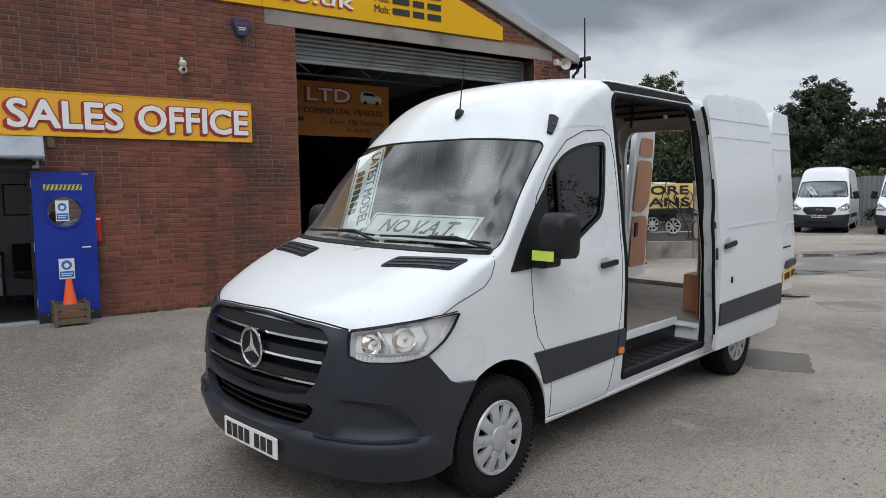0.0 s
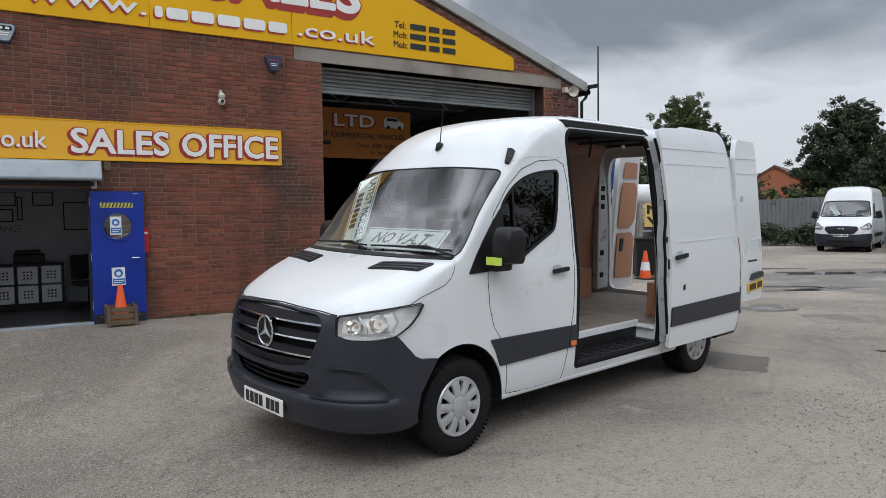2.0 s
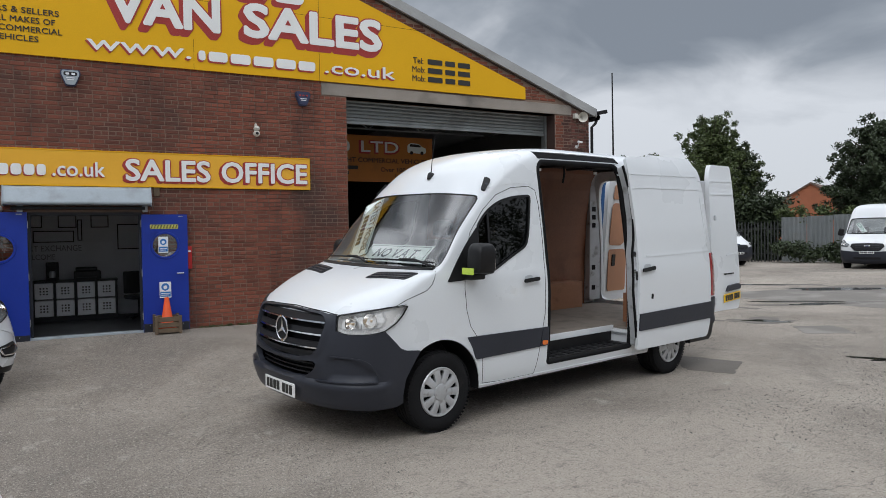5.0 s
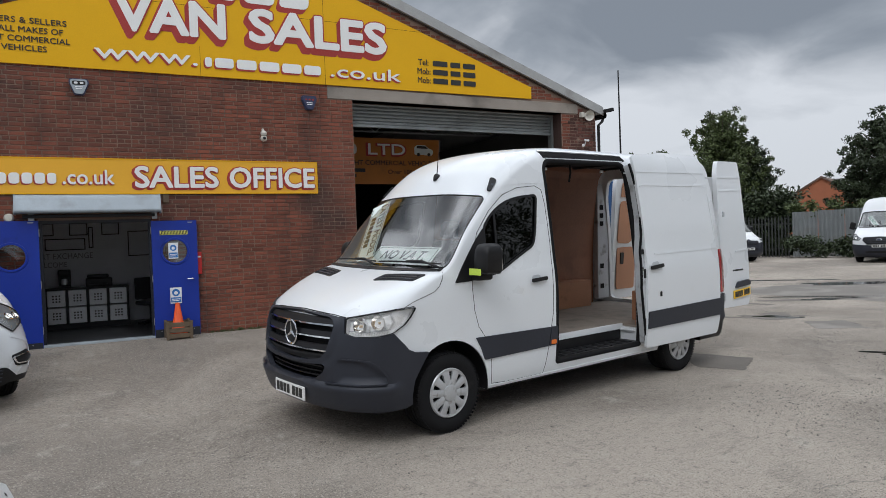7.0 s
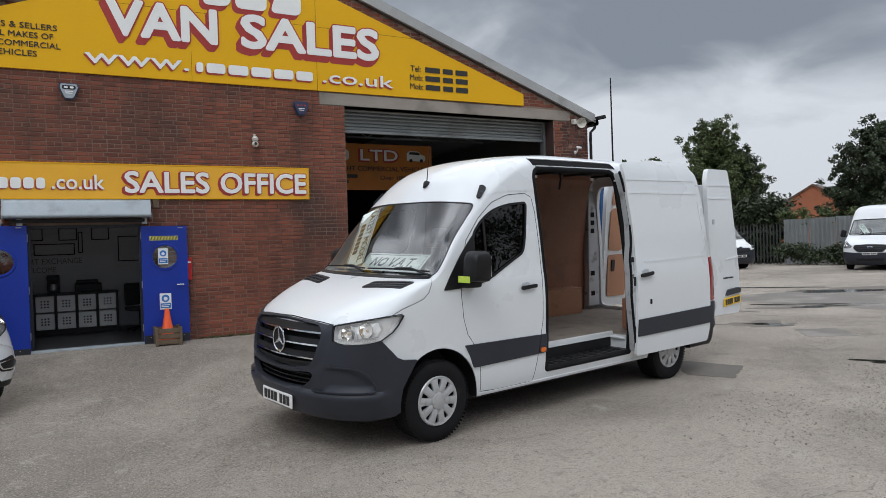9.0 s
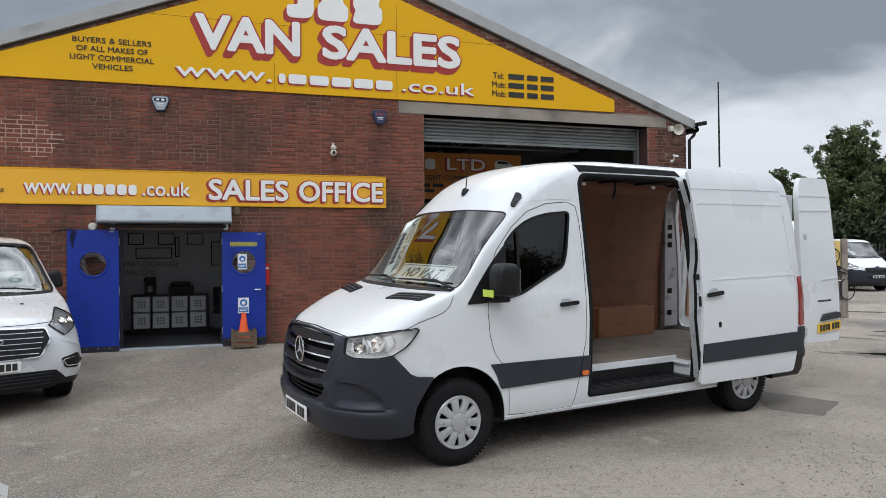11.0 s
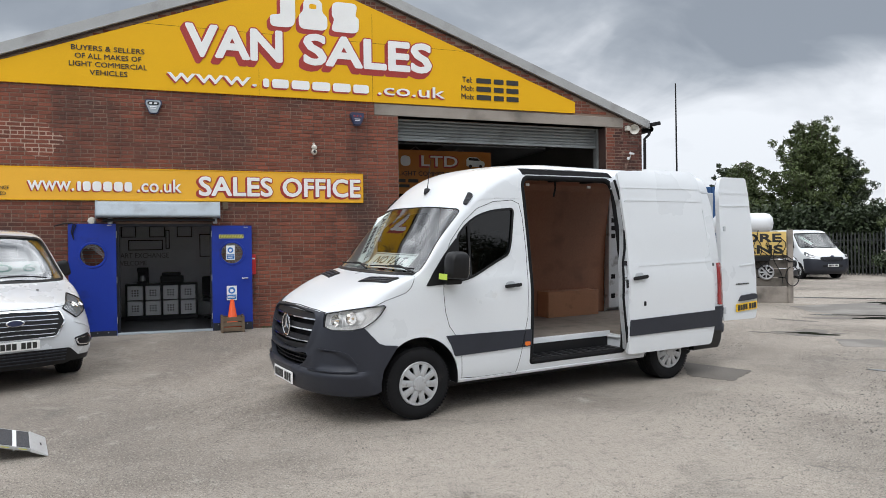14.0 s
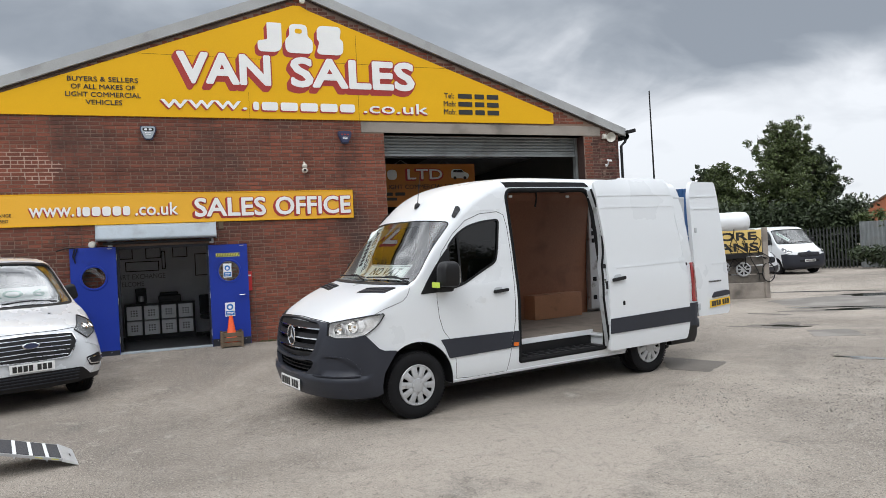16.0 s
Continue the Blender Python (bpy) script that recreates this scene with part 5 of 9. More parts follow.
PANEL_VAN_SHAPE = [  # z, nose, depth, power, half width, rear
    (0.22, -0.80, 0.45, 2.4, 0.90, 4.66), (0.30, -0.96, 0.52, 2.5, 0.95, 4.69), (0.42, -1.02, 0.56, 2.6, 0.985, 4.72), (0.62, -1.03, 0.56, 2.6, 1.0, 4.72),
    (0.85, -1.01, 0.53, 2.6, 1.0, 4.71), (1.00, -0.97, 0.51, 2.7, 1.0, 4.71), (1.07, -0.935, 0.49, 2.8, 1.0, 4.705), (1.13, -0.87, 0.46, 3.0, 1.0, 4.70),
    (1.20, -0.755, 0.43, 3.2, 0.998, 4.70), (1.30, -0.555, 0.35, 3.4, 0.992, 4.69), (1.38, -0.345, 0.24, 3.4, 0.985, 4.69), (1.43, -0.18, 0.17, 3.1, 0.978, 4.68),
    (1.45, -0.115, 0.15, 3.0, 0.975, 4.68), (1.80, 0.155, 0.20, 3.0, 0.945, 4.65), (2.12, 0.42, 0.26, 2.7, 0.912, 4.61), (2.25, 0.53, 0.32, 2.6, 0.90, 4.59),
    (2.38, 0.645, 0.41, 2.5, 0.885, 4.56), (2.48, 0.78, 0.48, 2.45, 0.865, 4.54), (2.56, 0.95, 0.53, 2.4, 0.83, 4.52), (2.62, 1.18, 0.52, 2.3, 0.75, 4.49),
    (2.66, 1.52, 0.45, 2.2, 0.60, 4.44), (2.685, 2.0, 0.4, 2.0, 0.32, 4.36)]


def level_list(a, b, step, extra=()):
    zs = set(np.round(np.arange(a, b, step), 4)) | set(extra) | {round(b, 4)}
    return sorted(float(z) for z in zs)


def build_panel_van():
    base = pose(2.603 - 0.97 * math.sin(radians(12.0)), 2.368 + 0.97 * math.cos(radians(12.0)), 0, 0, 0, 12.0)
    base = base @ Matrix.Translation((0, -0.85, 0)) @ Matrix.Rotation(radians(1.2), 4, "X") @ Matrix.Translation((0, 0.85, 0))
    van = thing("panel_van", base, "white high-roof panel van, side and rear doors open", "van")
    zs = level_list(0.22, 1.02, 0.05) + level_list(1.04, 1.46, 0.02) + level_list(1.50, 2.40, 0.05) + level_list(2.42, 2.685, 0.02, (2.67,))
    rows = resample(PANEL_VAN_SHAPE, zs)
    solid = finish(loft(rows), "solid")
    bvh = BVHTree.FromPolygons([v.co.copy() for v in solid.vertices], [tuple(p.vertices) for p in solid.polygons])
    inner = [r for r in resample(PANEL_VAN_SHAPE, level_list(0.62, 2.63, 0.067)) if r[0] <= 2.63]
    cavity = []
    for z, uf, dep, pw, hw, ur in inner:
        cavity.append((z, max(uf + 0.07, 0.12) if z < 1.44 else uf + 0.06, 0.02 if z < 1.44 else dep, pw, hw - 0.06, ur - 0.06))
    screen = rounded([(-0.952, 1.462), (-0.6, 1.455), (0.6, 1.455), (0.952, 1.462), (0.880, 2.115), (0.45, 2.15), (-0.45, 2.15), (-0.880, 2.115)], [0.05, 0.4, 0.4, 0.05, 0.06, 0.3, 0.3, 0.06])
    opening = rounded([(1.405, 0.44), (2.83, 0.44), (2.83, 1.3), (2.80, 1.9), (2.74, 2.500), (1.355, 2.480), (1.38, 2.1), (1.42, 1.3)], [0.03, 0.03, 0.2, 0.3, 0.15, 0.13, 0.3, 0.3], 7)
    side_window = rounded([(0.47, 1.37), (0.64, 1.405), (0.90, 1.535), (1.115, 1.635), (1.155, 1.76), (1.215, 2.13), (0.95, 2.108), (0.75, 2.055), (0.59, 1.96), (0.47, 1.83)], [0.02, 0.1, 0.2, 0.05, 0.2, 0.05, 0.1, 0.1, 0.1, 0.05], 5)
    rear = rounded([(-0.80, 0.69), (0.80, 0.69), (0.78, 2.2), (0.70, 2.46), (-0.70, 2.46), (-0.78, 2.2)], 0.1)
    cutters = [loft(cavity), prism(screen, "x", -1.2, 0.9), prism(opening, "y", -1.4, -0.55), prism(side_window, "y", -1.4, 1.4), prism(rear, "x", 4.3, 5.2),
               box(1.41, 2.825, -1.2, -0.70, 0.46, 0.74), box(-2, 6, -1.5, 1.5, 0.0, 0.318), box(-1.2, -0.84, -0.57, 0.57, 0.535, 0.715), box(-1.2, -0.90, -0.58, 0.58, 0.76, 1.05)]
    lamp_line = [(-0.825, 0.668, 1.082), (-0.678, 0.852, 1.125), (-0.534, 0.958, 1.152), (-0.382, 1.0, 1.162), (-0.44, 1.0, 1.085), (-0.50, 1.0, 1.03), (-0.60, 0.98, 0.968), (-0.70, 0.94, 0.946), (-0.845, 0.80, 0.941), (-0.885, 0.71, 0.966)]
    lamps = {s: rounded(nose([(u, s * v, z) for u, v, z in lamp_line]), 0.012, 3) for s in (-1, 1)}
    cutters += [panel(bvh, round_nose, lamps[s], -0.075, 0.15, 0.05) for s in (-1, 1)]
    for u in (0.0, 3.665):
        d = 0.60 if u < 1 else 0.90
        cutters += [cylinder_cut(u, 0.375, 0.455, -1.3, -d), cylinder_cut(u, 0.375, 0.455, d, 1.3)]
    body = part("body", cut(solid, cutters), WHITE, van, "white painted van body shell")
    body.data.materials.append(BLACK)
    for f in body.data.polygons:
        c = f.center
        if (c.x < -0.46 and c.z < 0.78) or (c.x < -0.30 and c.z < 0.50) or (abs(c.y) < 0.64 and c.x < -0.70 and c.z < 1.088) or (c.x > 4.15 and c.z < 0.62):
            f.material_index = 1
    # arch liners
    for u in (0.0, 3.665):
        d = 0.62 if u < 1 else 0.902
        for s in (-1, 1):
            pr = arc(u, 0.375, 0.452, -7, 187, 24)
            bm = bmesh.new()
            a = [bm.verts.new((p, s * 0.985, q)) for p, q in pr]
            b = [bm.verts.new((p, s * d, q)) for p, q in pr]
            for i in range(len(pr) - 1):
                bm.faces.new((a[i], a[i + 1], b[i + 1], b[i]))
            bm.faces.new([bm.verts.new((p, s * (d - 0.002), q)) for p, q in pr])
            part("arch_liner", bm, BLACK, body, smooth=60)
    for u, t in ((0.0, 0.1), (3.665, 0.4)):
        for s in (-1, 1):
            wheel(van, u, s * 0.850, s, width=0.255, turn=t)
    part("underbody", box(-0.62, 4.4, -0.72, 0.72, 0.22, 0.44, 0.03), BLACK, van)
    # bumper round the nose
    half = [(-0.40, 1.0, 0.785), (-0.469, 1.0, 0.815), (-0.60, 0.98, 0.965), (-0.70, 0.94, 0.942), (-0.845, 0.80, 0.937), (-0.885, 0.71, 0.962), (-0.835, 0.665, 1.082), (-0.86, 0.56, 1.082), (-0.87, 0.45, 1.088)]
    bp = nose([(u, -v, z) for u, v, z in half] + [(-0.90, 0.0, 1.097)] + half[::-1])
    side_edge = [(math.atan2(0.99, AXIS_U - u), z) for u, z in ((-0.255, 0.77), (-0.335, 0.66), (-0.41, 0.55), (-0.44, 0.42), (-0.44, 0.35))]
    low = [(math.atan2(0.93, AXIS_U + 0.46), 0.325), (0.75, 0.335), (0.35, 0.345), (0.0, 0.345), (-0.35, 0.345), (-0.75, 0.335), (-math.atan2(0.93, AXIS_U + 0.46), 0.325)]
    outline = bp + side_edge + low + [(-a, z) for a, z in reversed(side_edge)]
    gr = [(-0.86, 0.47, 1.075), (-0.89, 0.55, 1.065), (-0.9, 0.60, 1.03), (-0.92, 0.605, 0.985), (-0.97, 0.56, 0.81), (-0.99, 0.50, 0.748), (-1, 0.30, 0.715), (-1, 0, 0.70)]
    gr = nose([(u, -v, z) for u, v, z in gr] + gr[-2::-1] + [(-0.92, 0, 1.088)])
    gr = rounded(gr, 0.02)
    intake = [(-1, 0.30, 0.682), (-1, 0.53, 0.702), (-0.98, 0.56, 0.678), (-1, 0.52, 0.620), (-1, 0.42, 0.566), (-1, 0.20, 0.550), (-1, 0, 0.546)]
    intake = rounded(nose([(-1, 0, 0.676)] + [(u, -v, z) for u, v, z in intake] + intake[-2::-1]), 0.02)

    def smooth(x):
        x = min(max(x, 0.0), 1.0)
        return x * x * (3 - 2 * x)

    def gap_to(poly, a, z):
        best = 9.0
        for (x0, y0), (x1, y1) in zip(poly, poly[1:] + poly[:1]):
            dx, dy = x1 - x0, y1 - y0
            f = min(max(((a - x0) * dx + (z - y0) * dy) / max(dx * dx + dy * dy, 1e-9), 0), 1)
            best = min(best, math.hypot(a - x0 - f * dx, z - y0 - f * dy))
        return best

    def folds(a, z):
        """Ridge along the foot, hollows at the corners, a lip round the grille."""
        b = abs(a)
        foot = 0.034 * smooth((0.548 - z) / 0.020) * smooth((0.86 - b) / 0.10) * (0.45 + 0.55 * smooth((z - 0.40) / 0.12))
        top = 0.757 - 0.13 * smooth((b - 0.60) / 0.19)
        hollow = -0.026 * smooth((top - z) / 0.03) * smooth((z - 0.570) / 0.02) * smooth((b - 0.46) / 0.06) * smooth((0.775 - b) / 0.05)
        lip = 0.012 * smooth(1.6 - gap_to(gr, a, z) / 0.028)
        brow = 0.010 * smooth(1.4 - gap_to(intake, a, z) / 0.025)
        return foot + hollow + max(lip, brow)

    bumper = part("bumper", panel(bvh, round_nose, outline, -0.012, 0.040, 0.022, holes=[gr, intake], relief=folds), PLASTIC, van, "dark grey unpainted plastic bumper", smooth=40)
    for s in (-1, 1):
        part("bumper_ledge", ribbon(bvh, round_nose, [(s * a, z) for a, z in ((0.40, 0.556), (0.50, 0.557), (0.60, 0.558), (0.70, 0.560), (0.76, 0.563))], 0.009, 0.040, 0.018, 0.03), PLASTIC, bumper, smooth=40)
        part("bumper_brow", ribbon(bvh, round_nose, [(s * a, z) for a, z in ((0.50, 0.757), (0.556, 0.757), (0.62, 0.753), (0.678, 0.742), (0.715, 0.712), (0.745, 0.66), (0.768, 0.60), (0.772, 0.575))], 0.010, 0.014, 0.018, 0.02), PLASTIC, bumper, smooth=40)
    # lower air intake with bars
    part("air_intake", panel(bvh, round_nose, intake, -0.14, 0.01, 0.05), SEAL, bumper, "black lower air intake")
    for z in (0.575, 0.615, 0.655):
        part("intake_bar", ribbon(bvh, round_nose, nose([(-1, -0.46, z + 0.012), (-1, 0, z), (-1, 0.46, z + 0.012)]), 0.012, -0.050, 0.030, 0.05), BLACK, bumper)
    for v in (-0.70, -0.28, 0.28, 0.70):
        loc, nor = lay(bvh, round_nose, *nose([(-0.98 if abs(v) < 0.5 else -0.85, v, 0.47)])[0])
        c = lathe([(0, 0.0), (0.011, 0.0), (0.011, 0.034), (0, 0.034)], 12, "z")
        part("parking_sensor", move(c, Matrix.Translation(loc) @ nor.to_track_quat("Z", "Y").to_matrix().to_4x4()), BLACK, bumper)
    # grille
    grille = part("grille", panel(bvh, round_nose, gr, -0.055, 0.012, 0.05), SEAL, van, "black grille with chrome-edged bars", smooth=40)
    for z, hv in ((1.017, 0.605), (0.917, 0.580), (0.808, 0.545)):
        part("grille_slat", ribbon(bvh, round_nose, nose([(-0.95, -hv, z + 0.030), (-1, 0, z + 0.020), (-0.95, hv, z + 0.030)]), 0.044, -0.020, 0.034, 0.04), GLOSSBLACK, grille, smooth=40)
        part("chrome_line", ribbon(bvh, round_nose, nose([(-0.95, -hv, z), (-1, 0, z - 0.010), (-0.95, hv, z)]), 0.012, 0.006, 0.024, 0.04), CHROME, grille, "thin chrome strip")
    part("grille_mesh", ribbon(bvh, round_nose, nose([(-0.97, -0.52, 0.772), (-1, 0, 0.750), (-0.97, 0.52, 0.772)]), 0.02, -0.012, 0.026, 0.04), BLACK, grille, smooth=40)
    loc, nor = lay(bvh, from_front, 0, 0.925)
    m = Matrix.Translation(loc + Vector((-0.038, -0.005, 0))) @ Matrix.Rotation(radians(-90), 4, "Z")
    em = part("emblem", move(lathe([(0.112, 0.006), (0.117, -0.004), (0.106, -0.010), (0.097, -0.004), (0.099, 0.006)], 40, "y"), m), CHROME, grille, "round chrome emblem", smooth=50)
    bm = bmesh.new()
    for k in range(3):
        a = radians(90 + 120 * k)
        t, n2 = Vector((math.cos(a), 0, math.sin(a))), Vector((-math.sin(a), 0, math.cos(a)))
        vs = [bm.verts.new(p) for p in (t * 0.103, n2 * 0.023, n2 * -0.023, Vector((0, -0.012, 0)), t * 0.103 + Vector((0, -0.004, 0)))]
        bm.faces.new((vs[4], vs[3], vs[1]))
        bm.faces.new((vs[3], vs[4], vs[2]))
        bm.faces.new((vs[0], vs[4], vs[1]))
        bm.faces.new((vs[0], vs[2], vs[4]))
    part("emblem_spoke", move(bm, m), CHROME, em)
    part("emblem_back", move(lathe([(0, 0.010), (0.10, 0.010), (0.10, 0.003), (0, 0.003)], 32, "y"), m), BLACK, em)
    loc, nor = lay(bvh, from_front, 0, 0.43)
    plate(van, Matrix.Translation(loc + Vector((-0.060, -0.045, -0.01))) @ Matrix.Rotation(radians(-90), 4, "Z"), PLATEW, 0.555, 0.118)
    # headlamps
    for s in (-1, 1):
        hl = lamps[s]
        facet = lambda a, z: 0.022 * abs(((abs(a) * 9.0 + z * 3.0) % 1.0) - 0.5) + 0.012 * abs(((z * 14 - abs(a) * 2.0) % 1.0) - 0.5)
        lamp = part("headlamp", panel(bvh, round_nose, hl, -0.066, 0.004, 0.018, relief=lambda a, z: facet(a, z) + 0.035 * smooth((abs(a) - 0.68) / 0.14)), HEADCHROME, van, "clear headlamp with bright reflector", smooth=25)
        part("lamp_wall", ribbon(bvh, round_nose, hl, 0.006, -0.070, 0.072, 0.04, closed=True), LAMPGREY, lamp)
        for (u, v, z, r, dep) in ((-0.80, 0.80, 1.035, 0.056, 0.062), (-0.66, 0.915, 1.060, 0.060, 0.066)):
            loc, nor = lay(bvh, round_nose, *nose([(u, s * v, z)])[0])
            ax = (nor + Vector((-0.9, 0, 0))).normalized()
            mm = Matrix.Translation(loc - nor * 0.066) @ ax.to_track_quat("Z", "Y").to_matrix().to_4x4()
            part("lamp_bowl", move(lathe([(r * 0.16, 0.0), (r * 0.5, dep * 0.16), (r * 0.82, dep * 0.5), (r, dep * 0.86), (r * 1.05, dep * 0.86), (r * 1.0, dep * 0.6)], 24, "z"), mm), BOWL, lamp, "deep bright reflector bowl", smooth=40)
            part("bulb", move(lathe([(0.011, 0.002), (0.011, dep * 0.55), (0.007, dep * 0.72), (0, dep * 0.75)], 12, "z"), mm), BULB, lamp, smooth=40)
        part("inner_fin", ribbon(bvh, round_nose, nose([(-0.775, s * 0.80, 1.10), (-0.765, s * 0.865, 1.03), (-0.775, s * 0.872, 0.985)]), 0.010, -0.066, 0.05, 0.03), LAMPGREY, lamp)
        part("inner_fin", ribbon(bvh, round_nose, nose([(-0.58, s * 0.94, 1.135), (-0.56, s * 0.965, 1.06), (-0.61, s * 0.965, 1.0)]), 0.012, -0.066, 0.05, 0.03), LAMPGREY, lamp)
        part("lamp_divider", ribbon(bvh, round_nose, nose([(-0.86, s * 0.74, 0.985), (-0.76, s * 0.88, 0.985), (-0.62, s * 0.972, 1.0)]), 0.006, 0.006, 0.018, 0.04), STEEL, lamp)
        strip = part("indicator_strip", ribbon(bvh, round_nose, nose([(-0.86, s * 0.74, 0.962), (-0.76, s * 0.88, 0.962), (-0.64, s * 0.965, 0.978)]), 0.030, 0.002, 0.008, 0.012), HEADCHROME, lamp, "ribbed clear indicator strip", smooth=5)
        for k in range(15):
            f = (k + 0.5) / 15
            u, v = (-0.86 + 0.10 * f * 2, 0.74 + 0.14 * f * 2) if f < 0.5 else (-0.76 + 0.12 * (2 * f - 1), 0.88 + 0.085 * (2 * f - 1))
            part("rib", ribbon(bvh, round_nose, nose([(u, s * v, 0.950 + 0.012 * f), (u + 0.006, s * (v + 0.006), 0.977 + 0.012 * f)]), 0.004, 0.007, 0.007, 0.03), LAMPGREY, strip)
        g = part("lamp_glass", sheet(bvh, round_nose, hl, 0.018, 0.04), LENS, lamp)
        g.visible_shadow = False
        bm = ribbon(bvh, round_nose, hl, 0.004, 0.0, 0.018, 0.04, closed=True)
        part("lamp_surround", bm, BLACK, lamp)
    # shut lines: bonnet, wings, doors
    bm = ribbon(bvh, round_nose, nose([(-0.845, -0.66, 1.092), (-0.87, -0.5, 1.105), (-0.92, 0, 1.118), (-0.87, 0.5, 1.105), (-0.845, 0.66, 1.092)]), 0.006, -0.002, 0.004, 0.04)
    for s, way in ((-1, from_left), (1, from_right)):
        ribbon(bvh, way, [(-0.50, 1.163), (-0.386, 1.211), (-0.25, 1.25), (-0.161, 1.277), (-0.10, 1.325), (-0.07, 1.38), (-0.05, 1.435)], 0.004, -0.002, 0.004, 0.04, bm)
        ribbon(bvh, round_nose, nose([(-0.835, s * 0.668, 1.09), (-0.678, s * 0.852, 1.134), (-0.534, s * 0.958, 1.160), (-0.39, s * 1.0, 1.170)]), 0.006, -0.002, 0.005, 0.04, bm)
    part("bonnet_gap", bm, SEAL, body)
    for s, way in ((-1, from_left), (1, from_right)):
        bm = ribbon(bvh, way, [(0.295, 1.53), (0.275, 1.26), (0.292, 1.07), (0.34, 0.915), (0.43, 0.80), (0.485, 0.65), (0.505, 0.365), (0.70, 0.352), (1.21, 0.352), (1.24, 0.46), (1.285, 0.66), (1.352, 0.95), (1.362, 1.38)], 0.0045, -0.002, 0.004, 0.05)
        ribbon(bvh, way, [(1.362, 1.38), (1.358, 1.65), (1.33, 2.04), (1.295, 2.185), (1.2, 2.222), (0.95, 2.20), (0.74, 2.125), (0.55, 1.975), (0.38, 1.775), (0.295, 1.53)], 0.005, -0.002, 0.004, 0.05, bm)
        part("door_gap", bm, SEAL, body)
        tri = rounded([(0.07, 1.333), (0.30, 1.34), (0.46, 1.37), (0.455, 1.815), (0.31, 1.66), (0.155, 1.455)], [0.02, 0.1, 0.01, 0.01, 0.1, 0.05])
        part("sail_panel", panel(bvh, way, tri, 0.001, 0.008, 0.06), BLACK, body, "black mirror sail panel", smooth=40)
        part("window_seal", ribbon(bvh, way, side_window, 0.022, -0.004, 0.010, 0.05, closed=True), BLACK, body)
        part("window_bar", ribbon(bvh, way, [(0.615, 1.405), (0.612, 1.96)], 0.026, -0.004, 0.010, 0.05), BLACK, body)
        part("door_window", sheet(bvh, way, side_window, -0.012, 0.08), DARKGLASS, body)
        # side mouldings
        for poly in ([(0.405, 0.605), (1.262, 0.622), (1.305, 0.81), (0.30, 0.82), (0.36, 0.72)], [(1.275, 0.622), (1.395, 0.625), (1.40, 0.81), (1.318, 0.81)]):
            part("side_moulding", panel(bvh, way, rounded(poly, 0.01), -0.002, 0.016, 0.07), PLASTIC, body, "dark grey side moulding", smooth=40)
        part("side_marker", panel(bvh, way, rounded([(1.30, 0.635), (1.372, 0.635), (1.372, 0.680), (1.30, 0.680)], 0.018), 0.012, 0.010, 0.03), ORANGELENS, body, "orange side marker lamp")
        part("door_handle", panel(bvh, way, rounded([(1.035, 1.272), (1.25, 1.285), (1.25, 1.322), (1.035, 1.308)], 0.018), 0.018, 0.018, 0.03), BLACK, body, "black door handle", smooth=50)
        bm = panel(bvh, way, rounded([(1.06, 1.262), (1.18, 1.267), (1.18, 1.345), (1.06, 1.34)], 0.035), -0.001, 0.003, 0.03)
        part("handle_cup", bm, JAMB, body)
        part("sill_line", ribbon(bvh, way, [(0.47, 0.342), (3.2, 0.342)], 0.02, -0.004, 0.012, 0.1), WHITE, body)
    # roof seam and step over the cab, side ribs
    for way in (from_left, from_right):
        bm = ribbon(bvh, way, [(0.62, 2.185), (0.80, 2.225), (1.0, 2.245), (1.28, 2.25)], 0.010, -0.003, 0.006, 0.05)
        part("roof_gutter", bm, WHITE, body, smooth=50)
    # windscreen, wipers, vents
    glass = part("windscreen", sheet(bvh, from_front, screen, -0.003, 0.07), GLASS, body, "sloping windscreen")
    glass.visible_shadow = False
    part("windscreen_seal", ribbon(bvh, from_front, screen, 0.007, -0.004, 0.006, 0.06, closed=True), BLACK, body)
    bm = ribbon(bvh, from_front, [(-0.94, 1.452), (-0.5, 1.445), (0, 1.442), (0.5, 1.445), (0.94, 1.452)], 0.018, -0.004, 0.012, 0.06)
    part("scuttle", bm, BLACK, body, "black scuttle below windscreen")
    for v0, v1, z1 in ((-0.90, -0.02, 1.468), (0.03, 0.80, 1.468)):
        a, na = lay(bvh, from_front, v0, 1.468)
        b, nb = lay(bvh, from_front, v1, z1)
        pts = [a.lerp(b, f) + na * 0.028 + Vector((0, 0, 0.010 * math.sin(f * 3.1))) for f in np.linspace(0, 1, 9)]
        pts = [lay(bvh, from_front, p.y, p.z)[0] + na * 0.026 for p in pts]
        wp = part("wiper", tube(pts, 0.008, 6), BLACK, van, "black wiper arm and blade")
        part("wiper_arm", tube([pts[0] + Vector((-0.03, -0.03, -0.03)), pts[2] + na * 0.02, pts[4] + na * 0.008], 0.011, 6), BLACK, wp)
    for s in (-1, 1):
        vt = rounded([(-0.405, s * 0.385), (-0.258, s * 0.395), (-0.160, s * 0.885), (-0.310, s * 0.87)], 0.03)
        vent = part("bonnet_vent", panel(bvh, from_above, vt, -0.002, 0.008, 0.04), BLACK, body, "black slotted bonnet vent", smooth=40)
        bm = bmesh.new()
        for k in range(3):
            f = (k + 0.5) / 3
            a, b = Vector((-0.395, 0.41)).lerp(Vector((-0.262, 0.42)), f), Vector((-0.312, 0.845)).lerp(Vector((-0.172, 0.86)), f)
            ribbon(bvh, from_above, [(a.x, s * a.y), (b.x, s * b.y)], 0.016, 0.006, 0.006, 0.05, bm)
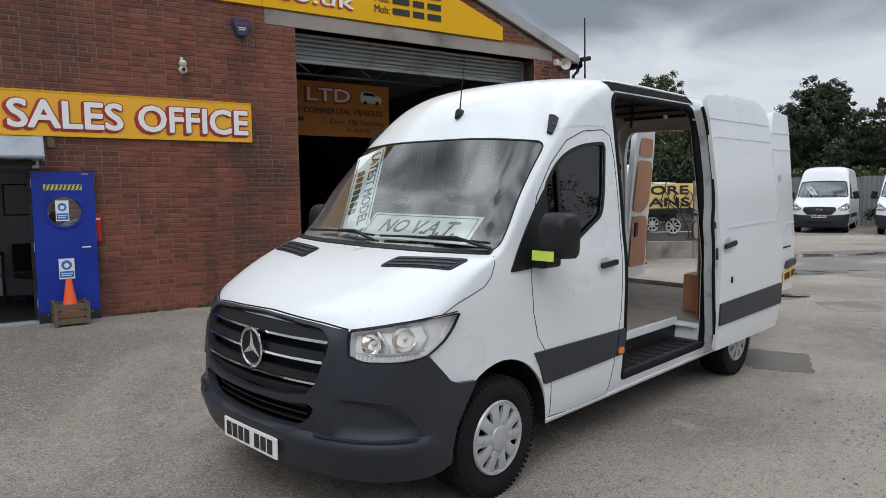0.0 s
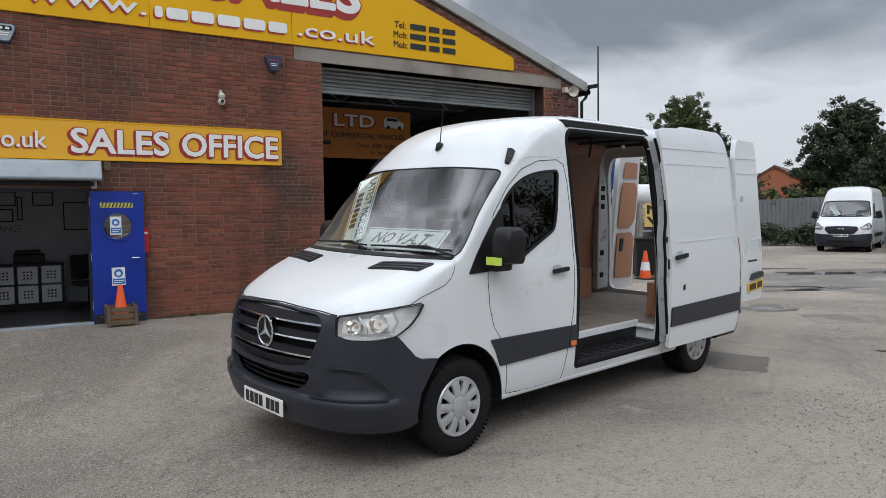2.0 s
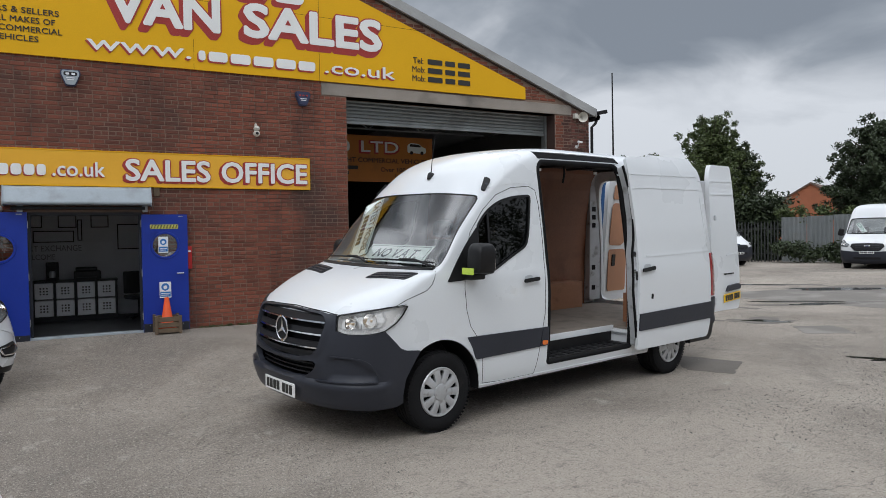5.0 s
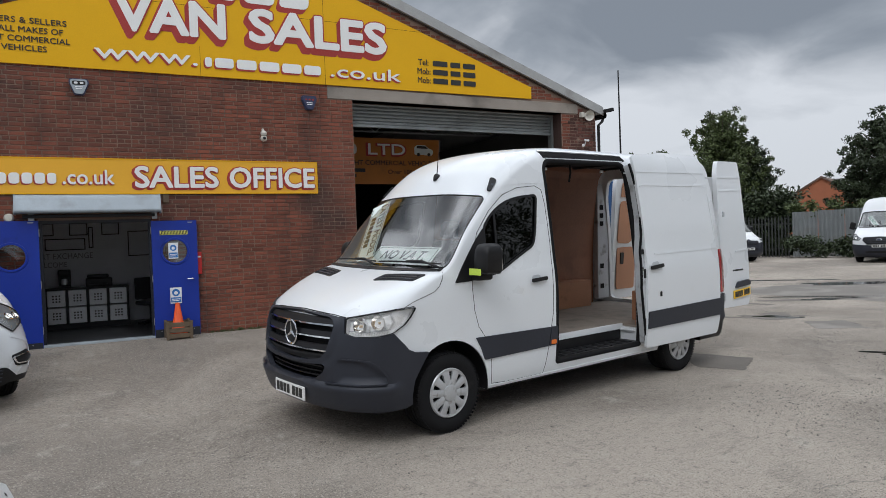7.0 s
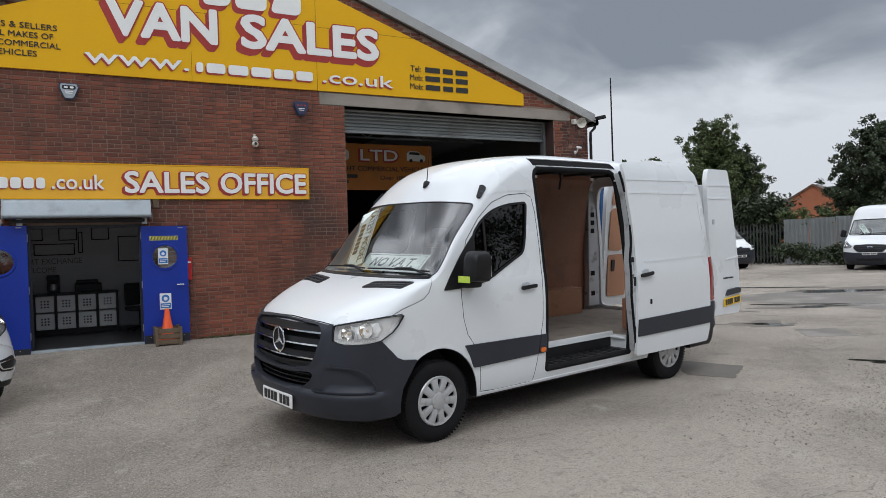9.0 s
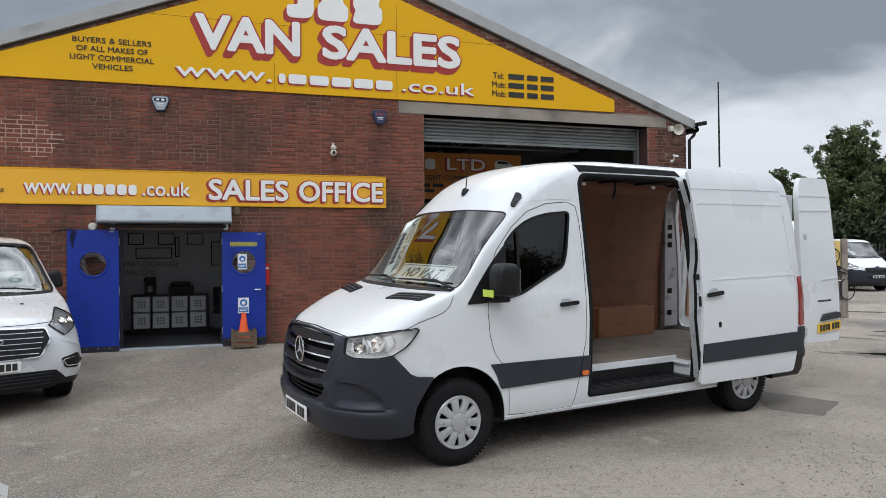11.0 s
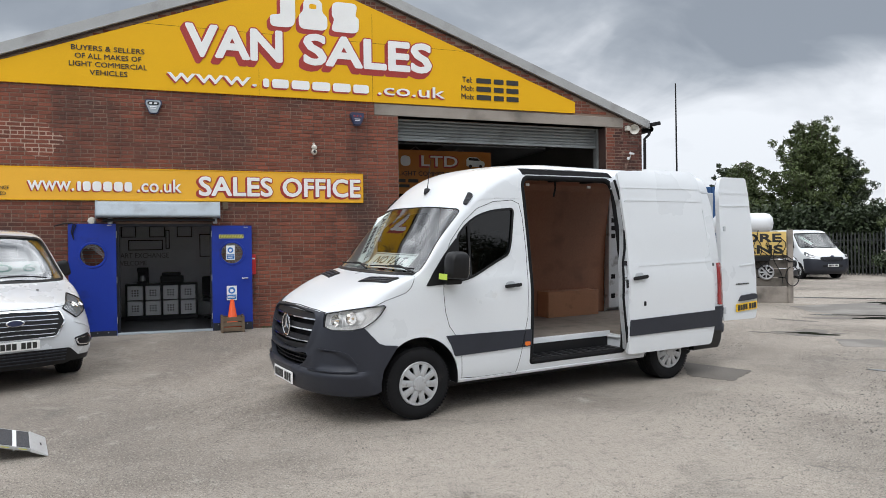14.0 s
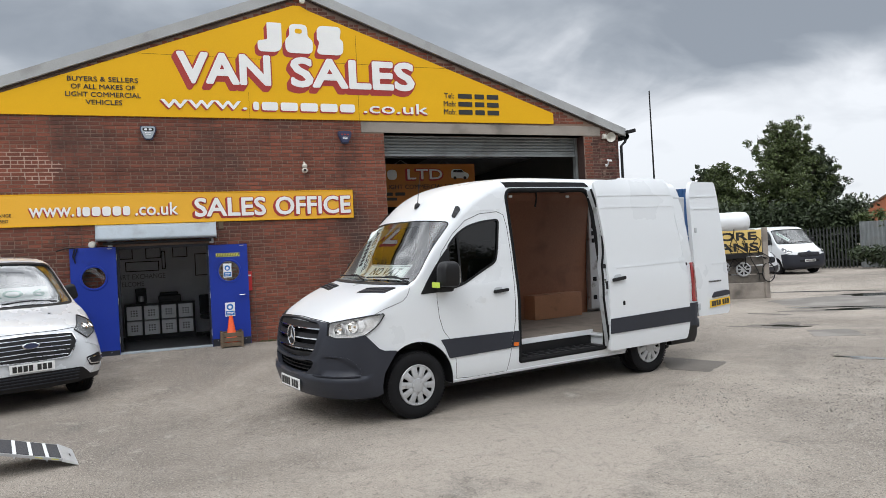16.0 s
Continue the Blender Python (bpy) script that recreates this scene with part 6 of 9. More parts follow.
        for k in range(14):
            f = (k + 0.6) / 14
            a, b = Vector((-0.395, 0.40)).lerp(Vector((-0.314, 0.855)), f), Vector((-0.262, 0.41)).lerp(Vector((-0.172, 0.87)), f)
            ribbon(bvh, from_above, [(a.x, s * a.y), (b.x, s * b.y)], 0.006, 0.006, 0.003, 0.04, bm)
        part("vent_bar", bm, PLASTIC, vent)
    # mirrors
    for s in (-1, 1):
        mr = new("mirror")
        mr.parent = van
        tagged(mr, "tall black door mirror with lime marker")
        shape = rounded([(0.0, 1.36), (0.28, 1.345), (0.30, 1.60), (0.25, 1.665), (0.07, 1.665), (0.015, 1.60)], [0.05, 0.04, 0.1, 0.06, 0.08, 0.08])
        shell = bmesh.new()
        rings = []
        for f, dv in ((0.80, -1.06), (0.97, -1.08), (1.0, -1.12), (1.0, -1.17), (0.95, -1.215), (0.80, -1.235)):
            cu, cz = 0.15, 1.50
            rings.append([shell.verts.new((0.185 + cu + (p - cu) * f * 0.78, s * -dv * 1.0 * 1.0 if s > 0 else dv, cz + 0.035 + (q - cz) * f * 0.88)) for p, q in shape])
        for a, b in zip(rings, rings[1:]):
            for i in range(len(a)):
                shell.faces.new((a[i], a[(i + 1) % len(a)], b[(i + 1) % len(b)], b[i]))
        shell.faces.new(rings[0][::-1])
        shell.faces.new(rings[-1])
        part("mirror_shell", shell, BLACK, mr, smooth=45)
        part("mirror_arm", box(0.26, 0.44, s * 0.96, s * 1.10, 1.345, 1.415, 0.02), BLACK, mr)
        part("lime_marker", box(0.172, 0.182, s * 1.070, s * 1.215, 1.405, 1.462), LIME, mr, "lime green marker sticker") if s < 0 else None
        part("mirror_glass", box(0.450, 0.454, s * 1.085, s * 1.205, 1.44, 1.63), CHROME, mr, "mirror glass")
    # aerial and cab roof markers
    ae = new("aerial")
    ae.parent = van
    loc, nor = lay(bvh, from_above, 0.60, -0.11)
    part("aerial_base", move(lathe([(0.035, 0), (0.030, 0.015), (0.012, 0.045), (0, 0.05)], 14, "z"), Matrix.Translation(loc) @ Matrix.Rotation(-0.6, 4, "Y") @ Matrix.Diagonal((1.6, 0.8, 1, 1))), BLACK, ae, smooth=40)
    part("aerial_rod", tube([loc + Vector((0, 0, 0.03)), loc + Vector((0.02, 0, 0.20)), loc + Vector((0.05, 0, 0.40))], [0.006, 0.004, 0.002], 6), BLACK, ae)
    for s in (-1, 1):
        way = from_left if s < 0 else from_right
        rk = part("roof_marker", panel(bvh, way, rounded([(0.60, 2.165), (0.622, 2.155), (0.722, 2.255), (0.718, 2.280), (0.698, 2.280)], 0.012), -0.002, 0.026, 0.03), BLACK, van, "small black roof marker lamp", smooth=40)
        part("marker_lens", panel(bvh, way, rounded([(0.652, 2.207), (0.666, 2.199), (0.684, 2.217), (0.670, 2.226)], 0.006), 0.022, 0.004, 0.02), PLASTIC, rk)
    # cab
    part("dashboard", prism(rounded([(0.16, 0.87), (0.60, 0.87), (0.62, 1.10), (0.50, 1.33), (0.14, 1.425), (0.06, 1.425)], 0.05), "y", -0.88, 0.88), DASH, van, "dark dashboard")
    for v in (-0.52, 0.52):
        st = new("cab_seat")
        st.parent = van
        part("seat_cushion", box(0.70, 1.16, v - 0.25, v + 0.25, 0.85, 1.05, 0.05), SEATCLOTH, st)
        part("seat_back", move(box(-0.07, 0.07, -0.24, 0.24, 0, 0.68, 0.06), pose(1.14, v, 1.0, 0, 10, 0)), SEATCLOTH, st)
        part("headrest", move(box(-0.05, 0.05, -0.13, 0.13, 0.70, 0.90, 0.04), pose(1.14, v, 1.0, 0, 10, 0)), SEATCLOTH, st)
    sw = lathe([(0.19 + 0.016 * math.cos(a), 0.016 * math.sin(a)) for a in np.linspace(0, 2 * math.pi, 9)[:-1]], 32, "z", close=True)
    part("steering_wheel", move(sw, pose(0.58, 0.45, 1.30, 0, 62, 0)), BLACK, van, smooth=50)
    part("bulkhead", prism([(0.90, 0.69), (0.895, 1.30), (0.870, 1.80), (0.833, 2.12), (0.803, 2.32), (0.765, 2.47), (0.705, 2.55), (0.59, 2.59), (-0.59, 2.59), (-0.705, 2.55), (-0.765, 2.47), (-0.803, 2.32), (-0.833, 2.12), (-0.870, 1.80), (-0.895, 1.30), (-0.90, 0.69)], "x", 1.33, 1.36), PLY, van, "brown lined bulkhead behind cab")
    # windscreen cards
    c1 = part("screen_card", box(-0.50, 0.50, -0.002, 0.002, -0.115, 0.115), CARD, van, "white price card reading no VAT")
    c1.matrix_local = pose(0.055, -0.235, 1.565, 0, 0, -90) @ pose(0, 0, 0, -47, 0, 0)
    lettering("card_letters", "NO V.A.T.", -0.345, -0.003, -0.058, 0.70, 0.12, CARDINK, c1, 0.02, 0.001, 0.25)
    bm = bmesh.new()
    for z in (-0.098, 0.092):
        box(-0.475, 0.475, -0.0035, -0.002, z, z + 0.006, bm=bm)
    for x in (-0.475, 0.469):
        box(x, x + 0.006, -0.0035, -0.002, -0.092, 0.092, bm=bm)
    part("card_border", bm, CARDINK, c1)
    c2 = part("screen_card", box(-0.40, 0.40, -0.002, 0.002, -0.135, 0.135), CARD, van, "white card in windscreen, standing on end")
    out = Vector((-0.78, 0, 0.62)).normalized()
    down = Vector((-0.44, -0.31, -0.55)).normalized()
    down = (down - out * down.dot(out)).normalized()
    m2 = Matrix((down, -out, down.cross(-out) * 1.0)).transposed().to_4x4()
    c2.matrix_local = Matrix.Translation((0.205, 0.49, 1.80)) @ m2
    lettering("card_letters", "LATEST MODEL", -0.36, -0.003, 0.015, 0.72, 0.085, CARDINK, c2, 0.02, 0.001)
    bars("card_bar", -0.22, -0.002, -0.095, [0.052] * 7, 0.07, 0.012, CARDINK, c2, 0.2, 0.001)
    for z in (-0.122, 0.116):
        part("card_border", box(-0.385, 0.385, -0.0035, -0.002, z, z + 0.006), CARDINK, c2)
    # load space
    part("load_floor", box(1.36, 4.62, -0.70, 0.92, 0.622, 0.645), LOADFLOOR, van, "worn plywood load floor")
    wall_line = [(0.905, 0.645), (0.900, 1.30), (0.875, 1.80), (0.838, 2.12), (0.808, 2.32), (0.772, 2.47), (0.715, 2.55), (0.60, 2.595)]
    for s, u0 in ((1, 1.37), (-1, 2.88)):
        poly = [(s * v, z) for v, z in wall_line] + [(s * (v - 0.012), z) for v, z in reversed(wall_line)]
        part("side_lining", prism(poly, "x", u0, 4.36), PLY, van, "brown plywood side lining")
    bm = box(1.37, 4.40, -0.60, 0.60, 2.597, 2.61)
    part("roof_lining", bm, SEATCLOTH, van, "dark roof lining")
    for u in (1.75, 2.35, 2.95, 3.55, 4.15):
        part("roof_bow", box(u, u + 0.07, -0.58, 0.58, 2.572, 2.597, 0.008), SEATCLOTH, van)
    part("wheel_box", box(3.03, 4.00, 0.64, 0.886, 0.647, 1.015, 0.005), HARDBOARD, van, "plywood wheel arch box")
    part("wheel_box", box(3.20, 4.02, -0.886, -0.62, 0.647, 1.0, 0.005), HARDBOARD, van, "plywood wheel arch box")
    part("step_tread", box(1.41, 2.82, -0.985, -0.70, 0.462, 0.475), BLACK, van, "black rubber side step")
    for k in range(9):
        u = 1.50 + k * 0.143
        part("step_rib", box(u, u + 0.09, -0.95, -0.76, 0.475, 0.480, 0.002), RUBBER, van)
    part("floor_edging", box(1.41, 2.86, -0.732, -0.702, 0.585, 0.652, 0.006), WHITE, van, "white painted floor edge")
    part("step_riser", box(1.41, 2.82, -0.728, -0.704, 0.475, 0.584), BLACK, van)
    part("load_floor_edge", box(2.86, 4.62, -0.92, -0.70, 0.622, 0.645), LOADFLOOR, van)
    part("step_rear_edging", box(2.80, 2.825, -0.93, -0.733, 0.580, 0.60, 0.004), WHITE, van)
    loop = [lay(bvh, from_left, p, q)[0] + Vector((0, 0.020, 0)) for p, q in dense(opening, 0.05)]
    part("opening_seal", tube(loop + loop[:1], 0.031, 8), SEAL, body, "black door seal", smooth=60)
    part("top_rail", panel(bvh, from_left, rounded([(1.385, 2.512), (2.76, 2.528), (2.72, 2.585), (1.365, 2.575)], 0.008), -0.02, 0.026, 0.05), SEAL, body, "black sliding door rail")
    part("rail_lip", ribbon(bvh, from_left, [(1.365, 2.578), (1.8, 2.586), (2.3, 2.590), (2.72, 2.588)], 0.010, -0.004, 0.018, 0.05), WHITE, body, smooth=40)
    part("rail_lip", ribbon(bvh, from_left, [(1.42, 2.506), (2.0, 2.515), (2.70, 2.522)], 0.010, 0.0, 0.010, 0.05), JAMB, body, smooth=40)
    for u in (1.53, 2.47):
        part("roof_hook", box(u, u + 0.05, -0.74, -0.72, 2.40, 2.43, 0.004), LAMPGREY, van)
    part("hanging_strap", tube([(1.99, -0.70, 2.50), (1.995, -0.70, 2.39), (1.97, -0.70, 2.29)], 0.012, 6), SEAL, van)
    # pillars at the rear of the load space
    for s in (-1, 1):
        pl = part("rear_pillar", box(4.37, 4.62, s * 0.80, s * 0.885, 0.70, 2.40, 0.01), JAMB, van, "pale rear door pillar with catches")
        for z in (0.85, 1.15, 1.78, 1.90, 2.02):
            part("pillar_slot", box(4.42, 4.50, s * 0.792 if s > 0 else -0.801, s * 0.80 if s > 0 else -0.79, z, z + 0.07, 0.003), SEAL, pl)
    # sliding door, slid back along the side
    sd = new("sliding_door")
    sd.parent = van
    tagged(sd, "white sliding side door, slid fully open")
    dp = rounded([(2.765, 0.43), (4.29, 0.43), (4.345, 0.66), (4.34, 1.2), (4.20, 2.30), (4.13, 2.560), (3.3, 2.568), (2.715, 2.535), (2.725, 2.30), (2.775, 1.9), (2.795, 1.3)], [0.03, 0.05, 0.1, 0.3, 0.2, 0.05, 0.3, 0.05, 0.2, 0.3, 0.3])
    part("door_skin", panel(bvh, from_left, dp, 0.10, 0.035, 0.08), WHITE, sd, smooth=30)
    part("door_moulding", panel(bvh, from_left, rounded([(2.775, 0.635), (4.33, 0.645), (4.34, 0.855), (2.79, 0.825)], 0.008), 0.133, 0.016, 0.08), PLASTIC, sd, "dark grey side moulding", smooth=40)
    for path, wd in (([(2.72, 2.385), (4.15, 2.405)], 0.012), ([(2.78, 2.225), (2.83, 2.245), (4.14, 2.255)], 0.020), ([(2.95, 1.455), (3.4, 1.465), (4.30, 1.485)], 0.022), ([(4.19, 2.15), (4.285, 1.55)], 0.012)):
        part("pressed_line", ribbon(bvh, from_left, path, wd, 0.130, 0.010, 0.06), WHITE, sd, smooth=60)
    part("door_handle", panel(bvh, from_left, rounded([(2.83, 1.285), (3.07, 1.305), (3.07, 1.345), (2.83, 1.325)], 0.018), 0.150, 0.02, 0.03), BLACK, sd, "black door handle", smooth=50)
    part("handle_cup", panel(bvh, from_left, rounded([(2.88, 1.28), (3.02, 1.285), (3.02, 1.375), (2.88, 1.365)], 0.04), 0.132, 0.004, 0.03), JAMB, sd)
    part("key_lock", panel(bvh, from_left, rounded([(3.02, 0.98), (3.055, 0.98), (3.055, 1.04), (3.02, 1.04)], 0.016), 0.133, 0.008, 0.02), SEAL, sd)
    inner_edge = rounded([(2.79, 0.48), (2.805, 0.46), (2.815, 1.3), (2.79, 1.9), (2.735, 2.47), (2.68, 2.47), (2.755, 2.2), (2.782, 1.9), (2.765, 1.66), (2.725, 1.50), (2.705, 1.10), (2.745, 0.80)], 0.03)
    eg = part("door_edge", panel(bvh, from_left, inner_edge, 0.02, 0.085, 0.06), JAMB, sd, "grey painted door edge with catches", smooth=40)
    for u, z, w, h in ((2.735, 1.46, 0.05, 0.06), (2.755, 1.20, 0.035, 0.10), (2.755, 2.12, 0.02, 0.10), (2.765, 0.66, 0.035, 0.09)):
        part("catch", panel(bvh, from_left, rounded([(u, z), (u + w, z), (u + w, z + h), (u, z + h)], 0.01), 0.10, 0.012, 0.03), BLACK, eg)
    part("lock_plate", panel(bvh, from_left, rounded([(2.73, 1.28), (2.775, 1.28), (2.775, 1.33), (2.73, 1.33)], 0.02), 0.102, 0.008, 0.03), CHROME, eg)
    part("edge_seal", ribbon(bvh, from_left, [(2.79, 0.48), (2.745, 0.80), (2.705, 1.10), (2.725, 1.50), (2.765, 1.66), (2.782, 1.9), (2.755, 2.2), (2.68, 2.47)], 0.018, 0.092, 0.022, 0.05), SEAL, sd)
    part("mid_rail", ribbon(bvh, from_left, [(2.9, 1.42), (4.5, 1.44)], 0.04, -0.004, 0.02, 0.1), BLACK, body, "black sliding door rail")
    # rear corner: lamps, bumper, open doors
    for s, way in ((-1, from_left), (1, from_right)):
        part("tail_lamp", panel(bvh, way, rounded([(4.57, 0.90), (4.705, 0.90), (4.68, 1.46), (4.57, 1.46)], 0.02), -0.004, 0.022, 0.06), REDLENS, van, "tall red tail lamp", smooth=40)
        part("rear_bumper_end", panel(bvh, way, rounded([(4.42, 0.56), (4.67, 0.56), (4.715, 0.64), (4.715, 0.88), (4.46, 0.88), (4.46, 0.66)], 0.03), -0.004, 0.03, 0.06), PLASTIC, van, "dark grey rear bumper corner", smooth=40)
        part("body_line", ribbon(bvh, way, [(2.70, 2.395), (4.42, 2.41)], 0.014, -0.004, 0.010, 0.08), WHITE, body, smooth=60)
    part("rear_bumper", box(4.58, 4.80, -0.95, 0.95, 0.50, 0.64, 0.03), PLASTIC, van, "dark grey rear step bumper")
    for s in (-1, 1):
        rd = new("rear_door")
        rd.parent = van
        tagged(rd, "white rear door, swung open, lined with hardboard")
        # profile of the door in its own plane: along, height
        prof = rounded([(0.0, 0.66), (0.80, 0.64), (0.825, 0.75), (0.81, 1.5), (0.75, 2.40), (0.70, 2.64), (0.10, 2.63), (0.02, 2.45)], [0.03, 0.05, 0.05, 0.3, 0.2, 0.05, 0.05, 0.1])
        hinge = pose(4.79 if s < 0 else 4.71, s * (0.905 if s < 0 else 0.87), 0, 0, 0, 4.0 if s < 0 else 9.0)
        rd.matrix_local = hinge
        bm = bmesh.new()
        pts = [Vector((p, q)) for p, q in prof]
        extra = [Vector((x, z)) for x in (0.2, 0.4, 0.6) for z in (0.9, 1.2, 1.46, 1.8, 2.1, 2.4)]
        vs, _, fs, _, _, _ = delaunay_2d_cdt(pts + extra, [(i, (i + 1) % len(pts)) for i in range(len(pts))], [], 1, 1e-6)
        bow = lambda q: -s * 0.12 * max(0, (q - 1.1) / 1.5)
        a = [bm.verts.new((p[0], s * 0.03 + bow(p[1]), p[1])) for p in vs]
        b = [bm.verts.new((p[0], -s * 0.03 + bow(p[1]), p[1])) for p in vs]
        use = {}
        for f in fs:
            bm.faces.new([a[i] for i in f])
            bm.faces.new([b[i] for i in reversed(f)])
            for i in range(len(f)):
                k = (f[i], f[(i + 1) % len(f)])
                use.setdefault((min(k), max(k)), []).append(k)
        for es in use.values():
            if len(es) == 1:
                i, j = es[0]
                bm.faces.new((a[j], a[i], b[i], b[j]))
        part("door_skin", bm, WHITE, rd, smooth=30)
        yo, yi = s * 0.03, -s * 0.03
        def slab(name, poly, y, d, mt, label=""):
            bmx = bmesh.new()
            f0 = [bmx.verts.new((p, y + bow(q), q)) for p, q in poly]
            f1 = [bmx.verts.new((p, y + d + bow(q), q)) for p, q in poly]
            bmx.faces.new(f0)
            bmx.faces.new(f1[::-1])
            for i in range(len(poly)):
                j = (i + 1) % len(poly)
                bmx.faces.new((f0[i], f0[j], f1[j], f1[i]))
            return part(name, bmx, mt, rd, label)
        # inside face: pressed frame and hardboard panels
        for poly in (rounded([(0.14, 0.80), (0.73, 0.78), (0.75, 1.34), (0.64, 1.44), (0.14, 1.44)], [0.05, 0.05, 0.05, 0.1, 0.05]), rounded([(0.13, 1.51), (0.53, 1.49), (0.72, 1.61), (0.71, 2.04), (0.63, 2.15), (0.16, 2.15)], 0.09), rounded([(0.17, 2.21), (0.66, 2.21), (0.62, 2.43), (0.20, 2.43)], 0.04)):
            slab("hardboard_panel", poly, yi - s * 0.012, -s * 0.006, HARDBOARD, "brown hardboard panel")
        slab("pull_handle", rounded([(0.24, 1.18), (0.34, 1.18), (0.34, 1.36), (0.24, 1.36)], 0.02), yi - s * 0.018, -s * 0.02, BLACK)
        # outside face
        for path in ([(0.03, 2.40), (0.735, 2.42)], [(0.05, 2.22), (0.75, 2.24)], [(0.42, 1.39), (0.80, 1.41)]):
            (p0, q0), (p1, q1) = path
            slab("pressed_line", [(p0, q0), (p1, q1), (p1, q1 + 0.018), (p0, q0 + 0.018)], yo, s * 0.008, WHITE)
        if s < 0:
            slab("grab_trim", rounded([(0.34, 0.905), (0.79, 0.925), (0.79, 0.975), (0.73, 1.0), (0.41, 0.985)], 0.02), yo, s * 0.03, PLASTIC, "dark grab handle trim")
            for k in range(8):
                slab("badge_bar", [(0.30 + k * 0.04, 1.135), (0.327 + k * 0.04, 1.136), (0.327 + k * 0.04, 1.156), (0.30 + k * 0.04, 1.155)], yo, s * 0.004, LETBLACK)
            pm = pose(0.545, yo - 0.012, 0.825, 0, -2.5, 0)
            plate(rd, pm, PLATEY)
            part("hinge", box(-0.03, 0.04, -0.05, -0.02, 0.75, 0.85, 0.01), JAMB, rd)
            part("hinge", box(-0.03, 0.012, -0.045, -0.02, 1.88, 1.95, 0.008), JAMB, rd)
    return van


build_panel_van()

# ---- other parked vans ----
COMPACT_SHAPE = [(0.20, -0.80, 0.35, 2.6, 0.88, 3.74), (0.30, -0.92, 0.42, 2.7, 0.94, 3.78), (0.50, -0.955, 0.46, 2.8, 0.98, 3.8), (0.72, -0.935, 0.50, 2.6, 0.985, 3.8), (0.85, -0.91, 0.53, 2.5, 0.975, 3.8), (0.97, -0.87, 0.56, 2.4, 0.96, 3.8), (1.04, -0.78, 0.54, 2.4, 0.955, 3.8),
          (1.10, -0.63, 0.44, 2.5, 0.955, 3.8), (1.18, -0.40, 0.32, 2.6, 0.955, 3.8), (1.25, -0.16, 0.24, 2.6, 0.955, 3.8), (1.32, 0.0, 0.24, 2.8, 0.945, 3.8), (1.70, 0.42, 0.28, 2.8, 0.875, 3.76), (1.90, 0.64, 0.34, 2.6, 0.835, 3.74),
          (1.97, 0.83, 0.36, 2.4, 0.79, 3.72), (2.01, 1.08, 0.3, 2.2, 0.65, 3.7), (2.035, 1.4, 0.3, 2.0, 0.42, 3.65)]
HIGH_ROOF_SHAPE = [(0.22, -0.80, 0.4, 2.6, 0.92, 4.9), (0.32, -0.94, 0.45, 2.7, 0.97, 4.95), (0.55, -0.98, 0.48, 2.8, 1.02, 4.97), (0.80, -0.96, 0.46, 2.8, 1.03, 4.97), (1.05, -0.90, 0.44, 2.6, 1.03, 4.97), (1.13, -0.80, 0.40, 2.6, 1.025, 4.97),
           (1.20, -0.62, 0.34, 2.6, 1.02, 4.97), (1.30, -0.36, 0.26, 2.6, 1.01, 4.96), (1.40, -0.12, 0.2, 2.6, 1.0, 4.96), (1.48, 0.0, 0.2, 2.8, 0.985, 4.95), (2.0, 0.42, 0.22, 3, 0.93, 4.9), (2.2, 0.58, 0.24, 3, 0.90, 4.87),
           (2.5, 0.84, 0.36, 2.8, 0.86, 4.84), (2.65, 1.05, 0.4, 2.6, 0.78, 4.8), (2.72, 1.3, 0.4, 2.3, 0.66, 4.78), (2.76, 1.6, 0.35, 2.0, 0.45, 4.7)]
LOW_ROOF_SHAPE = [(0.22, -0.75, 0.4, 2.6, 0.92, 4.3), (0.32, -0.92, 0.45, 2.7, 0.98, 4.35), (0.55, -0.97, 0.5, 2.8, 1.02, 4.36), (0.85, -0.95, 0.5, 2.8, 1.025, 4.36), (1.05, -0.86, 0.46, 2.6, 1.025, 4.36), (1.12, -0.72, 0.42, 2.6, 1.02, 4.36),
         (1.20, -0.52, 0.34, 2.6, 1.01, 4.36), (1.30, -0.30, 0.24, 2.6, 1.0, 4.35), (1.42, -0.14, 0.2, 2.6, 0.985, 4.35), (1.52, -0.03, 0.2, 2.8, 0.975, 4.34), (1.95, 0.32, 0.22, 3, 0.92, 4.3), (2.10, 0.46, 0.26, 2.8, 0.89, 4.27),
         (2.18, 0.62, 0.3, 2.6, 0.83, 4.25), (2.225, 0.88, 0.35, 2.3, 0.7, 4.2), (2.25, 1.2, 0.3, 2.0, 0.5, 4.15)]


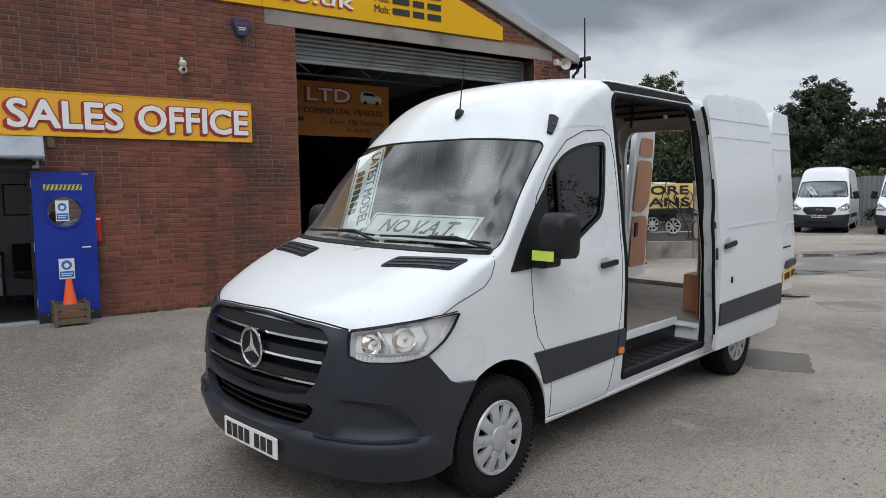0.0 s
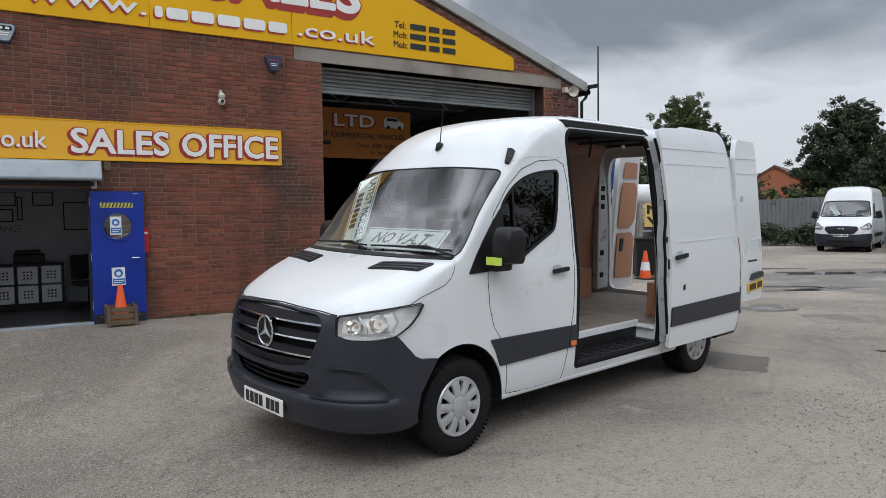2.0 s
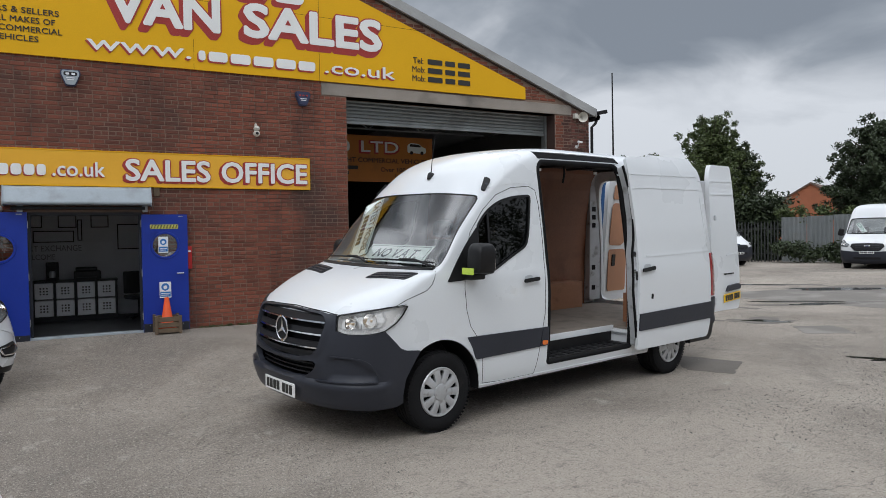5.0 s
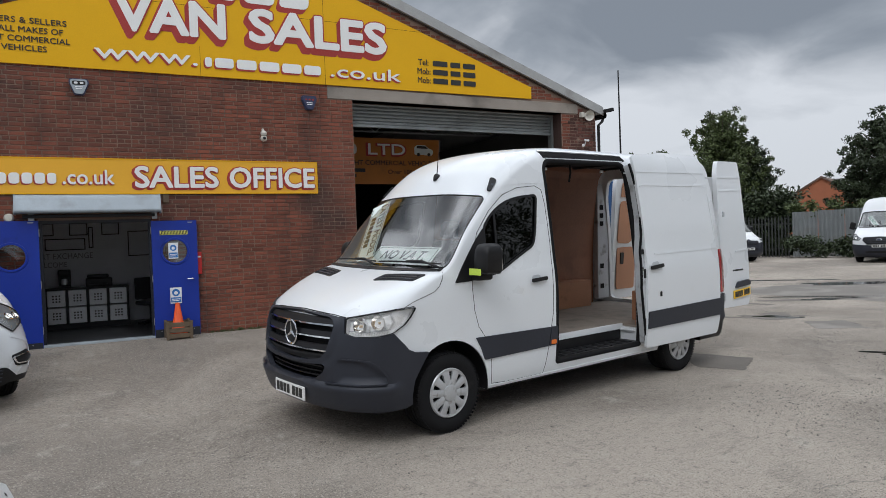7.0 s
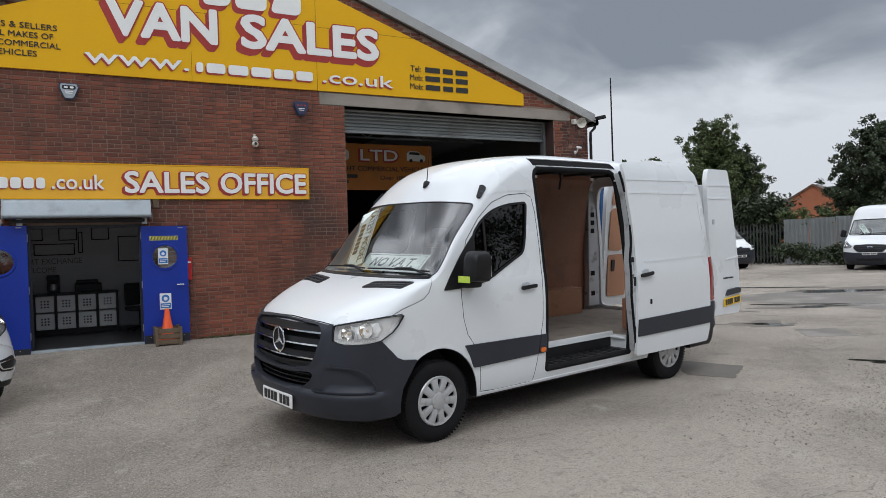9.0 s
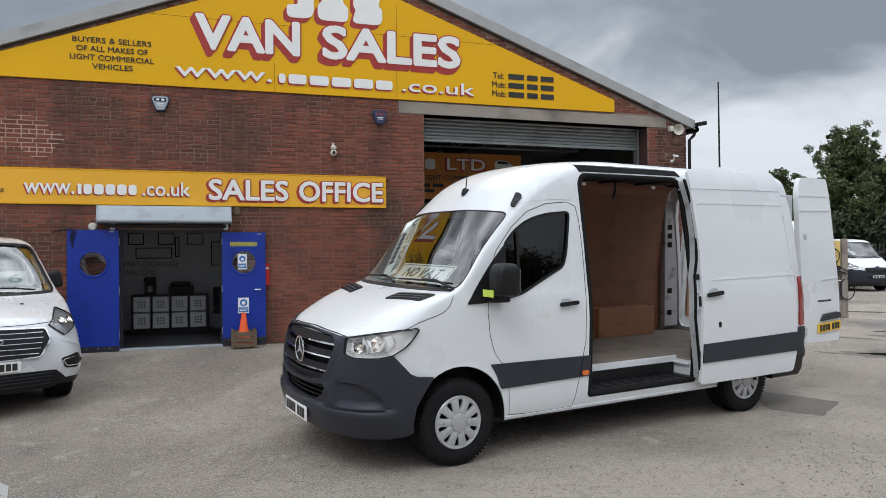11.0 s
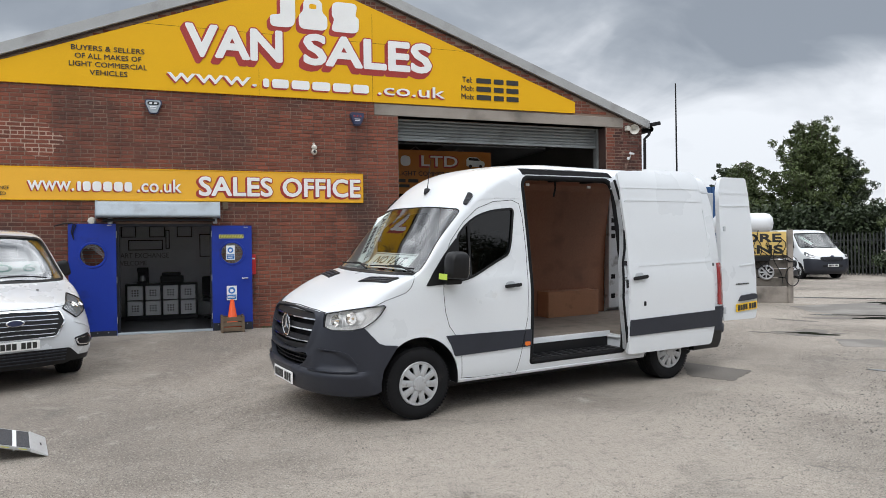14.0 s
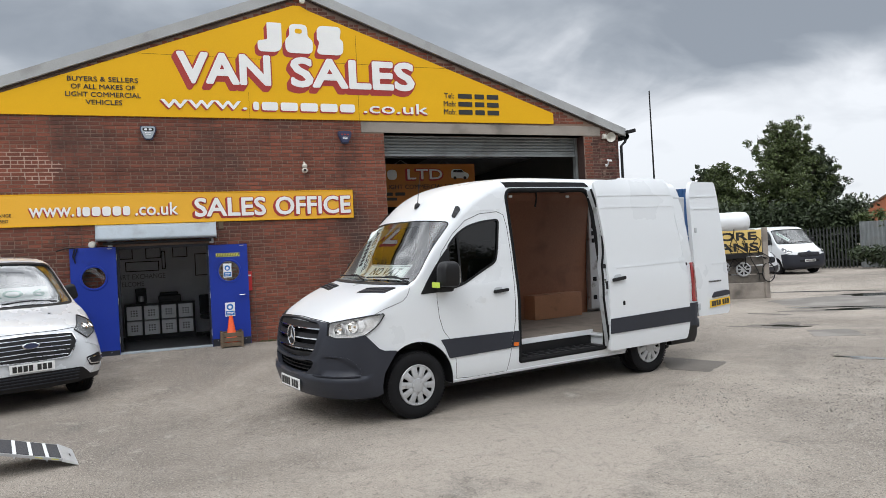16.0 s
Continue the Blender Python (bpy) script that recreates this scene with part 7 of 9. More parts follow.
def parked_van(at, label, slices, paint, s):
    """A van seen from its nose; s names its heights and outlines."""
    van = thing("parked_van", at, label, "van", "parked vans")
    top = slices[-1][0]
    zs = level_list(slices[0][0], s["bonnet"] - 0.08, 0.08) + level_list(s["bonnet"] - 0.05, s["scuttle"] + 0.02, 0.025) + level_list(s["scuttle"] + 0.07, top - 0.12, 0.07) + level_list(top - 0.09, top, 0.02)
    solid = finish(loft(resample(slices, zs), cols=18), "solid")
    bvh = BVHTree.FromPolygons([v.co.copy() for v in solid.vertices], [tuple(p.vertices) for p in solid.polygons])
    cavity = []
    for z, uf, dep, pw, hw, ur in resample(slices, level_list(0.6, top - 0.08, 0.08)):
        cavity.append((z, max(uf + 0.1, 0.15) if z < s["scuttle"] else uf + 0.07, 0.02 if z < s["scuttle"] else dep, pw, hw - 0.07, 1.6))
    w0, w1, z0, z1 = s["screen"]
    screen = rounded([(-w0, z0), (-w0 * 0.6, z0 - 0.015), (w0 * 0.6, z0 - 0.015), (w0, z0), (w1, z1), (w1 * 0.5, z1 + 0.03), (-w1 * 0.5, z1 + 0.03), (-w1, z1)], [0.07, 0.3, 0.3, 0.07, 0.07, 0.3, 0.3, 0.07])
    r = s["radius"]
    cutters = [loft(cavity, 0.05, 14), prism(screen, "x", -1.3, 1.25), box(-2, 7, -1.5, 1.5, 0, 0.29)]
    for u in (0.0, s["base"]):
        cutters += [cylinder_cut(u, r + 0.02, r + 0.075, -1.4, -0.62), cylinder_cut(u, r + 0.02, r + 0.075, 0.62, 1.4)]
    body = part("body", cut(solid, cutters), paint, van)
    body.data.materials.append(BLACK)
    for f in body.data.polygons:
        if f.center.z < 0.36 and f.center.x < -0.40:
            f.material_index = 1
    for u in (0.0, s["base"]):
        for k in (-1, 1):
            wheel(van, u, k * s["track"], k, r, 0.21, r * 0.60, 7, SILVER, 0.2)
            pr = arc(u, r + 0.02, r + 0.072, -20, 200, 20)
            bm = bmesh.new()
            a = [bm.verts.new((p, k * 0.95, q)) for p, q in pr]
            b = [bm.verts.new((p, k * 0.63, q)) for p, q in pr]
            for i in range(len(pr) - 1):
                bm.faces.new((a[i], a[i + 1], b[i + 1], b[i]))
            bm.faces.new([bm.verts.new((p, k * 0.632, q)) for p, q in pr])
            part("arch_liner", bm, BLACK, body)
    part("underbody", box(-0.4, s["base"] + 0.6, -0.75, 0.75, 0.22, 0.4), BLACK, van)
    gl = part("windscreen", sheet(bvh, from_front, screen, -0.012, 0.09), s.get("glass", GLASS), body)
    gl.visible_shadow = False
    part("windscreen_seal", ribbon(bvh, from_front, screen, 0.03, -0.006, 0.010, 0.08, closed=True), BLACK, body)
    for v0, v1 in ((-0.65, 0.05), (0.1, 0.72)):
        pts = [lay(bvh, from_front, v0 + (v1 - v0) * f, z0 + 0.015 + 0.03 * math.sin(f * 3))[0] + Vector((-0.02, 0, 0.015)) for f in np.linspace(0, 1, 7)]
        part("wiper", tube(pts, 0.010, 6), BLACK, van)
    # bumper
    if s.get("bumper"):
        zt, zm = s["bumper"]
        bp = nose([(-0.40, -1.0, zt), (-0.62, -0.90, zt + 0.02), (-0.9, -0.55, zm), (-0.95, 0, zm - 0.02), (-0.9, 0.55, zm), (-0.62, 0.90, zt + 0.02), (-0.40, 1.0, zt)])
        outline = bp + [(math.atan2(0.97, AXIS_U + 0.44), 0.32), (0.7, 0.25), (0, 0.245), (-0.7, 0.25), (-math.atan2(0.97, AXIS_U + 0.44), 0.32)]
        bumper = part("bumper", panel(bvh, round_nose, outline, -0.01, 0.024, 0.08), PLASTIC, van, "dark grey bumper", smooth=40)
        part("bumper_slot", ribbon(bvh, round_nose, nose([(-1, -0.5, zm - 0.28), (-1, 0, zm - 0.285), (-1, 0.5, zm - 0.28)]), 0.09, 0.012, 0.006, 0.06), BLACK, bumper)
    # grille
    g0, g1, gz0, gz1 = s["grille"]
    gp = rounded(nose([(-0.95, -g1, gz1), (-0.98, 0, gz1 + 0.025), (-0.95, g1, gz1), (-0.95, g1 * 1.06, gz1 - 0.4 * (gz1 - gz0)), (-1, g0, gz0), (-1, 0, gz0 - 0.012), (-1, -g0, gz0), (-0.95, -g1 * 1.06, gz1 - 0.4 * (gz1 - gz0))]), 0.02)
    grille = part("grille", panel(bvh, round_nose, gp, 0.004, 0.02, 0.06), BLACK, van, "black grille", smooth=40)
    if s.get("chrome"):
        part("grille_rim", ribbon(bvh, round_nose, gp, 0.014, 0.012, 0.022, 0.05, closed=True), CHROME, grille)
        for k in range(s["chrome"]):
            f = (k + 0.7) / (s["chrome"] + 0.4)
            z, hv = gz0 + (gz1 - gz0) * f, g0 + (g1 * 1.02 - g0) * min(1, f * 1.3) - 0.03
            part("grille_bar", ribbon(bvh, round_nose, nose([(-1, -hv, z), (-1, 0, z + 0.012), (-1, hv, z)]), 0.009, 0.018, 0.012, 0.05), CHROME, grille)
    else:
        for f in (0.25, 0.5, 0.75):
            z = gz0 + (gz1 - gz0) * f
            part("grille_bar", ribbon(bvh, round_nose, nose([(-1, -g0, z), (-1, 0, z + 0.01), (-1, g0, z)]), 0.02, 0.018, 0.012, 0.06), PLASTIC, grille)
    loc, nor = lay(bvh, from_front, 0, s["badge"])
    m = Matrix.Translation(loc + Vector((-0.05, 0, 0))) @ Matrix.Rotation(radians(-90), 4, "Z") @ Matrix.Diagonal((1.0, 1.0, 0.42, 1))
    bd = part("badge", move(lathe([(0, 0.02), (0.098, 0.02), (0.103, -0.004), (0.092, -0.010), (0, -0.010)], 32, "y"), m), CHROME, grille, "plain oval badge", smooth=40)
    part("badge_field", move(lathe([(0.084, -0.011), (0.080, -0.015), (0, -0.015)], 32, "y"), m), ALARMBLUE, bd)
    loc, nor = lay(bvh, from_front, 0, s["plate"])
    plate(van, Matrix.Translation(loc + Vector((-0.04, 0, 0))) @ Matrix.Rotation(radians(-90), 4, "Z"), PLATEW)
    # lamps
    for k in (-1, 1):
        hl = rounded(nose([(u, k * v, z) for u, v, z in s["lamp"]]), 0.015, 3)
        lamp = part("headlamp", panel(bvh, round_nose, hl, 0.0, 0.006, 0.05), SMOKED, van, "clear headlamp with smoked reflector", smooth=50)
        cu, cv, cz = (sum(p[i] for p in s["lamp"]) / len(s["lamp"]) for i in range(3))
        for du, rr in ((-0.05, 0.05), (0.06, 0.045)):
            loc, nor = lay(bvh, round_nose, *nose([(cu + du, k * (cv + du * 0.6), cz)])[0])
            mm = Matrix.Translation(loc) @ nor.to_track_quat("Z", "Y").to_matrix().to_4x4()
            part("lamp_bowl", move(lathe([(rr, 0.006), (rr * 1.05, 0.016), (rr * 0.5, 0.004), (0, 0.016)], 20, "z"), mm), BOWL, lamp, smooth=40)
        g = part("lamp_glass", sheet(bvh, round_nose, hl, 0.018, 0.05), LENS, lamp)
        g.visible_shadow = False
        part("lamp_surround", ribbon(bvh, round_nose, hl, 0.006, 0.002, 0.018, 0.05, closed=True), BLACK, lamp)
        if s.get("fog"):
            fg = rounded(nose([(u, k * v, z) for u, v, z in s["fog"]]), 0.02, 3)
            fo = part("fog_lamp", panel(bvh, round_nose, fg, 0.0, 0.012, 0.05), BLACK, van, "black fog lamp surround", smooth=40)
            part("fog_rim", ribbon(bvh, round_nose, [(a * 0.93 + 0.07 * sum(p[0] for p in fg) / len(fg), b * 0.6 + 0.4 * sum(p[1] for p in fg) / len(fg)) for a, b in fg], 0.012, 0.012, 0.012, 0.05, closed=True), CHROME, fo)
        way = from_left if k < 0 else from_right
        wd = rounded(s["window"], 0.05)
        part("door_window", sheet(bvh, way, wd, 0.006, 0.09), DARKGLASS, body)
        part("window_back", panel(bvh, way, wd, -0.003, 0.003, 0.09), BLACK, body, smooth=40)
        part("door_gap", ribbon(bvh, way, s["gap"], 0.012, -0.002, 0.005, 0.06), SEAL, body)
        zc, zt = s["mirror"]
        mr = part("mirror", move(box(-0.06, 0.06, -0.11, 0.11, -(zt - zc) / 2, (zt - zc) / 2, 0.055, seg=4), Matrix.Translation((s["mirror_u"], k * (s["mirror_v"]), (zc + zt) / 2)) @ Matrix.Rotation(radians(k * 14), 4, "X")), BLACK, van, "black door mirror")
        part("mirror_arm", box(s["mirror_u"] - 0.04, s["mirror_u"] + 0.08, k * (s["mirror_v"] - 0.22), k * (s["mirror_v"] - 0.08), zc + 0.02, zc + 0.08, 0.02), BLACK, mr)
        if s.get("bumper"):
            part("side_moulding", ribbon(bvh, way, [(0.5, 0.68), (s["base"] - 0.5, 0.68)], 0.16, -0.003, 0.014, 0.1), PLASTIC, body)
    part("dashboard", prism(rounded([(0.2, 0.7), (0.6, 0.7), (0.6, s["scuttle"] - 0.12), (0.15, s["scuttle"] - 0.02)], 0.05), "y", -0.85, 0.85), DASH, van)
    for v in (-0.5, 0.5):
        st = new("cab_seat")
        st.parent = van
        part("seat_back", move(box(-0.07, 0.07, -0.24, 0.24, 0, 0.66, 0.06), pose(1.2, v, s["scuttle"] - 0.35, 0, 10, 0)), SEATCLOTH, st)
        part("headrest", move(box(-0.05, 0.05, -0.13, 0.13, 0.68, 0.86, 0.04), pose(1.2, v, s["scuttle"] - 0.35, 0, 10, 0)), SEATCLOTH, st)
    # sale card
    cd = s["card"]
    card = part("screen_card", box(-cd[3] / 2, cd[3] / 2, -0.002, 0.002, -cd[4] / 2, cd[4] / 2), CARD, van, "white sale card behind the glass")
    card.matrix_local = pose(cd[0], cd[1], cd[2], 0, 0, -90) @ pose(0, 0, 0, -cd[5], 0, 0) @ Matrix.Rotation(radians(cd[6]), 4, "Y")
    lettering("card_letters", cd[7], -cd[3] * 0.45, -0.003, -cd[4] * 0.30, cd[3] * 0.90, cd[4] * 0.60, GREENINK, card, 0.02, 0.001)
    return van, bvh


def build_parked():
    th = radians(27)
    u = Vector((-math.sin(th), math.cos(th), 0))
    org = Vector((-1.575, 5.418, 0)) + u * 0.955
    van, bvh = parked_van(pose(org.x, org.y, ground_height(org.x, org.y), 0, 0, 117), "silver-white parked van with chrome grille bars", COMPACT_SHAPE, SILVERVAN, dict(
        bonnet=1.04, scuttle=1.30, screen=(0.885, 0.785, 1.31, 1.89), radius=0.345, base=2.93, track=0.88, glass=SCREENGLASS, grille=(0.48, 0.575, 0.63, 0.93), chrome=5, badge=0.83, plate=0.555,
        lamp=[(-0.79, 0.57, 0.965), (-0.67, 0.73, 1.075), (-0.54, 0.83, 1.135), (-0.50, 0.90, 1.03), (-0.60, 0.885, 0.92), (-0.77, 0.73, 0.835)],
        fog=[(-0.86, 0.68, 0.585), (-0.74, 0.88, 0.625), (-0.68, 0.93, 0.53), (-0.76, 0.85, 0.455), (-0.85, 0.72, 0.47)],
        window=[(0.45, 1.28), (1.25, 1.30), (1.28, 1.72), (0.95, 1.74), (0.65, 1.56)], gap=[(0.35, 1.25), (0.33, 0.9), (0.48, 0.7), (0.52, 0.35), (1.35, 0.35), (1.36, 1.3)],
        mirror=(1.32, 1.56), mirror_u=0.52, mirror_v=0.985, card=(0.33, 0.0, 1.475, 1.30, 0.23, 40, 0, "EURO 6")))
    # price on the screen, bumper slot and bonnet creases of the silver van
    loc, nor = lay(bvh, from_front, -0.05, 1.72)
    pr = lettering("price_figures", "19995", 0, 0, 0, 0.36, 0.075, LETWHITE, van, 0.01, 0.001)
    pr.matrix_local = Matrix.Translation(Vector((0.52, 0.20, 1.72))) @ Matrix.Rotation(radians(-90), 4, "Z") @ Matrix.Rotation(radians(-38), 4, "X")
    low = rounded(nose([(-0.9, -0.62, 0.47), (-0.95, -0.3, 0.475), (-0.95, 0.3, 0.475), (-0.9, 0.62, 0.47), (-0.84, 0.74, 0.36), (-0.88, 0.62, 0.28), (-0.95, 0, 0.265), (-0.88, -0.62, 0.28), (-0.84, -0.74, 0.36)]), 0.02)
    li = part("lower_grille", panel(bvh, round_nose, low, 0.0, 0.014, 0.06), BLACK, van, "black lower grille", smooth=40)
    for z in (0.33, 0.37, 0.41, 0.445):
        part("grille_bar", ribbon(bvh, round_nose, nose([(-1, -0.62, z), (-1, 0, z), (-1, 0.62, z)]), 0.012, 0.012, 0.012, 0.06), PLASTIC, li)
    for k in (-1, 1):
        part("bumper_crease", ribbon(bvh, round_nose, nose([(-0.80, k * 0.70, 0.80), (-0.70, k * 0.85, 0.74), (-0.60, k * 0.93, 0.66), (-0.60, k * 0.94, 0.52), (-0.70, k * 0.90, 0.42)]), 0.040, -0.010, 0.017, 0.03), SILVERVAN, van, smooth=80)
        part("bonnet_crease", ribbon(bvh, from_above, [(-0.78, k * 0.50), (-0.5, k * 0.62), (-0.2, k * 0.72)], 0.02, -0.006, 0.010, 0.05), SILVERVAN, van, smooth=60)
        part("washer_jet", move(box(-0.02, 0.02, -0.015, 0.015, 0, 0.012, 0.004), Matrix.Translation(lay(bvh, from_above, -0.35, k * 0.42)[0])), BLACK, van)
    part("bonnet_gap", ribbon(bvh, round_nose, nose([(-0.8, -0.72, 1.0), (-0.9, -0.4, 0.985), (-0.93, 0, 0.985), (-0.9, 0.4, 0.985), (-0.8, 0.72, 1.0)]), 0.006, -0.002, 0.004, 0.05), SEAL, van)
    tr = dict(bonnet=1.13, scuttle=1.46, screen=(0.93, 0.82, 1.48, 2.10), radius=0.35, base=3.75, track=0.88, bumper=(0.76, 0.74), grille=(0.46, 0.60, 0.76, 1.05), badge=0.96, plate=0.70,
              lamp=[(-0.85, 0.66, 1.02), (-0.70, 0.82, 1.13), (-0.52, 0.96, 1.20), (-0.50, 0.97, 1.05), (-0.66, 0.88, 0.94), (-0.82, 0.70, 0.93)],
              window=[(0.40, 1.42), (1.2, 1.45), (1.22, 2.0), (0.85, 2.05), (0.62, 1.85)], gap=[(0.35, 1.4), (0.33, 0.9), (0.48, 0.7), (0.52, 0.35), (1.3, 0.35), (1.32, 1.6), (1.28, 2.1), (0.85, 2.12)],
              mirror=(1.38, 1.70), mirror_u=0.36, mirror_v=1.19, card=(0.36, 0.42, 1.72, 0.62, 0.20, 42, 60, "EURO 6"))
    parked_van(pose(29.4, 14.1, 0, 0, 0, 21), "white high-roof parked van with dark bumper", HIGH_ROOF_SHAPE, WHITE2, tr)
    parked_van(pose(30.0, 11.1, 0, 0, 0, 18), "white high-roof parked van with dark bumper", HIGH_ROOF_SHAPE, WHITE2, tr)
    parked_van(pose(23.58, 18.93, 0, 0, 0, 96), "white compact parked van behind the panel fence", COMPACT_SHAPE, WHITE2, dict(
        bonnet=1.04, scuttle=1.30, screen=(0.87, 0.79, 1.31, 1.89), radius=0.33, base=2.93, track=0.85, bumper=(0.56, 0.52), grille=(0.50, 0.60, 0.66, 0.90), badge=0.94, plate=0.55,
        lamp=[(-0.77, 0.59, 0.985), (-0.66, 0.74, 1.075), (-0.57, 0.82, 1.10), (-0.54, 0.87, 1.02), (-0.63, 0.86, 0.93), (-0.785, 0.70, 0.86)],
        window=[(0.45, 1.28), (1.25, 1.30), (1.28, 1.72), (0.95, 1.74), (0.65, 1.56)], gap=[(0.35, 1.25), (0.33, 0.9), (0.48, 0.7), (0.52, 0.35), (1.35, 0.35), (1.36, 1.3)],
        mirror=(1.34, 1.57), mirror_u=0.50, mirror_v=1.05, card=(0.33, 0.0, 1.475, 1.0, 0.2, 40, 0, "EURO 6")))
    parked_van(pose(27.12, 19.66, 0, 0, 0, 79), "white low-roof parked van with grey bumper", LOW_ROOF_SHAPE, WHITE2, dict(
        bonnet=1.12, scuttle=1.40, screen=(0.92, 0.84, 1.42, 2.05), radius=0.345, base=3.45, track=0.88, bumper=(0.92, 0.88), grille=(0.45, 0.55, 0.80, 0.98), badge=1.03, plate=0.62,
        lamp=[(-0.78, 0.72, 1.03), (-0.60, 0.88, 1.12), (-0.40, 0.99, 1.22), (-0.42, 0.985, 1.12), (-0.60, 0.90, 1.0), (-0.76, 0.76, 0.97)],
        window=[(0.25, 1.40), (1.1, 1.42), (1.1, 2.0), (0.6, 2.02), (0.35, 1.75)], gap=[(0.3, 1.4), (0.3, 0.9), (0.48, 0.7), (0.52, 0.4), (1.2, 0.4), (1.22, 2.05), (0.6, 2.08)],
        mirror=(1.38, 1.66), mirror_u=0.28, mirror_v=1.18, card=(0.28, 0.40, 1.75, 0.66, 0.20, 42, 50, "EURO 6")))


build_parked()


# ---- ramp, fence, tank and the yard's far side ----
def build_ramp():
    # a folding aluminium ramp, its tip on the ground, its head raised on a stand
    rp = thing("loading_ramp", pose(-0.805, 3.0, 0.0, 0, 0, 192.8) @ pose(0, 0, 0, 0, -17, 0), "folding aluminium loading ramp with black grip strips", "ramp")
    w = 0.60
    part("deck", box(0.12, 1.75, 0.0, w, 0.022, 0.04, 0.003), ALUM, rp)
    for y in (-0.012, w):
        part("side_rail", box(0.12, 1.75, y, y + 0.012, 0.018, 0.042, 0.002), STEEL, rp)
    part("tip_plate", prism([(0.0, 0.0), (0.14, 0.018), (0.14, 0.045), (0.0, 0.008)], "y", -0.03, w + 0.03), ALUM, rp, "bright aluminium tip plate")
    for k in range(3):
        part("maker_mark", move(box(-0.007, 0.007, -0.012, 0.012, 0, 0.0015), pose(0.055, 0.30 + 0.032 * k, 0.0258, 0, -14.8, 0)), LETBLACK, rp)
    for k in range(12):
        x = 0.150 + k * 0.130
        part("grip_strip", box(x, x + 0.097, 0.015, w - 0.015, 0.04, 0.045), GRIT, rp, "black grip strip")
        part("rivet", move(lathe([(0, 0), (0.008, 0), (0.006, 0.006), (0, 0.007)], 10, "z"), Matrix.Translation((x + 0.11, w + 0.012, 0.012)) @ Matrix.Rotation(radians(-90), 4, "X")), STEEL, rp)
        part("rail_label", box(x + 0.02, x + 0.08, w + 0.012, w + 0.014, 0.027, 0.034), HAZARD, rp) if k in (0, 1) else None
        part("white_stripe", box(x + 0.099, x + 0.128, 0.004, w - 0.004, 0.0405, 0.0435), PAPER, rp, "white edge stripe")
    for y in (0.05, w - 0.09):
        part("leg", move(box(-0.02, 0.02, 0, 0.04, -0.49, 0.02), pose(1.66, y, 0.0, 0, 17, 0)), ALUM, rp)


build_ramp()


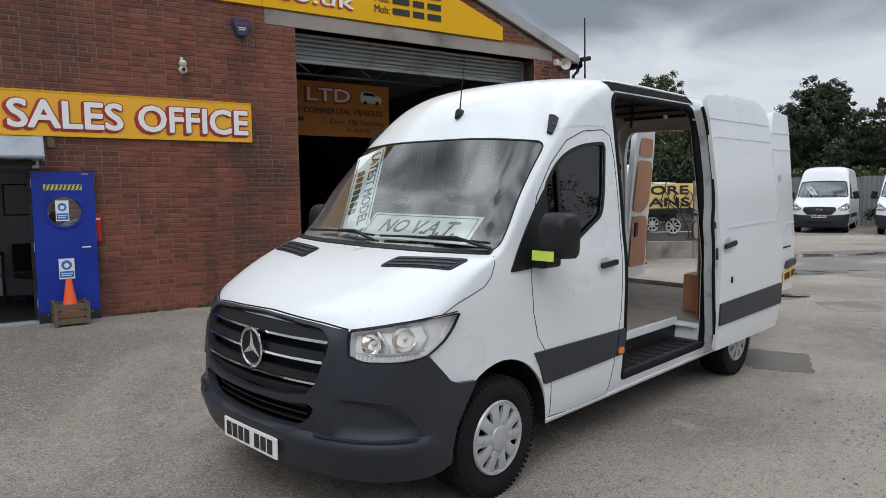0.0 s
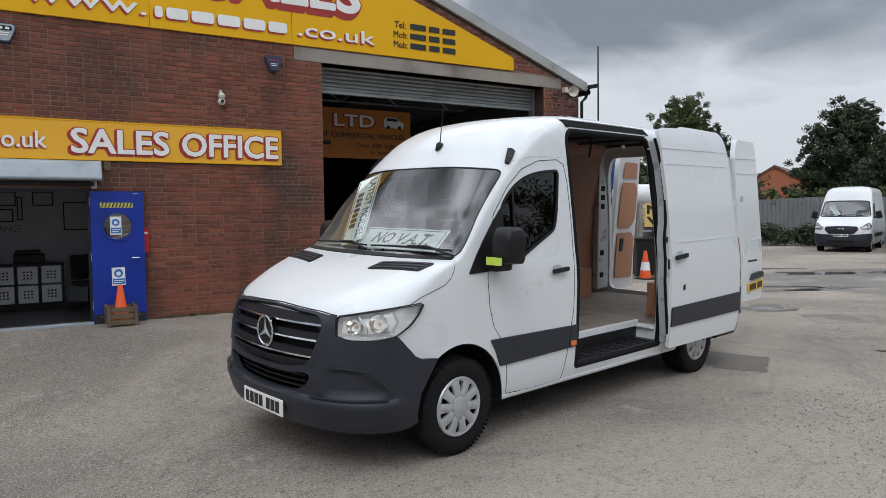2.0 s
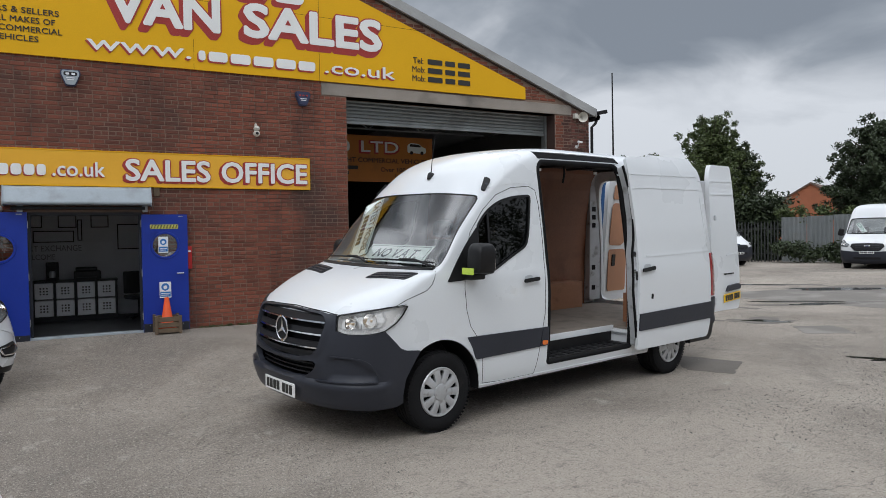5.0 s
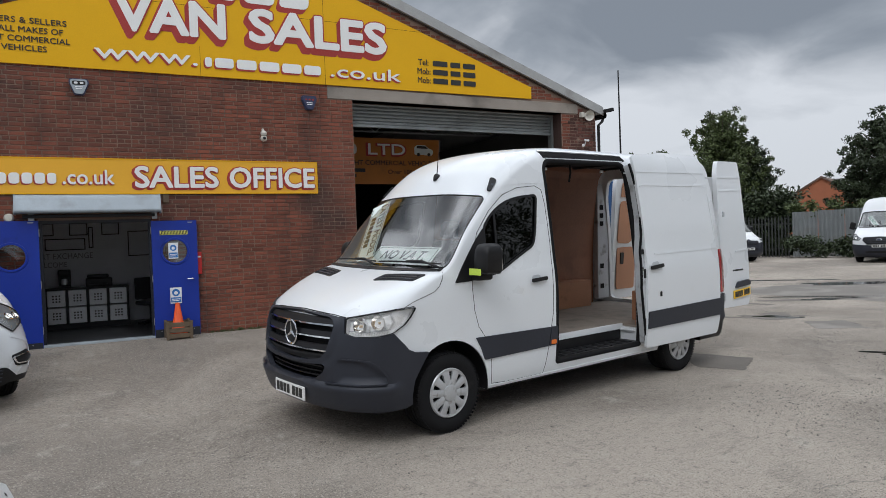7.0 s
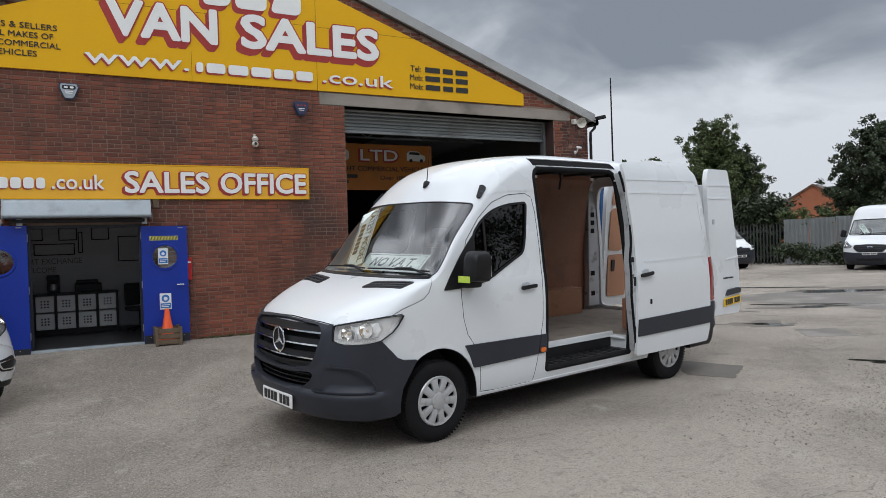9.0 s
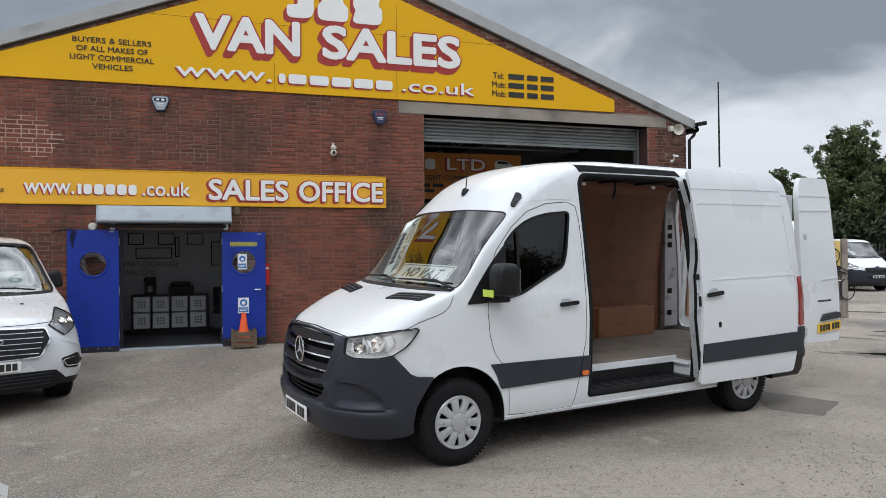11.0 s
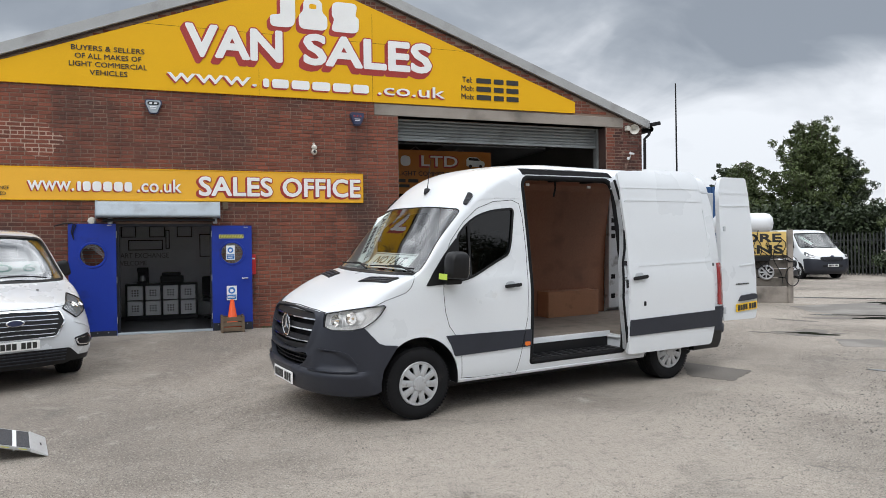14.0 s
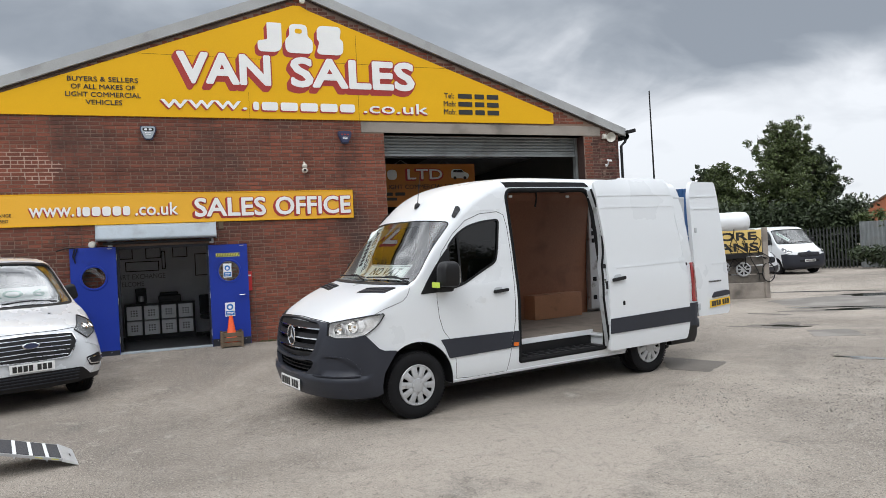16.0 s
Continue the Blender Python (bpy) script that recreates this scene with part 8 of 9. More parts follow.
def build_sign_fence():
    a, b = Vector((14.62, 11.72, 0)), Vector((16.12, 10.68, 0))
    d = (b - a).normalized()
    m = Matrix.Translation(a) @ Matrix.Rotation(math.atan2(d.y, d.x), 4, "Z")
    ln = (b - a).length
    f = thing("panel_fence", m, "low concrete panel fence with wheel trims hung on", "fence")
    part("base_panel", box(0, ln, -0.04, 0.04, 0, 0.44, 0.01), CONCRETE, f)
    for z in (0.46, 0.72, 0.98, 1.24):
        part("plank", box(0.06, ln - 0.10, -0.03, 0.03, z, z + 0.23, 0.006), WEATHERED, f, "dark weathered plank")
    part("end_post", box(ln - 0.09, ln + 0.05, -0.08, 0.08, 0, 2.05, 0.012), CONCRETE, f)
    part("end_post", box(-0.05, 0.07, -0.07, 0.07, 0, 2.0, 0.012), CONCRETE, f)
    s = thing("board_sign", m, "yellow board with bold black lettering on fence", "sign")
    part("board", box(0.10, ln - 0.12, -0.065, -0.04, 1.34, 2.0), PALEYELLOW, s)
    lettering("letters", "MORE", 0.16, -0.068, 1.70, ln - 0.40, 0.25, LETBLACK, s, 0.05)
    lettering("letters", "VANS", 0.16, -0.068, 1.38, ln - 0.36, 0.25, LETBLACK, s, 0.05)
    for x, z, r in ((0.62, 0.92, 0.20), (1.18, 0.86, 0.21), (0.30, 0.62, 0.19)):
        w = thing("wheel_trim", m @ Matrix.Translation((x, -0.07, z)), "silver plastic wheel trim hung on fence", "wheel trim", "wheel trims on the fence")
        part("rim", lathe([(r, 0.02), (r, -0.01), (r - 0.03, -0.03), (r - 0.05, -0.015)], 28), SILVER, w, smooth=40)
        part("hub", lathe([(0.08, -0.02), (0.05, -0.035), (0, -0.035)], 20), SILVER, w, smooth=40)
        for k in range(8):
            an = k * math.pi / 4
            part("spoke", move(box(0.07, r - 0.035, -0.03, -0.015, -0.02, 0.02, 0.004), Matrix.Rotation(an, 4, "Y")), SILVER, w)
        part("back", lathe([(r - 0.02, 0.012), (0, 0.012)], 24), BLACK, w)
    rnd = random.Random(3)
    for k in range(9):
        x0, x1 = rnd.uniform(0.5, ln - 0.05), rnd.uniform(0.9, ln + 0.18)
        z0, z1 = rnd.uniform(1.3, 2.05), rnd.uniform(0.45, 1.2)
        pts = [Vector((x0 + (x1 - x0) * t + 0.16 * math.sin(t * 5 + k), -0.10 - 0.03 * math.sin(t * 3), z0 + (z1 - z0) * t)) for t in np.linspace(0, 1, 12)]
        c = thing("hanging_hose", m, "thin black hose draped over fence", "hose", "hoses on the fence")
        part("strand", tube(pts, 0.012, 6), BLACK, c)
    lp = [Vector((ln + 0.02 + 0.17 * math.sin(t), -0.11, 0.75 + 0.27 * math.cos(t))) for t in np.linspace(0, 6.0, 26)]
    c = thing("hanging_hose", m, "coiled black hose hung on fence post", "hose", "hoses on the fence")
    part("strand", tube(lp, 0.013, 6), BLACK, c)
    bx = thing("tool_tray", m @ Matrix.Translation((0.30, -0.12, 1.18)), "dark clutter tray fixed below the board", "tray")
    part("tray", box(0, 0.95, -0.10, 0.04, 0, 0.14, 0.01), BLACK, bx)
    t = thing("gas_tank", pose(21.3, 16.25, 0, 0, 0, -40), "white horizontal storage tank on stand", "tank")
    part("vessel", move(lathe([(0, -1.1), (0.22, -1.06), (0.36, -0.95), (0.40, -0.75), (0.40, 0.75), (0.36, 0.95), (0.22, 1.06), (0, 1.1)], 32, "x"), Matrix.Translation((-1.22, 0, 2.42))), TANKWHITE, t, smooth=50)
    for x in (-1.3, -0.1):
        part("stand", box(x - 0.08, x + 0.08, -0.4, 0.4, 0, 2.10), CONCRETE, t)
    tl = thing("covered_trailer", pose(29.0, 23.0, 0, 0, 0, 135), "low trailer under a dark blue cover", "trailer")
    part("tub", box(-1.3, 1.3, -0.75, 0.75, 0.55, 1.55, 0.02), BLACK, tl)
    part("cover", prism(rounded([(-0.82, 1.50), (0.82, 1.50), (0.80, 2.02), (0.35, 2.20), (-0.35, 2.18), (-0.80, 2.04)], 0.06), "x", -1.4, 1.4), NAVY, tl, "dark blue waterproof cover")
    for y in (-0.80, 0.80):
        part("wheel", move(lathe([(0.12, -0.09), (0.28, -0.09), (0.31, -0.05), (0.31, 0.05), (0.28, 0.09), (0.12, 0.09)], 24), Matrix.Translation((0, y, 0.31))), RUBBER, tl, smooth=40)
    cn = thing("traffic_cone", pose(13.66, 10.66, ground_height(13.66, 10.66)), "orange and white traffic cone on tarmac", "cone", "traffic cones")
    part("foot", box(-0.2, 0.2, -0.2, 0.2, 0, 0.04, 0.008), BLACK, cn)
    part("cone", lathe([(0.155, 0.03), (0.04, 0.74), (0, 0.75)], 24, "z"), ORANGE, cn, smooth=40)
    part("white_band", lathe([(0.128, 0.24), (0.130, 0.24), (0.095, 0.46), (0.092, 0.46)], 24, "z"), PAPER, cn, "white reflective band", smooth=40)
    bn = thing("wheelie_bin", pose(14.35, 11.35, 0, 0, 0, -30), "dark grey wheelie bin beside the fence", "bin")
    part("tub", prism([(-0.26, 0.05), (0.26, 0.05), (0.30, 1.0), (-0.30, 1.0)], "y", -0.3, 0.3), BLACK, bn)
    part("lid", box(-0.32, 0.32, -0.34, 0.34, 1.0, 1.06, 0.02), BLACK, bn)
    # mast behind the building's corner
    ms = thing("radio_mast", pose(13.63, 12.35, 0), "tall thin black pole", "pole")
    part("pole", tube([(0, 0, 0), (0.0, 0, 3.2), (-0.02, 0, 6.35)], [0.035, 0.028, 0.018], 8), BLACK, ms)
    part("foot_plate", box(-0.12, 0.12, -0.12, 0.12, 0, 0.02), STEEL, ms)
    ct = thing("shipping_container", pose(20.2, 19.0, 0, 0, 0, -40), "blue corrugated steel container stacked on another", "container")
    part("lower_walls", box(-3, 1.2, 0, 2.4, 0, 1.95), CONTAINER, ct)
    bm = bmesh.new()
    prof = []
    for k in range(28):
        x = -3 + k * 0.15
        prof += [(x, 0.0), (x + 0.05, -0.03), (x + 0.10, -0.03), (x + 0.15, 0.0)]
    prof += [(1.2, 2.4), (-3, 2.4)]
    prism(prof, "z", 1.98, 4.0, bm)
    part("corrugated_wall", bm, CONTAINER, ct)


build_sign_fence()


def build_boundary():
    # corrugated sheet fence
    a, b = Vector((32.4, 20.45, 0)), Vector((38.5, 11.0, 0))
    d = (b - a).normalized()
    m = Matrix.Translation(a) @ Matrix.Rotation(math.atan2(d.y, d.x), 4, "Z")
    ln = (b - a).length
    f = thing("corrugated_fence", m, "grey corrugated sheet fence, foliage shade in its colour", "fence")
    x, k = 0.0, 0
    while x < ln:
        prof0, prof1 = [], []
        for i in range(6):
            for j in range(6):
                px, py = x + i * 0.2 + j * 0.2 / 6, 0.035 * math.sin(2 * math.pi * j / 6)
                prof0.append((px, py - 0.004))
                prof1.append((px, py + 0.004))
        part("sheet", prism(prof0 + prof1[::-1], "z", 0.0, 2.32 + 0.04 * ((k * 7) % 3)), CORR, f)
        x += 1.19
        k += 1
    # palisade
    a, b = Vector((24.5, 27.3, 0)), Vector((32.4, 20.45, 0))
    d = (b - a).normalized()
    m = Matrix.Translation(a) @ Matrix.Rotation(math.atan2(d.y, d.x), 4, "Z")
    ln = (b - a).length
    f = thing("palisade_fence", m, "steel palisade fence below the trees, their shade in its colour", "fence")
    me = None
    for k in range(int(ln / 0.16)):
        if me is None:
            first = part("pale", prism([(0, 0), (0.07, 0), (0.07, 2.0), (0.035, 2.15), (0, 2.0)], "y", -0.01, 0.01), PALISADE, f)
            me = first.data
        else:
            o = new("pale", me)
            o.parent = f
            o.location = (k * 0.16, 0, 0)
    for z in (0.4, 1.7):
        part("rail", box(0, ln, 0.012, 0.05, z, z + 0.05), PALISADE, f)


build_boundary()


def leaves(centres, sizes, per, leaf, seed, squash=0.8):
    """Clumps of small leaf blades as one mesh; a clump is thicker towards its outside."""
    rng = np.random.default_rng(seed)
    vs = []
    for c, r in zip(centres, sizes):
        n = per
        dirs = rng.normal(size=(n, 3))
        dirs /= np.linalg.norm(dirs, axis=1)[:, None]
        rad = r * rng.uniform(0.05, 1.25, size=(n, 1)) ** 0.75
        pos = np.array(c) + dirs * rad * np.array([1, 1, squash])
        t = rng.normal(size=(n, 3))
        t /= np.linalg.norm(t, axis=1)[:, None]
        s = np.cross(t, rng.normal(size=(n, 3)))
        s /= np.linalg.norm(s, axis=1)[:, None]
        L = leaf * rng.uniform(0.6, 1.3, size=(n, 1))
        vs.append(np.stack([pos - t * L, pos + s * L * 0.45, pos + t * L, pos - s * L * 0.45], axis=1))
    v = np.concatenate(vs).reshape(-1, 3)
    me = bpy.data.meshes.new("leaves")
    q = len(v) // 4
    me.from_pydata(v.tolist(), [], np.arange(q * 4).reshape(q, 4).tolist())
    return me


def tree(x, y, height, spread, seed, label, leaf_mat=LEAF, base=0.15, branches=60, per=48, leaf=0.10, spikes=8):
    """Trunk, limbs that fork outwards, and many small sprays of leaves along them."""
    rnd = random.Random(seed)
    t = thing("tree", pose(x, y, 0), label, "tree", "boundary trees")
    part("trunk", tube([(0, 0, 0), (0.1, 0.05, height * 0.25), (0.05, 0.1, height * 0.55), (0.1, 0, height * 0.88)], [0.22, 0.17, 0.10, 0.02], 10), BARK, t, smooth=60)
    cs, rs = [], []
    twigs = bmesh.new()
    for k in range(branches + spikes):
        f = (k + 0.5) / branches if k < branches else rnd.uniform(0.55, 0.8)
        h0 = height * (base + (0.80 - base) * f)
        a = k * 2.4 + rnd.uniform(-0.4, 0.4)
        out = spread * (1.02 - 0.80 * f ** 1.7) * (0.62 + 0.38 * min(1, f / 0.2)) * rnd.uniform(0.62, 1.12)
        rise = out * rnd.uniform(0.15, 0.6) + height * 0.10 * f
        if k >= branches:
            out, rise = spread * rnd.uniform(0.05, 0.4), height * rnd.uniform(0.18, 0.30) * (1.2 - f)
        p0 = Vector((0.07, 0.05, h0))
        p1 = Vector((out * math.cos(a), out * math.sin(a), min(h0 + rise, height)))
        mid = p0.lerp(p1, 0.5) + Vector((0, 0, -0.12 * out if k < branches else 0.2))
        if k % 6 == 0:
            part("limb", tube([p0, mid, p1], [0.07, 0.04, 0.008], 5), BARK, t, smooth=60)
        else:
            tube([p0, mid, p1], [0.04, 0.025, 0.006], 4, twigs)
        n = max(4, int(out / 0.30))
        for j in range(n):
            g = 0.30 + 0.72 * (j + rnd.random()) / n
            c = (p0.lerp(mid, g * 2) if g < 0.5 else mid.lerp(p1, g * 2 - 1))
            w = 0.10 + 0.22 * (1 - g * 0.6)
            cs.append((c.x + rnd.gauss(0, w), c.y + rnd.gauss(0, w), c.z + rnd.gauss(0, w * 0.8)))
            rs.append(rnd.uniform(0.16, 0.42) * (1.15 - 0.35 * g) * (0.7 if k >= branches else 1))
    part("branchwork", twigs, BARK, t)
    part("crown", leaves(cs, rs, per, leaf, seed), leaf_mat, t, "ragged green crown with gaps")
    return t


def build_green():
    tree(33.2, 25.5, 9.1, 3.3, 11, "tall broad-leaved tree with ragged top", LEAF, 0.08, 125, 80, 0.085, 36)
    tree(31.0, 28.4, 6.6, 2.5, 12, "bushy green tree behind the fence", LEAF, 0.10, 90, 80, 0.09, 12)
    tree(34.5, 24.7, 7.0, 2.2, 13, "dark bushy tree behind the fence", LEAFD, 0.08, 100, 95, 0.09, 12)
    tree(38.2, 37.6, 8.0, 1.8, 15, "slim distant tree behind the boundary", LEAFD, 0.25, 36, 55, 0.13, 8)
    tree(39.3, 19.2, 8.3, 3.5, 17, "dark broad-leaved tree over corrugated fence", LEAFD, 0.14, 120, 95, 0.085, 30)
    tree(41.4, 15.2, 8.2, 3.5, 18, "dark broad-leaved tree over corrugated fence", LEAFD, 0.14, 110, 95, 0.085, 30)
    tree(42.0, 10.4, 7.4, 3.3, 19, "dark broad-leaved tree over corrugated fence", LEAFD, 0.14, 90, 95, 0.09, 10)
    rng = random.Random(4)
    # low hedge before the sheet fence, and ivy on its top
    cs, rs = [], []
    a, b = Vector((31.6, 20.0, 0)), Vector((37.0, 11.6, 0))
    for k in range(70):
        p = a.lerp(b, rng.random())
        cs.append((p.x - rng.uniform(0.2, 0.8), p.y - rng.uniform(0.0, 0.4), rng.uniform(0.15, 0.85)))
        rs.append(rng.uniform(0.25, 0.5))
    h = part("hedge", leaves(cs, rs, 150, 0.09, 31), LEAFD)
    tagged(h, "low dark overgrown hedge along the fence", "hedge", kind="stuff")
    cs, rs = [], []
    for k in range(60):
        p = Vector((32.5, 20.6, 0)).lerp(Vector((38.6, 11.2, 0)), rng.random())
        cs.append((p.x + 0.2, p.y + 0.1, rng.uniform(2.1, 2.7)))
        rs.append(rng.uniform(0.25, 0.45))
    h = part("ivy", leaves(cs, rs, 110, 0.09, 32), LEAF)
    tagged(h, "green ivy hanging over the sheet fence", "ivy", kind="stuff")
    cs, rs = [], []
    for k in range(420):
        p = Vector((24.6, 28.2, 0)).lerp(Vector((33.4, 20.8, 0)), rng.random())
        cs.append((p.x + rng.uniform(0.3, 1.4), p.y + rng.uniform(0.3, 1.4), rng.uniform(0.0, 3.4)))
        rs.append(rng.uniform(0.4, 0.8))
    h = part("undergrowth", leaves(cs, rs, 120, 0.13, 33), LEAFD)
    tagged(h, "dark undergrowth behind the palisade", "undergrowth", kind="stuff")
    # far hedge line that closes the view
    cs, rs = [], []
    for k in range(230):
        f = rng.random()
        x, y = 46 + 8 * rng.random(), -14 + 66 * f
        if 26.0 < y < 37.0:
            y += 12.0
        cs.append((x, y, rng.uniform(0.5, 4.2)))
        rs.append(rng.uniform(0.8, 1.5))
    h = part("far_wood", leaves(cs, rs, 240, 0.15, 34), LEAF)
    tagged(h, "distant line of green trees", "trees", kind="stuff")
    # trees that close the yard on the street side
    cs, rs = [], []
    for k in range(520):
        a = rng.uniform(3.05, 5.9)
        d = rng.uniform(30, 37)
        cs.append((4 + d * math.cos(a), 2 + d * math.sin(a), rng.uniform(0.4, 5.5 + 3.6 * math.sin(a * 9) ** 2)))
        rs.append(rng.uniform(0.8, 1.6))
    h = part("street_trees", leaves(cs, rs, 240, 0.13, 36), LEAFD)
    tagged(h, "line of dark trees along the street side", "trees", kind="stuff")
    # weeds along the foot of the brick wall
    cs, rs = [], []
    for k in range(70):
        x = rng.uniform(1.6, 4.5)
        cs.append((x, FY - rng.uniform(0.01, 0.07), ground_height(x, FY) + rng.uniform(0.0, 0.03)))
        rs.append(rng.uniform(0.02, 0.05))
    h = part("weeds", leaves(cs, rs, 26, 0.014, 35), LEAF)
    tagged(h, "thin weeds along the foot of wall", "weeds", kind="stuff")


build_green()


def build_house():
    h = thing("house", pose(54.5, 33.6, 0, 0, 0, -66), "distant brick house with brown tiled gable roof", "house")
    part("wall", prism([(-3.2, 0), (3.2, 0), (3.2, 3.5), (0, 5.45), (-3.2, 3.5)], "y", 0, 8), HOUSEBRICK, h)
    for s in (-1, 1):
        part("roof_slope", prism([(0, 5.45), (s * 3.5, 3.32), (s * 3.5, 3.47), (0, 5.6)], "y", -0.15, 8.2), TILE, h)
    h = thing("house", pose(58.0, 24.0, 0, 0, 0, -30), "distant brick house with brown tiled gable roof", "house")
    part("wall", prism([(-4, 0), (4, 0), (4, 3.2), (0, 4.6), (-4, 3.2)], "y", 0, 8), HOUSEBRICK, h)
    for s in (-1, 1):
        part("roof_slope", prism([(0, 4.6), (s * 4.3, 3.05), (s * 4.3, 3.2), (0, 4.75)], "y", -0.15, 8.2), TILE, h)


build_house()


STRIP = [(15.3, 9.9), (14.6, 8.7), (14.75, 7.2), (14.95, 6.0), (15.3, 4.6), (16.5, 2.5), (19.0, 0.5), (26.0, -2.0), (27.0, 3.0), (22.5, 6.8), (20.4, 8.7), (18.2, 9.6), (16.6, 9.9)]


def ragged(poly, step, amount, seed):
    """The outline with a crumbled edge."""
    rnd = random.Random(seed)
    return [(x + rnd.gauss(0, amount), y + rnd.gauss(0, amount)) for x, y in dense(poly, step)]


def build_yard_marks():
    flat_patch("puddle", blob(20.2, 8.2, 2.2, 0.55, -0.55, 1, 90, 0.55), WATER, "still dark puddle on worn tarmac", "puddle", 0.006)
    flat_patch("puddle", blob(14.6, 6.95, 0.70, 0.17, -0.5, 2, 80, 0.6), WATER, "narrow puddle on worn tarmac", "puddle", 0.006)
    flat_patch("puddle", blob(15.1, 7.3, 0.85, 0.13, -0.7, 3, 80, 0.6), WATER, "narrow puddle on worn tarmac", "puddle", 0.006)
    flat_patch("puddle", blob(18.6, 11.2, 1.0, 0.14, -0.8, 4, 80, 0.6), WATER, "narrow puddle on worn tarmac", "puddle", 0.006)
    flat_patch("puddle", blob(11.25, 5.60, 0.36, 0.14, -0.55, 5, 80, 0.65), WATER, "small puddle in a pothole", "puddle", 0.008)
    flat_patch("pothole", blob(11.25, 5.70, 0.62, 0.32, -0.5, 6, 60, 0.5), TAR, "broken dark pothole edge in tarmac", "pothole", 0.004)
    flat_patch("tar_patch", ragged([(7.09, 4.05), (7.52, 3.14), (6.82, 2.69), (6.52, 3.15)], 0.05, 0.014, 1), TAR, "dark square repair patch in tarmac", "patch", 0.004)
    flat_patch("puddle", blob(9.25, 2.15, 0.34, 0.13, -0.9, 7, 80, 0.6), WATER, "shallow bright puddle among gravel", "puddle", 0.006)
    flat_patch("tar_patch", ragged([(11.05, 4.90), (11.72, 4.55), (11.15, 3.78), (10.46, 4.22)], 0.06, 0.02, 2), ASPHALT, "grey square repair patch in tarmac", "patch", 0.004)
    flat_patch("asphalt_strip", ragged(STRIP, 0.15, 0.04, 3), ASPHALT, "older darker grey asphalt strip across yard", "road", 0.003)
    # broken mud rims round the water
    for x, y, a, b, turn, seed in ((14.6, 6.97, 0.95, 0.30, -0.5, 21), (15.1, 7.34, 1.1, 0.24, -0.7, 22), (18.6, 11.25, 1.25, 0.26, -0.8, 23), (20.2, 8.3, 2.6, 0.8, -0.55, 24), (10.7, 5.95, 0.26, 0.10, -0.6, 25), (11.75, 5.40, 0.16, 0.06, -0.4, 26), (12.6, 7.3, 0.45, 0.08, -0.7, 27)):
        flat_patch("mud_rim", blob(x, y, a, b, turn, seed, 90, 0.6), TAR, "damp dark mud rim on worn tarmac", "mud", 0.0035)
    # loose chippings, gathered in worn hollows
    rng = np.random.default_rng(9)
    spots = [(7.35, 0.95, 0.9, 0.5, 900), (6.7, 0.35, 0.7, 0.4, 600), (9.2, 2.2, 0.5, 0.35, 420), (8.3, 1.7, 0.5, 0.4, 260), (7.35, 4.45, 0.35, 0.15, 160), (8.7, 4.9, 0.3, 0.2, 130),
             (11.2, 5.7, 0.7, 0.35, 320), (6.0, 1.6, 0.5, 0.3, 240), (5.3, 1.0, 0.4, 0.3, 160), (9.9, 3.6, 0.6, 0.25, 200), (3.0, 9.6, 1.2, 0.12, 220)]
    pos = [rng.normal(size=(n, 2)) * (sx, sy) + (x, y) for x, y, sx, sy, n in spots] + [rng.uniform((-3, -3.2), (14, 8.5), size=(700, 2))]
    vs, fs = [], []
    for x, y in np.concatenate(pos):
        z, r, k = ground_height(x, y), rng.uniform(0.004, 0.013), len(vs)
        turn = rng.uniform(0, 6.28)
        for j in range(5):
            q = turn + j * 1.2566
            f = r * rng.uniform(0.75, 1.2)
            vs.append((x + f * math.cos(q), y + f * math.sin(q), z - 0.001))
        for j in range(3):
            q = turn + 0.5 + j * 2.094
            vs.append((x + 0.5 * r * math.cos(q), y + 0.5 * r * math.sin(q), z + r * rng.uniform(0.5, 0.9)))
        fs += [(k, k + 1, k + 5), (k + 1, k + 2, k + 6, k + 5), (k + 2, k + 3, k + 6), (k + 3, k + 4, k + 7, k + 6), (k + 4, k, k + 5, k + 7), (k + 5, k + 6, k + 7)]
    me = bpy.data.meshes.new("gravel")
    me.from_pydata([tuple(map(float, v)) for v in vs], [], fs)
    ob = part("loose_gravel", me, GRAVEL)
    tagged(ob, "loose grey gravel chippings gathered in hollows", "gravel", kind="stuff")


build_yard_marks()

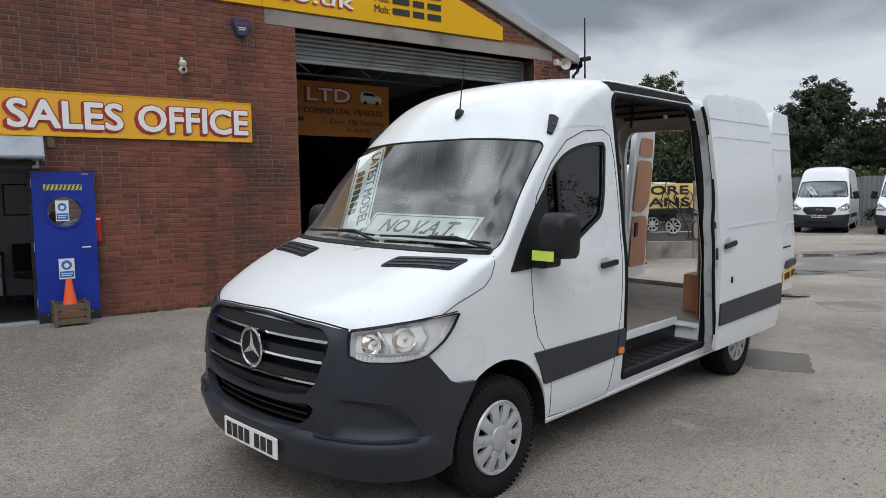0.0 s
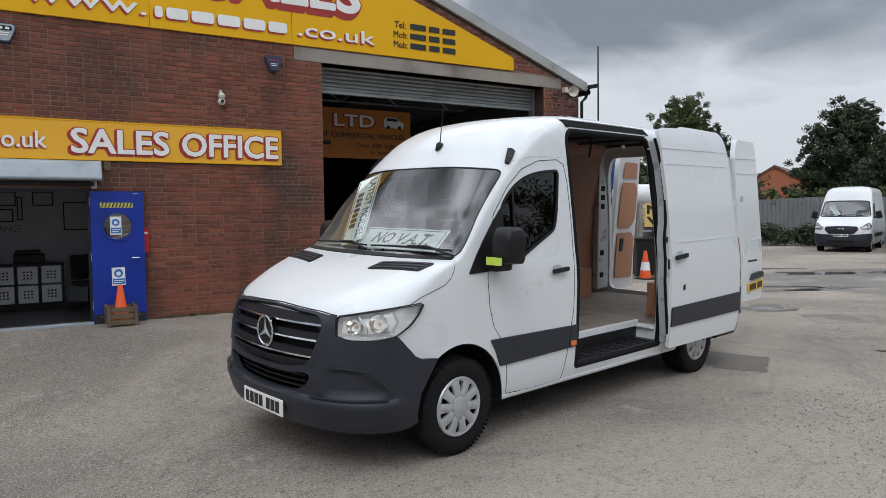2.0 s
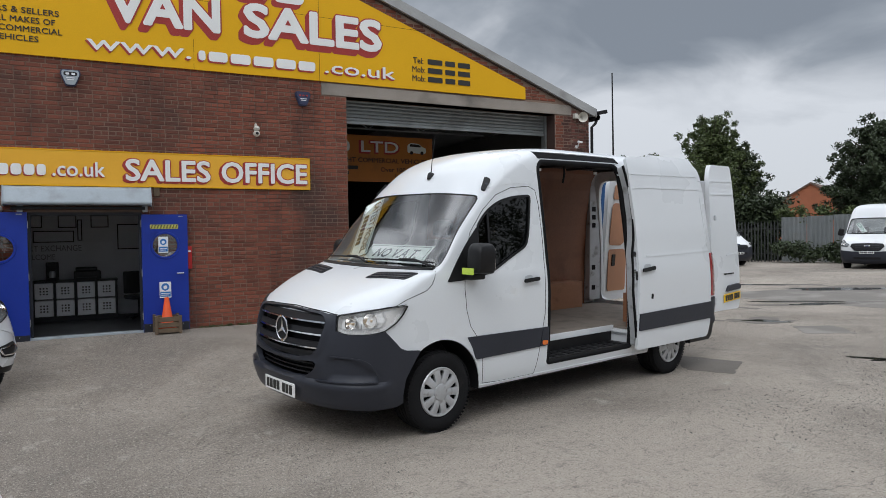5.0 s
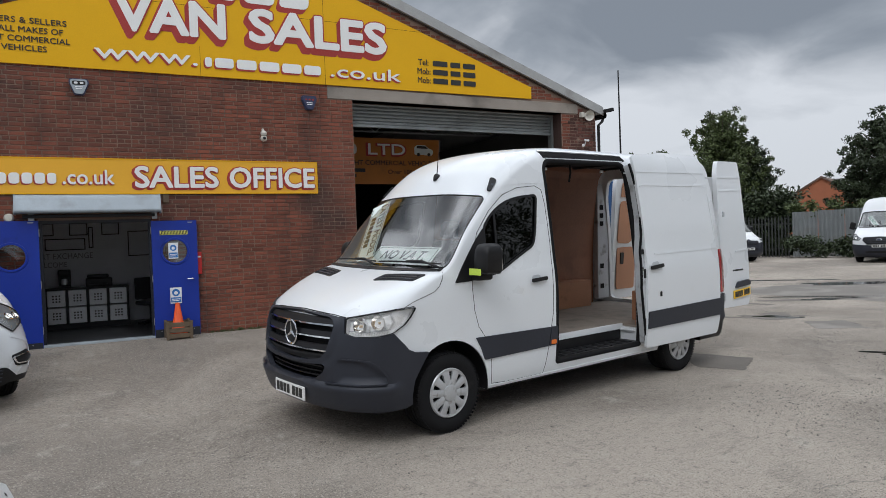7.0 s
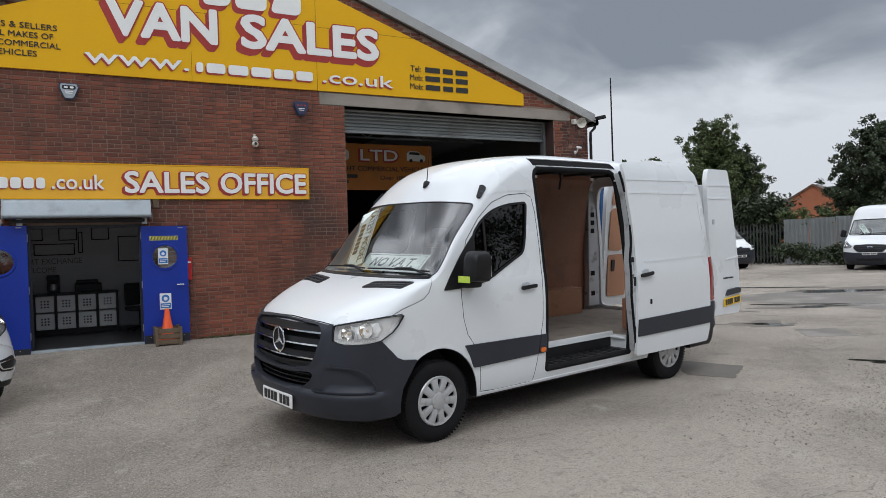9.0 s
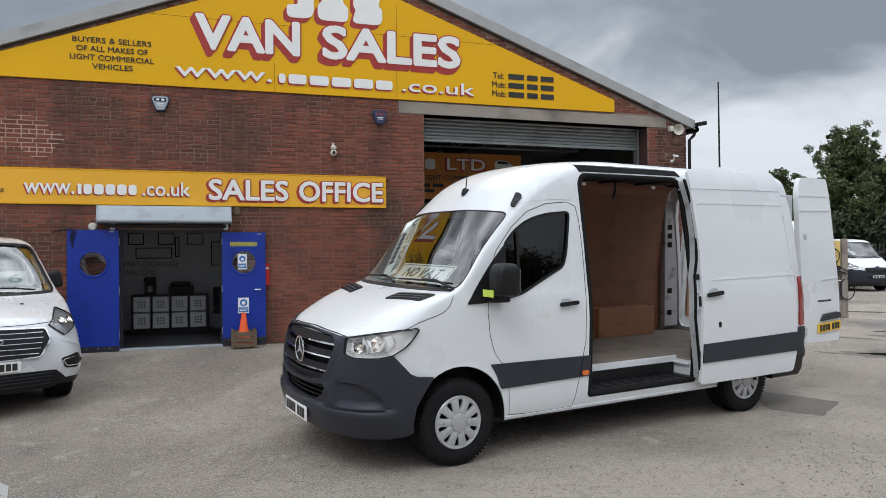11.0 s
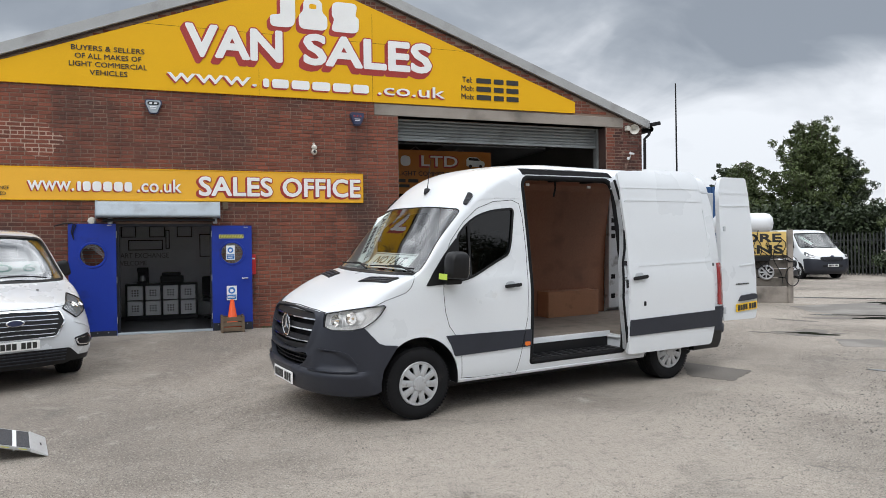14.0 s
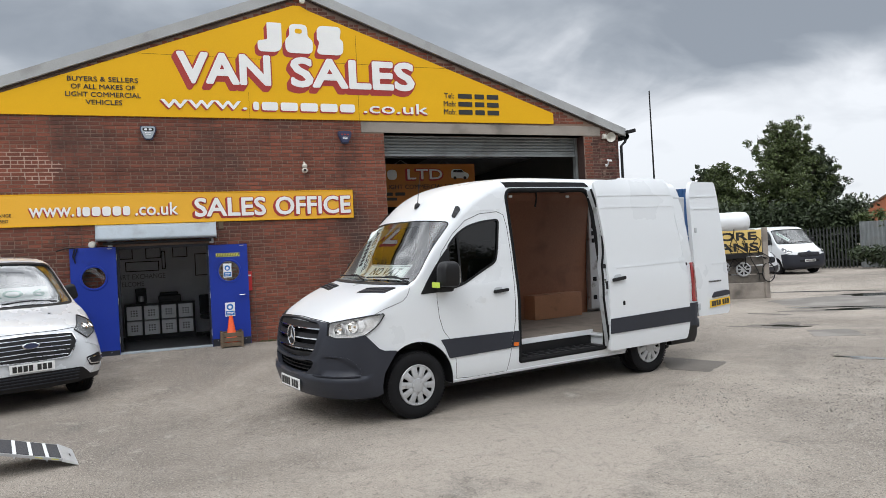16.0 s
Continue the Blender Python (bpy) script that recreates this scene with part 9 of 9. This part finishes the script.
# ---- bricks of the front wall, last ----
def lay_bricks():
    rnd = random.Random(5)
    ch, bh = 0.075, 0.061
    near, rest = [], []
    z = 0.0
    row = 0
    blocked = [(OFF0 - 0.002, OFF1 + 0.002, -1, OFF_TOP), (GAR0 - 0.002, GAR1 + 0.002, -1, GAR_TOP), (4.06, 10.2, GAR_TOP - 0.01, 4.745)]
    while z < APEX_Z:
        header = row % 4 == 3
        ln = 0.099 if header else 0.2115
        x = EAVE_L - (0.0565 if row % 2 else 0.0) - (0.05 if header else 0)
        while x < EAVE_R:
            a, b = max(x, EAVE_L), min(x + ln, EAVE_R - 0.02)
            x += ln + 0.0135
            if z + bh > gable((a + b) / 2) - 0.05 or b - a < 0.03:
                continue
            # covered by the large boards
            if z > 4.79 and z + bh < 4.98 + (2.1 if abs(a - APEX_X) < 0.1 else 0) and -3.1 < a and b < 8.8:
                continue
            if z > 4.79 and -3.1 < a and b < 8.8 and z + bh < gable((a + b) / 2) - 0.26:
                continue
            if 2.68 < z and z + bh < 3.22 and -3.4 < a and b < 3.7:
                continue
            pieces = [(a, b)]
            for x0, x1, z0, z1 in blocked:
                if z + bh <= z0 or z >= z1:
                    continue
                nxt = []
                for p, q in pieces:
                    if q <= x0 or p >= x1:
                        nxt.append((p, q))
                        continue
                    if p < x0 - 0.04:
                        nxt.append((p, x0))
                    if q > x1 + 0.04:
                        nxt.append((x1, q))
                pieces = nxt
            for p, q in pieces:
                item = (p, q, z, rnd.uniform(-0.0025, 0.0025))
                if 2.4 < p < 4.55 and 0.2 < z < 2.4 and len(near) < 300 and abs(q - p - 0.2115) < 0.001 and z < 2.3:
                    near.append(item)
                else:
                    rest.append(item)
        z += ch
        row += 1
    verts, faces = [], []
    for p, q, zz, dy in rest:
        s = len(verts)
        y0, y1, c = FY - 0.003 + dy, FY + 0.012, 0.004
        verts += [(p, y1, zz), (q, y1, zz), (q, y1, zz + bh), (p, y1, zz + bh), (p + c, y0, zz + c), (q - c, y0, zz + c), (q - c, y0, zz + bh - c), (p + c, y0, zz + bh - c)]
        faces += [(s + 4, s + 5, s + 6, s + 7), (s, s + 1, s + 5, s + 4), (s + 1, s + 2, s + 6, s + 5), (s + 2, s + 3, s + 7, s + 6), (s + 3, s, s + 4, s + 7)]
    me = bpy.data.meshes.new("brick_field")
    me.from_pydata(verts, [], faces)
    ob = part("brick_field", me, BRICKJ, WALL)
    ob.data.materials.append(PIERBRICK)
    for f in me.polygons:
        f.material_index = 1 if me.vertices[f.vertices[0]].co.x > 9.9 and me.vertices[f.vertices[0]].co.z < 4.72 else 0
    tagged(ob, kind="stuff")
    w, c = 0.215, 0.004
    me = bpy.data.meshes.new("brick")
    me.from_pydata([(0, 0.015, 0), (w, 0.015, 0), (w, 0.015, bh), (0, 0.015, bh), (c, 0, c), (w - c, 0, c), (w - c, 0, bh - c), (c, 0, bh - c)], [],
                   [(4, 5, 6, 7), (0, 1, 5, 4), (1, 2, 6, 5), (2, 3, 7, 6), (3, 0, 4, 7)])
    me.materials.append(BRICK)
    for p, q, zz, dy in near:
        o = new("brick", me)
        o.parent = WALL
        o.location = (p, FY - 0.003 + dy, zz)


lay_bricks()
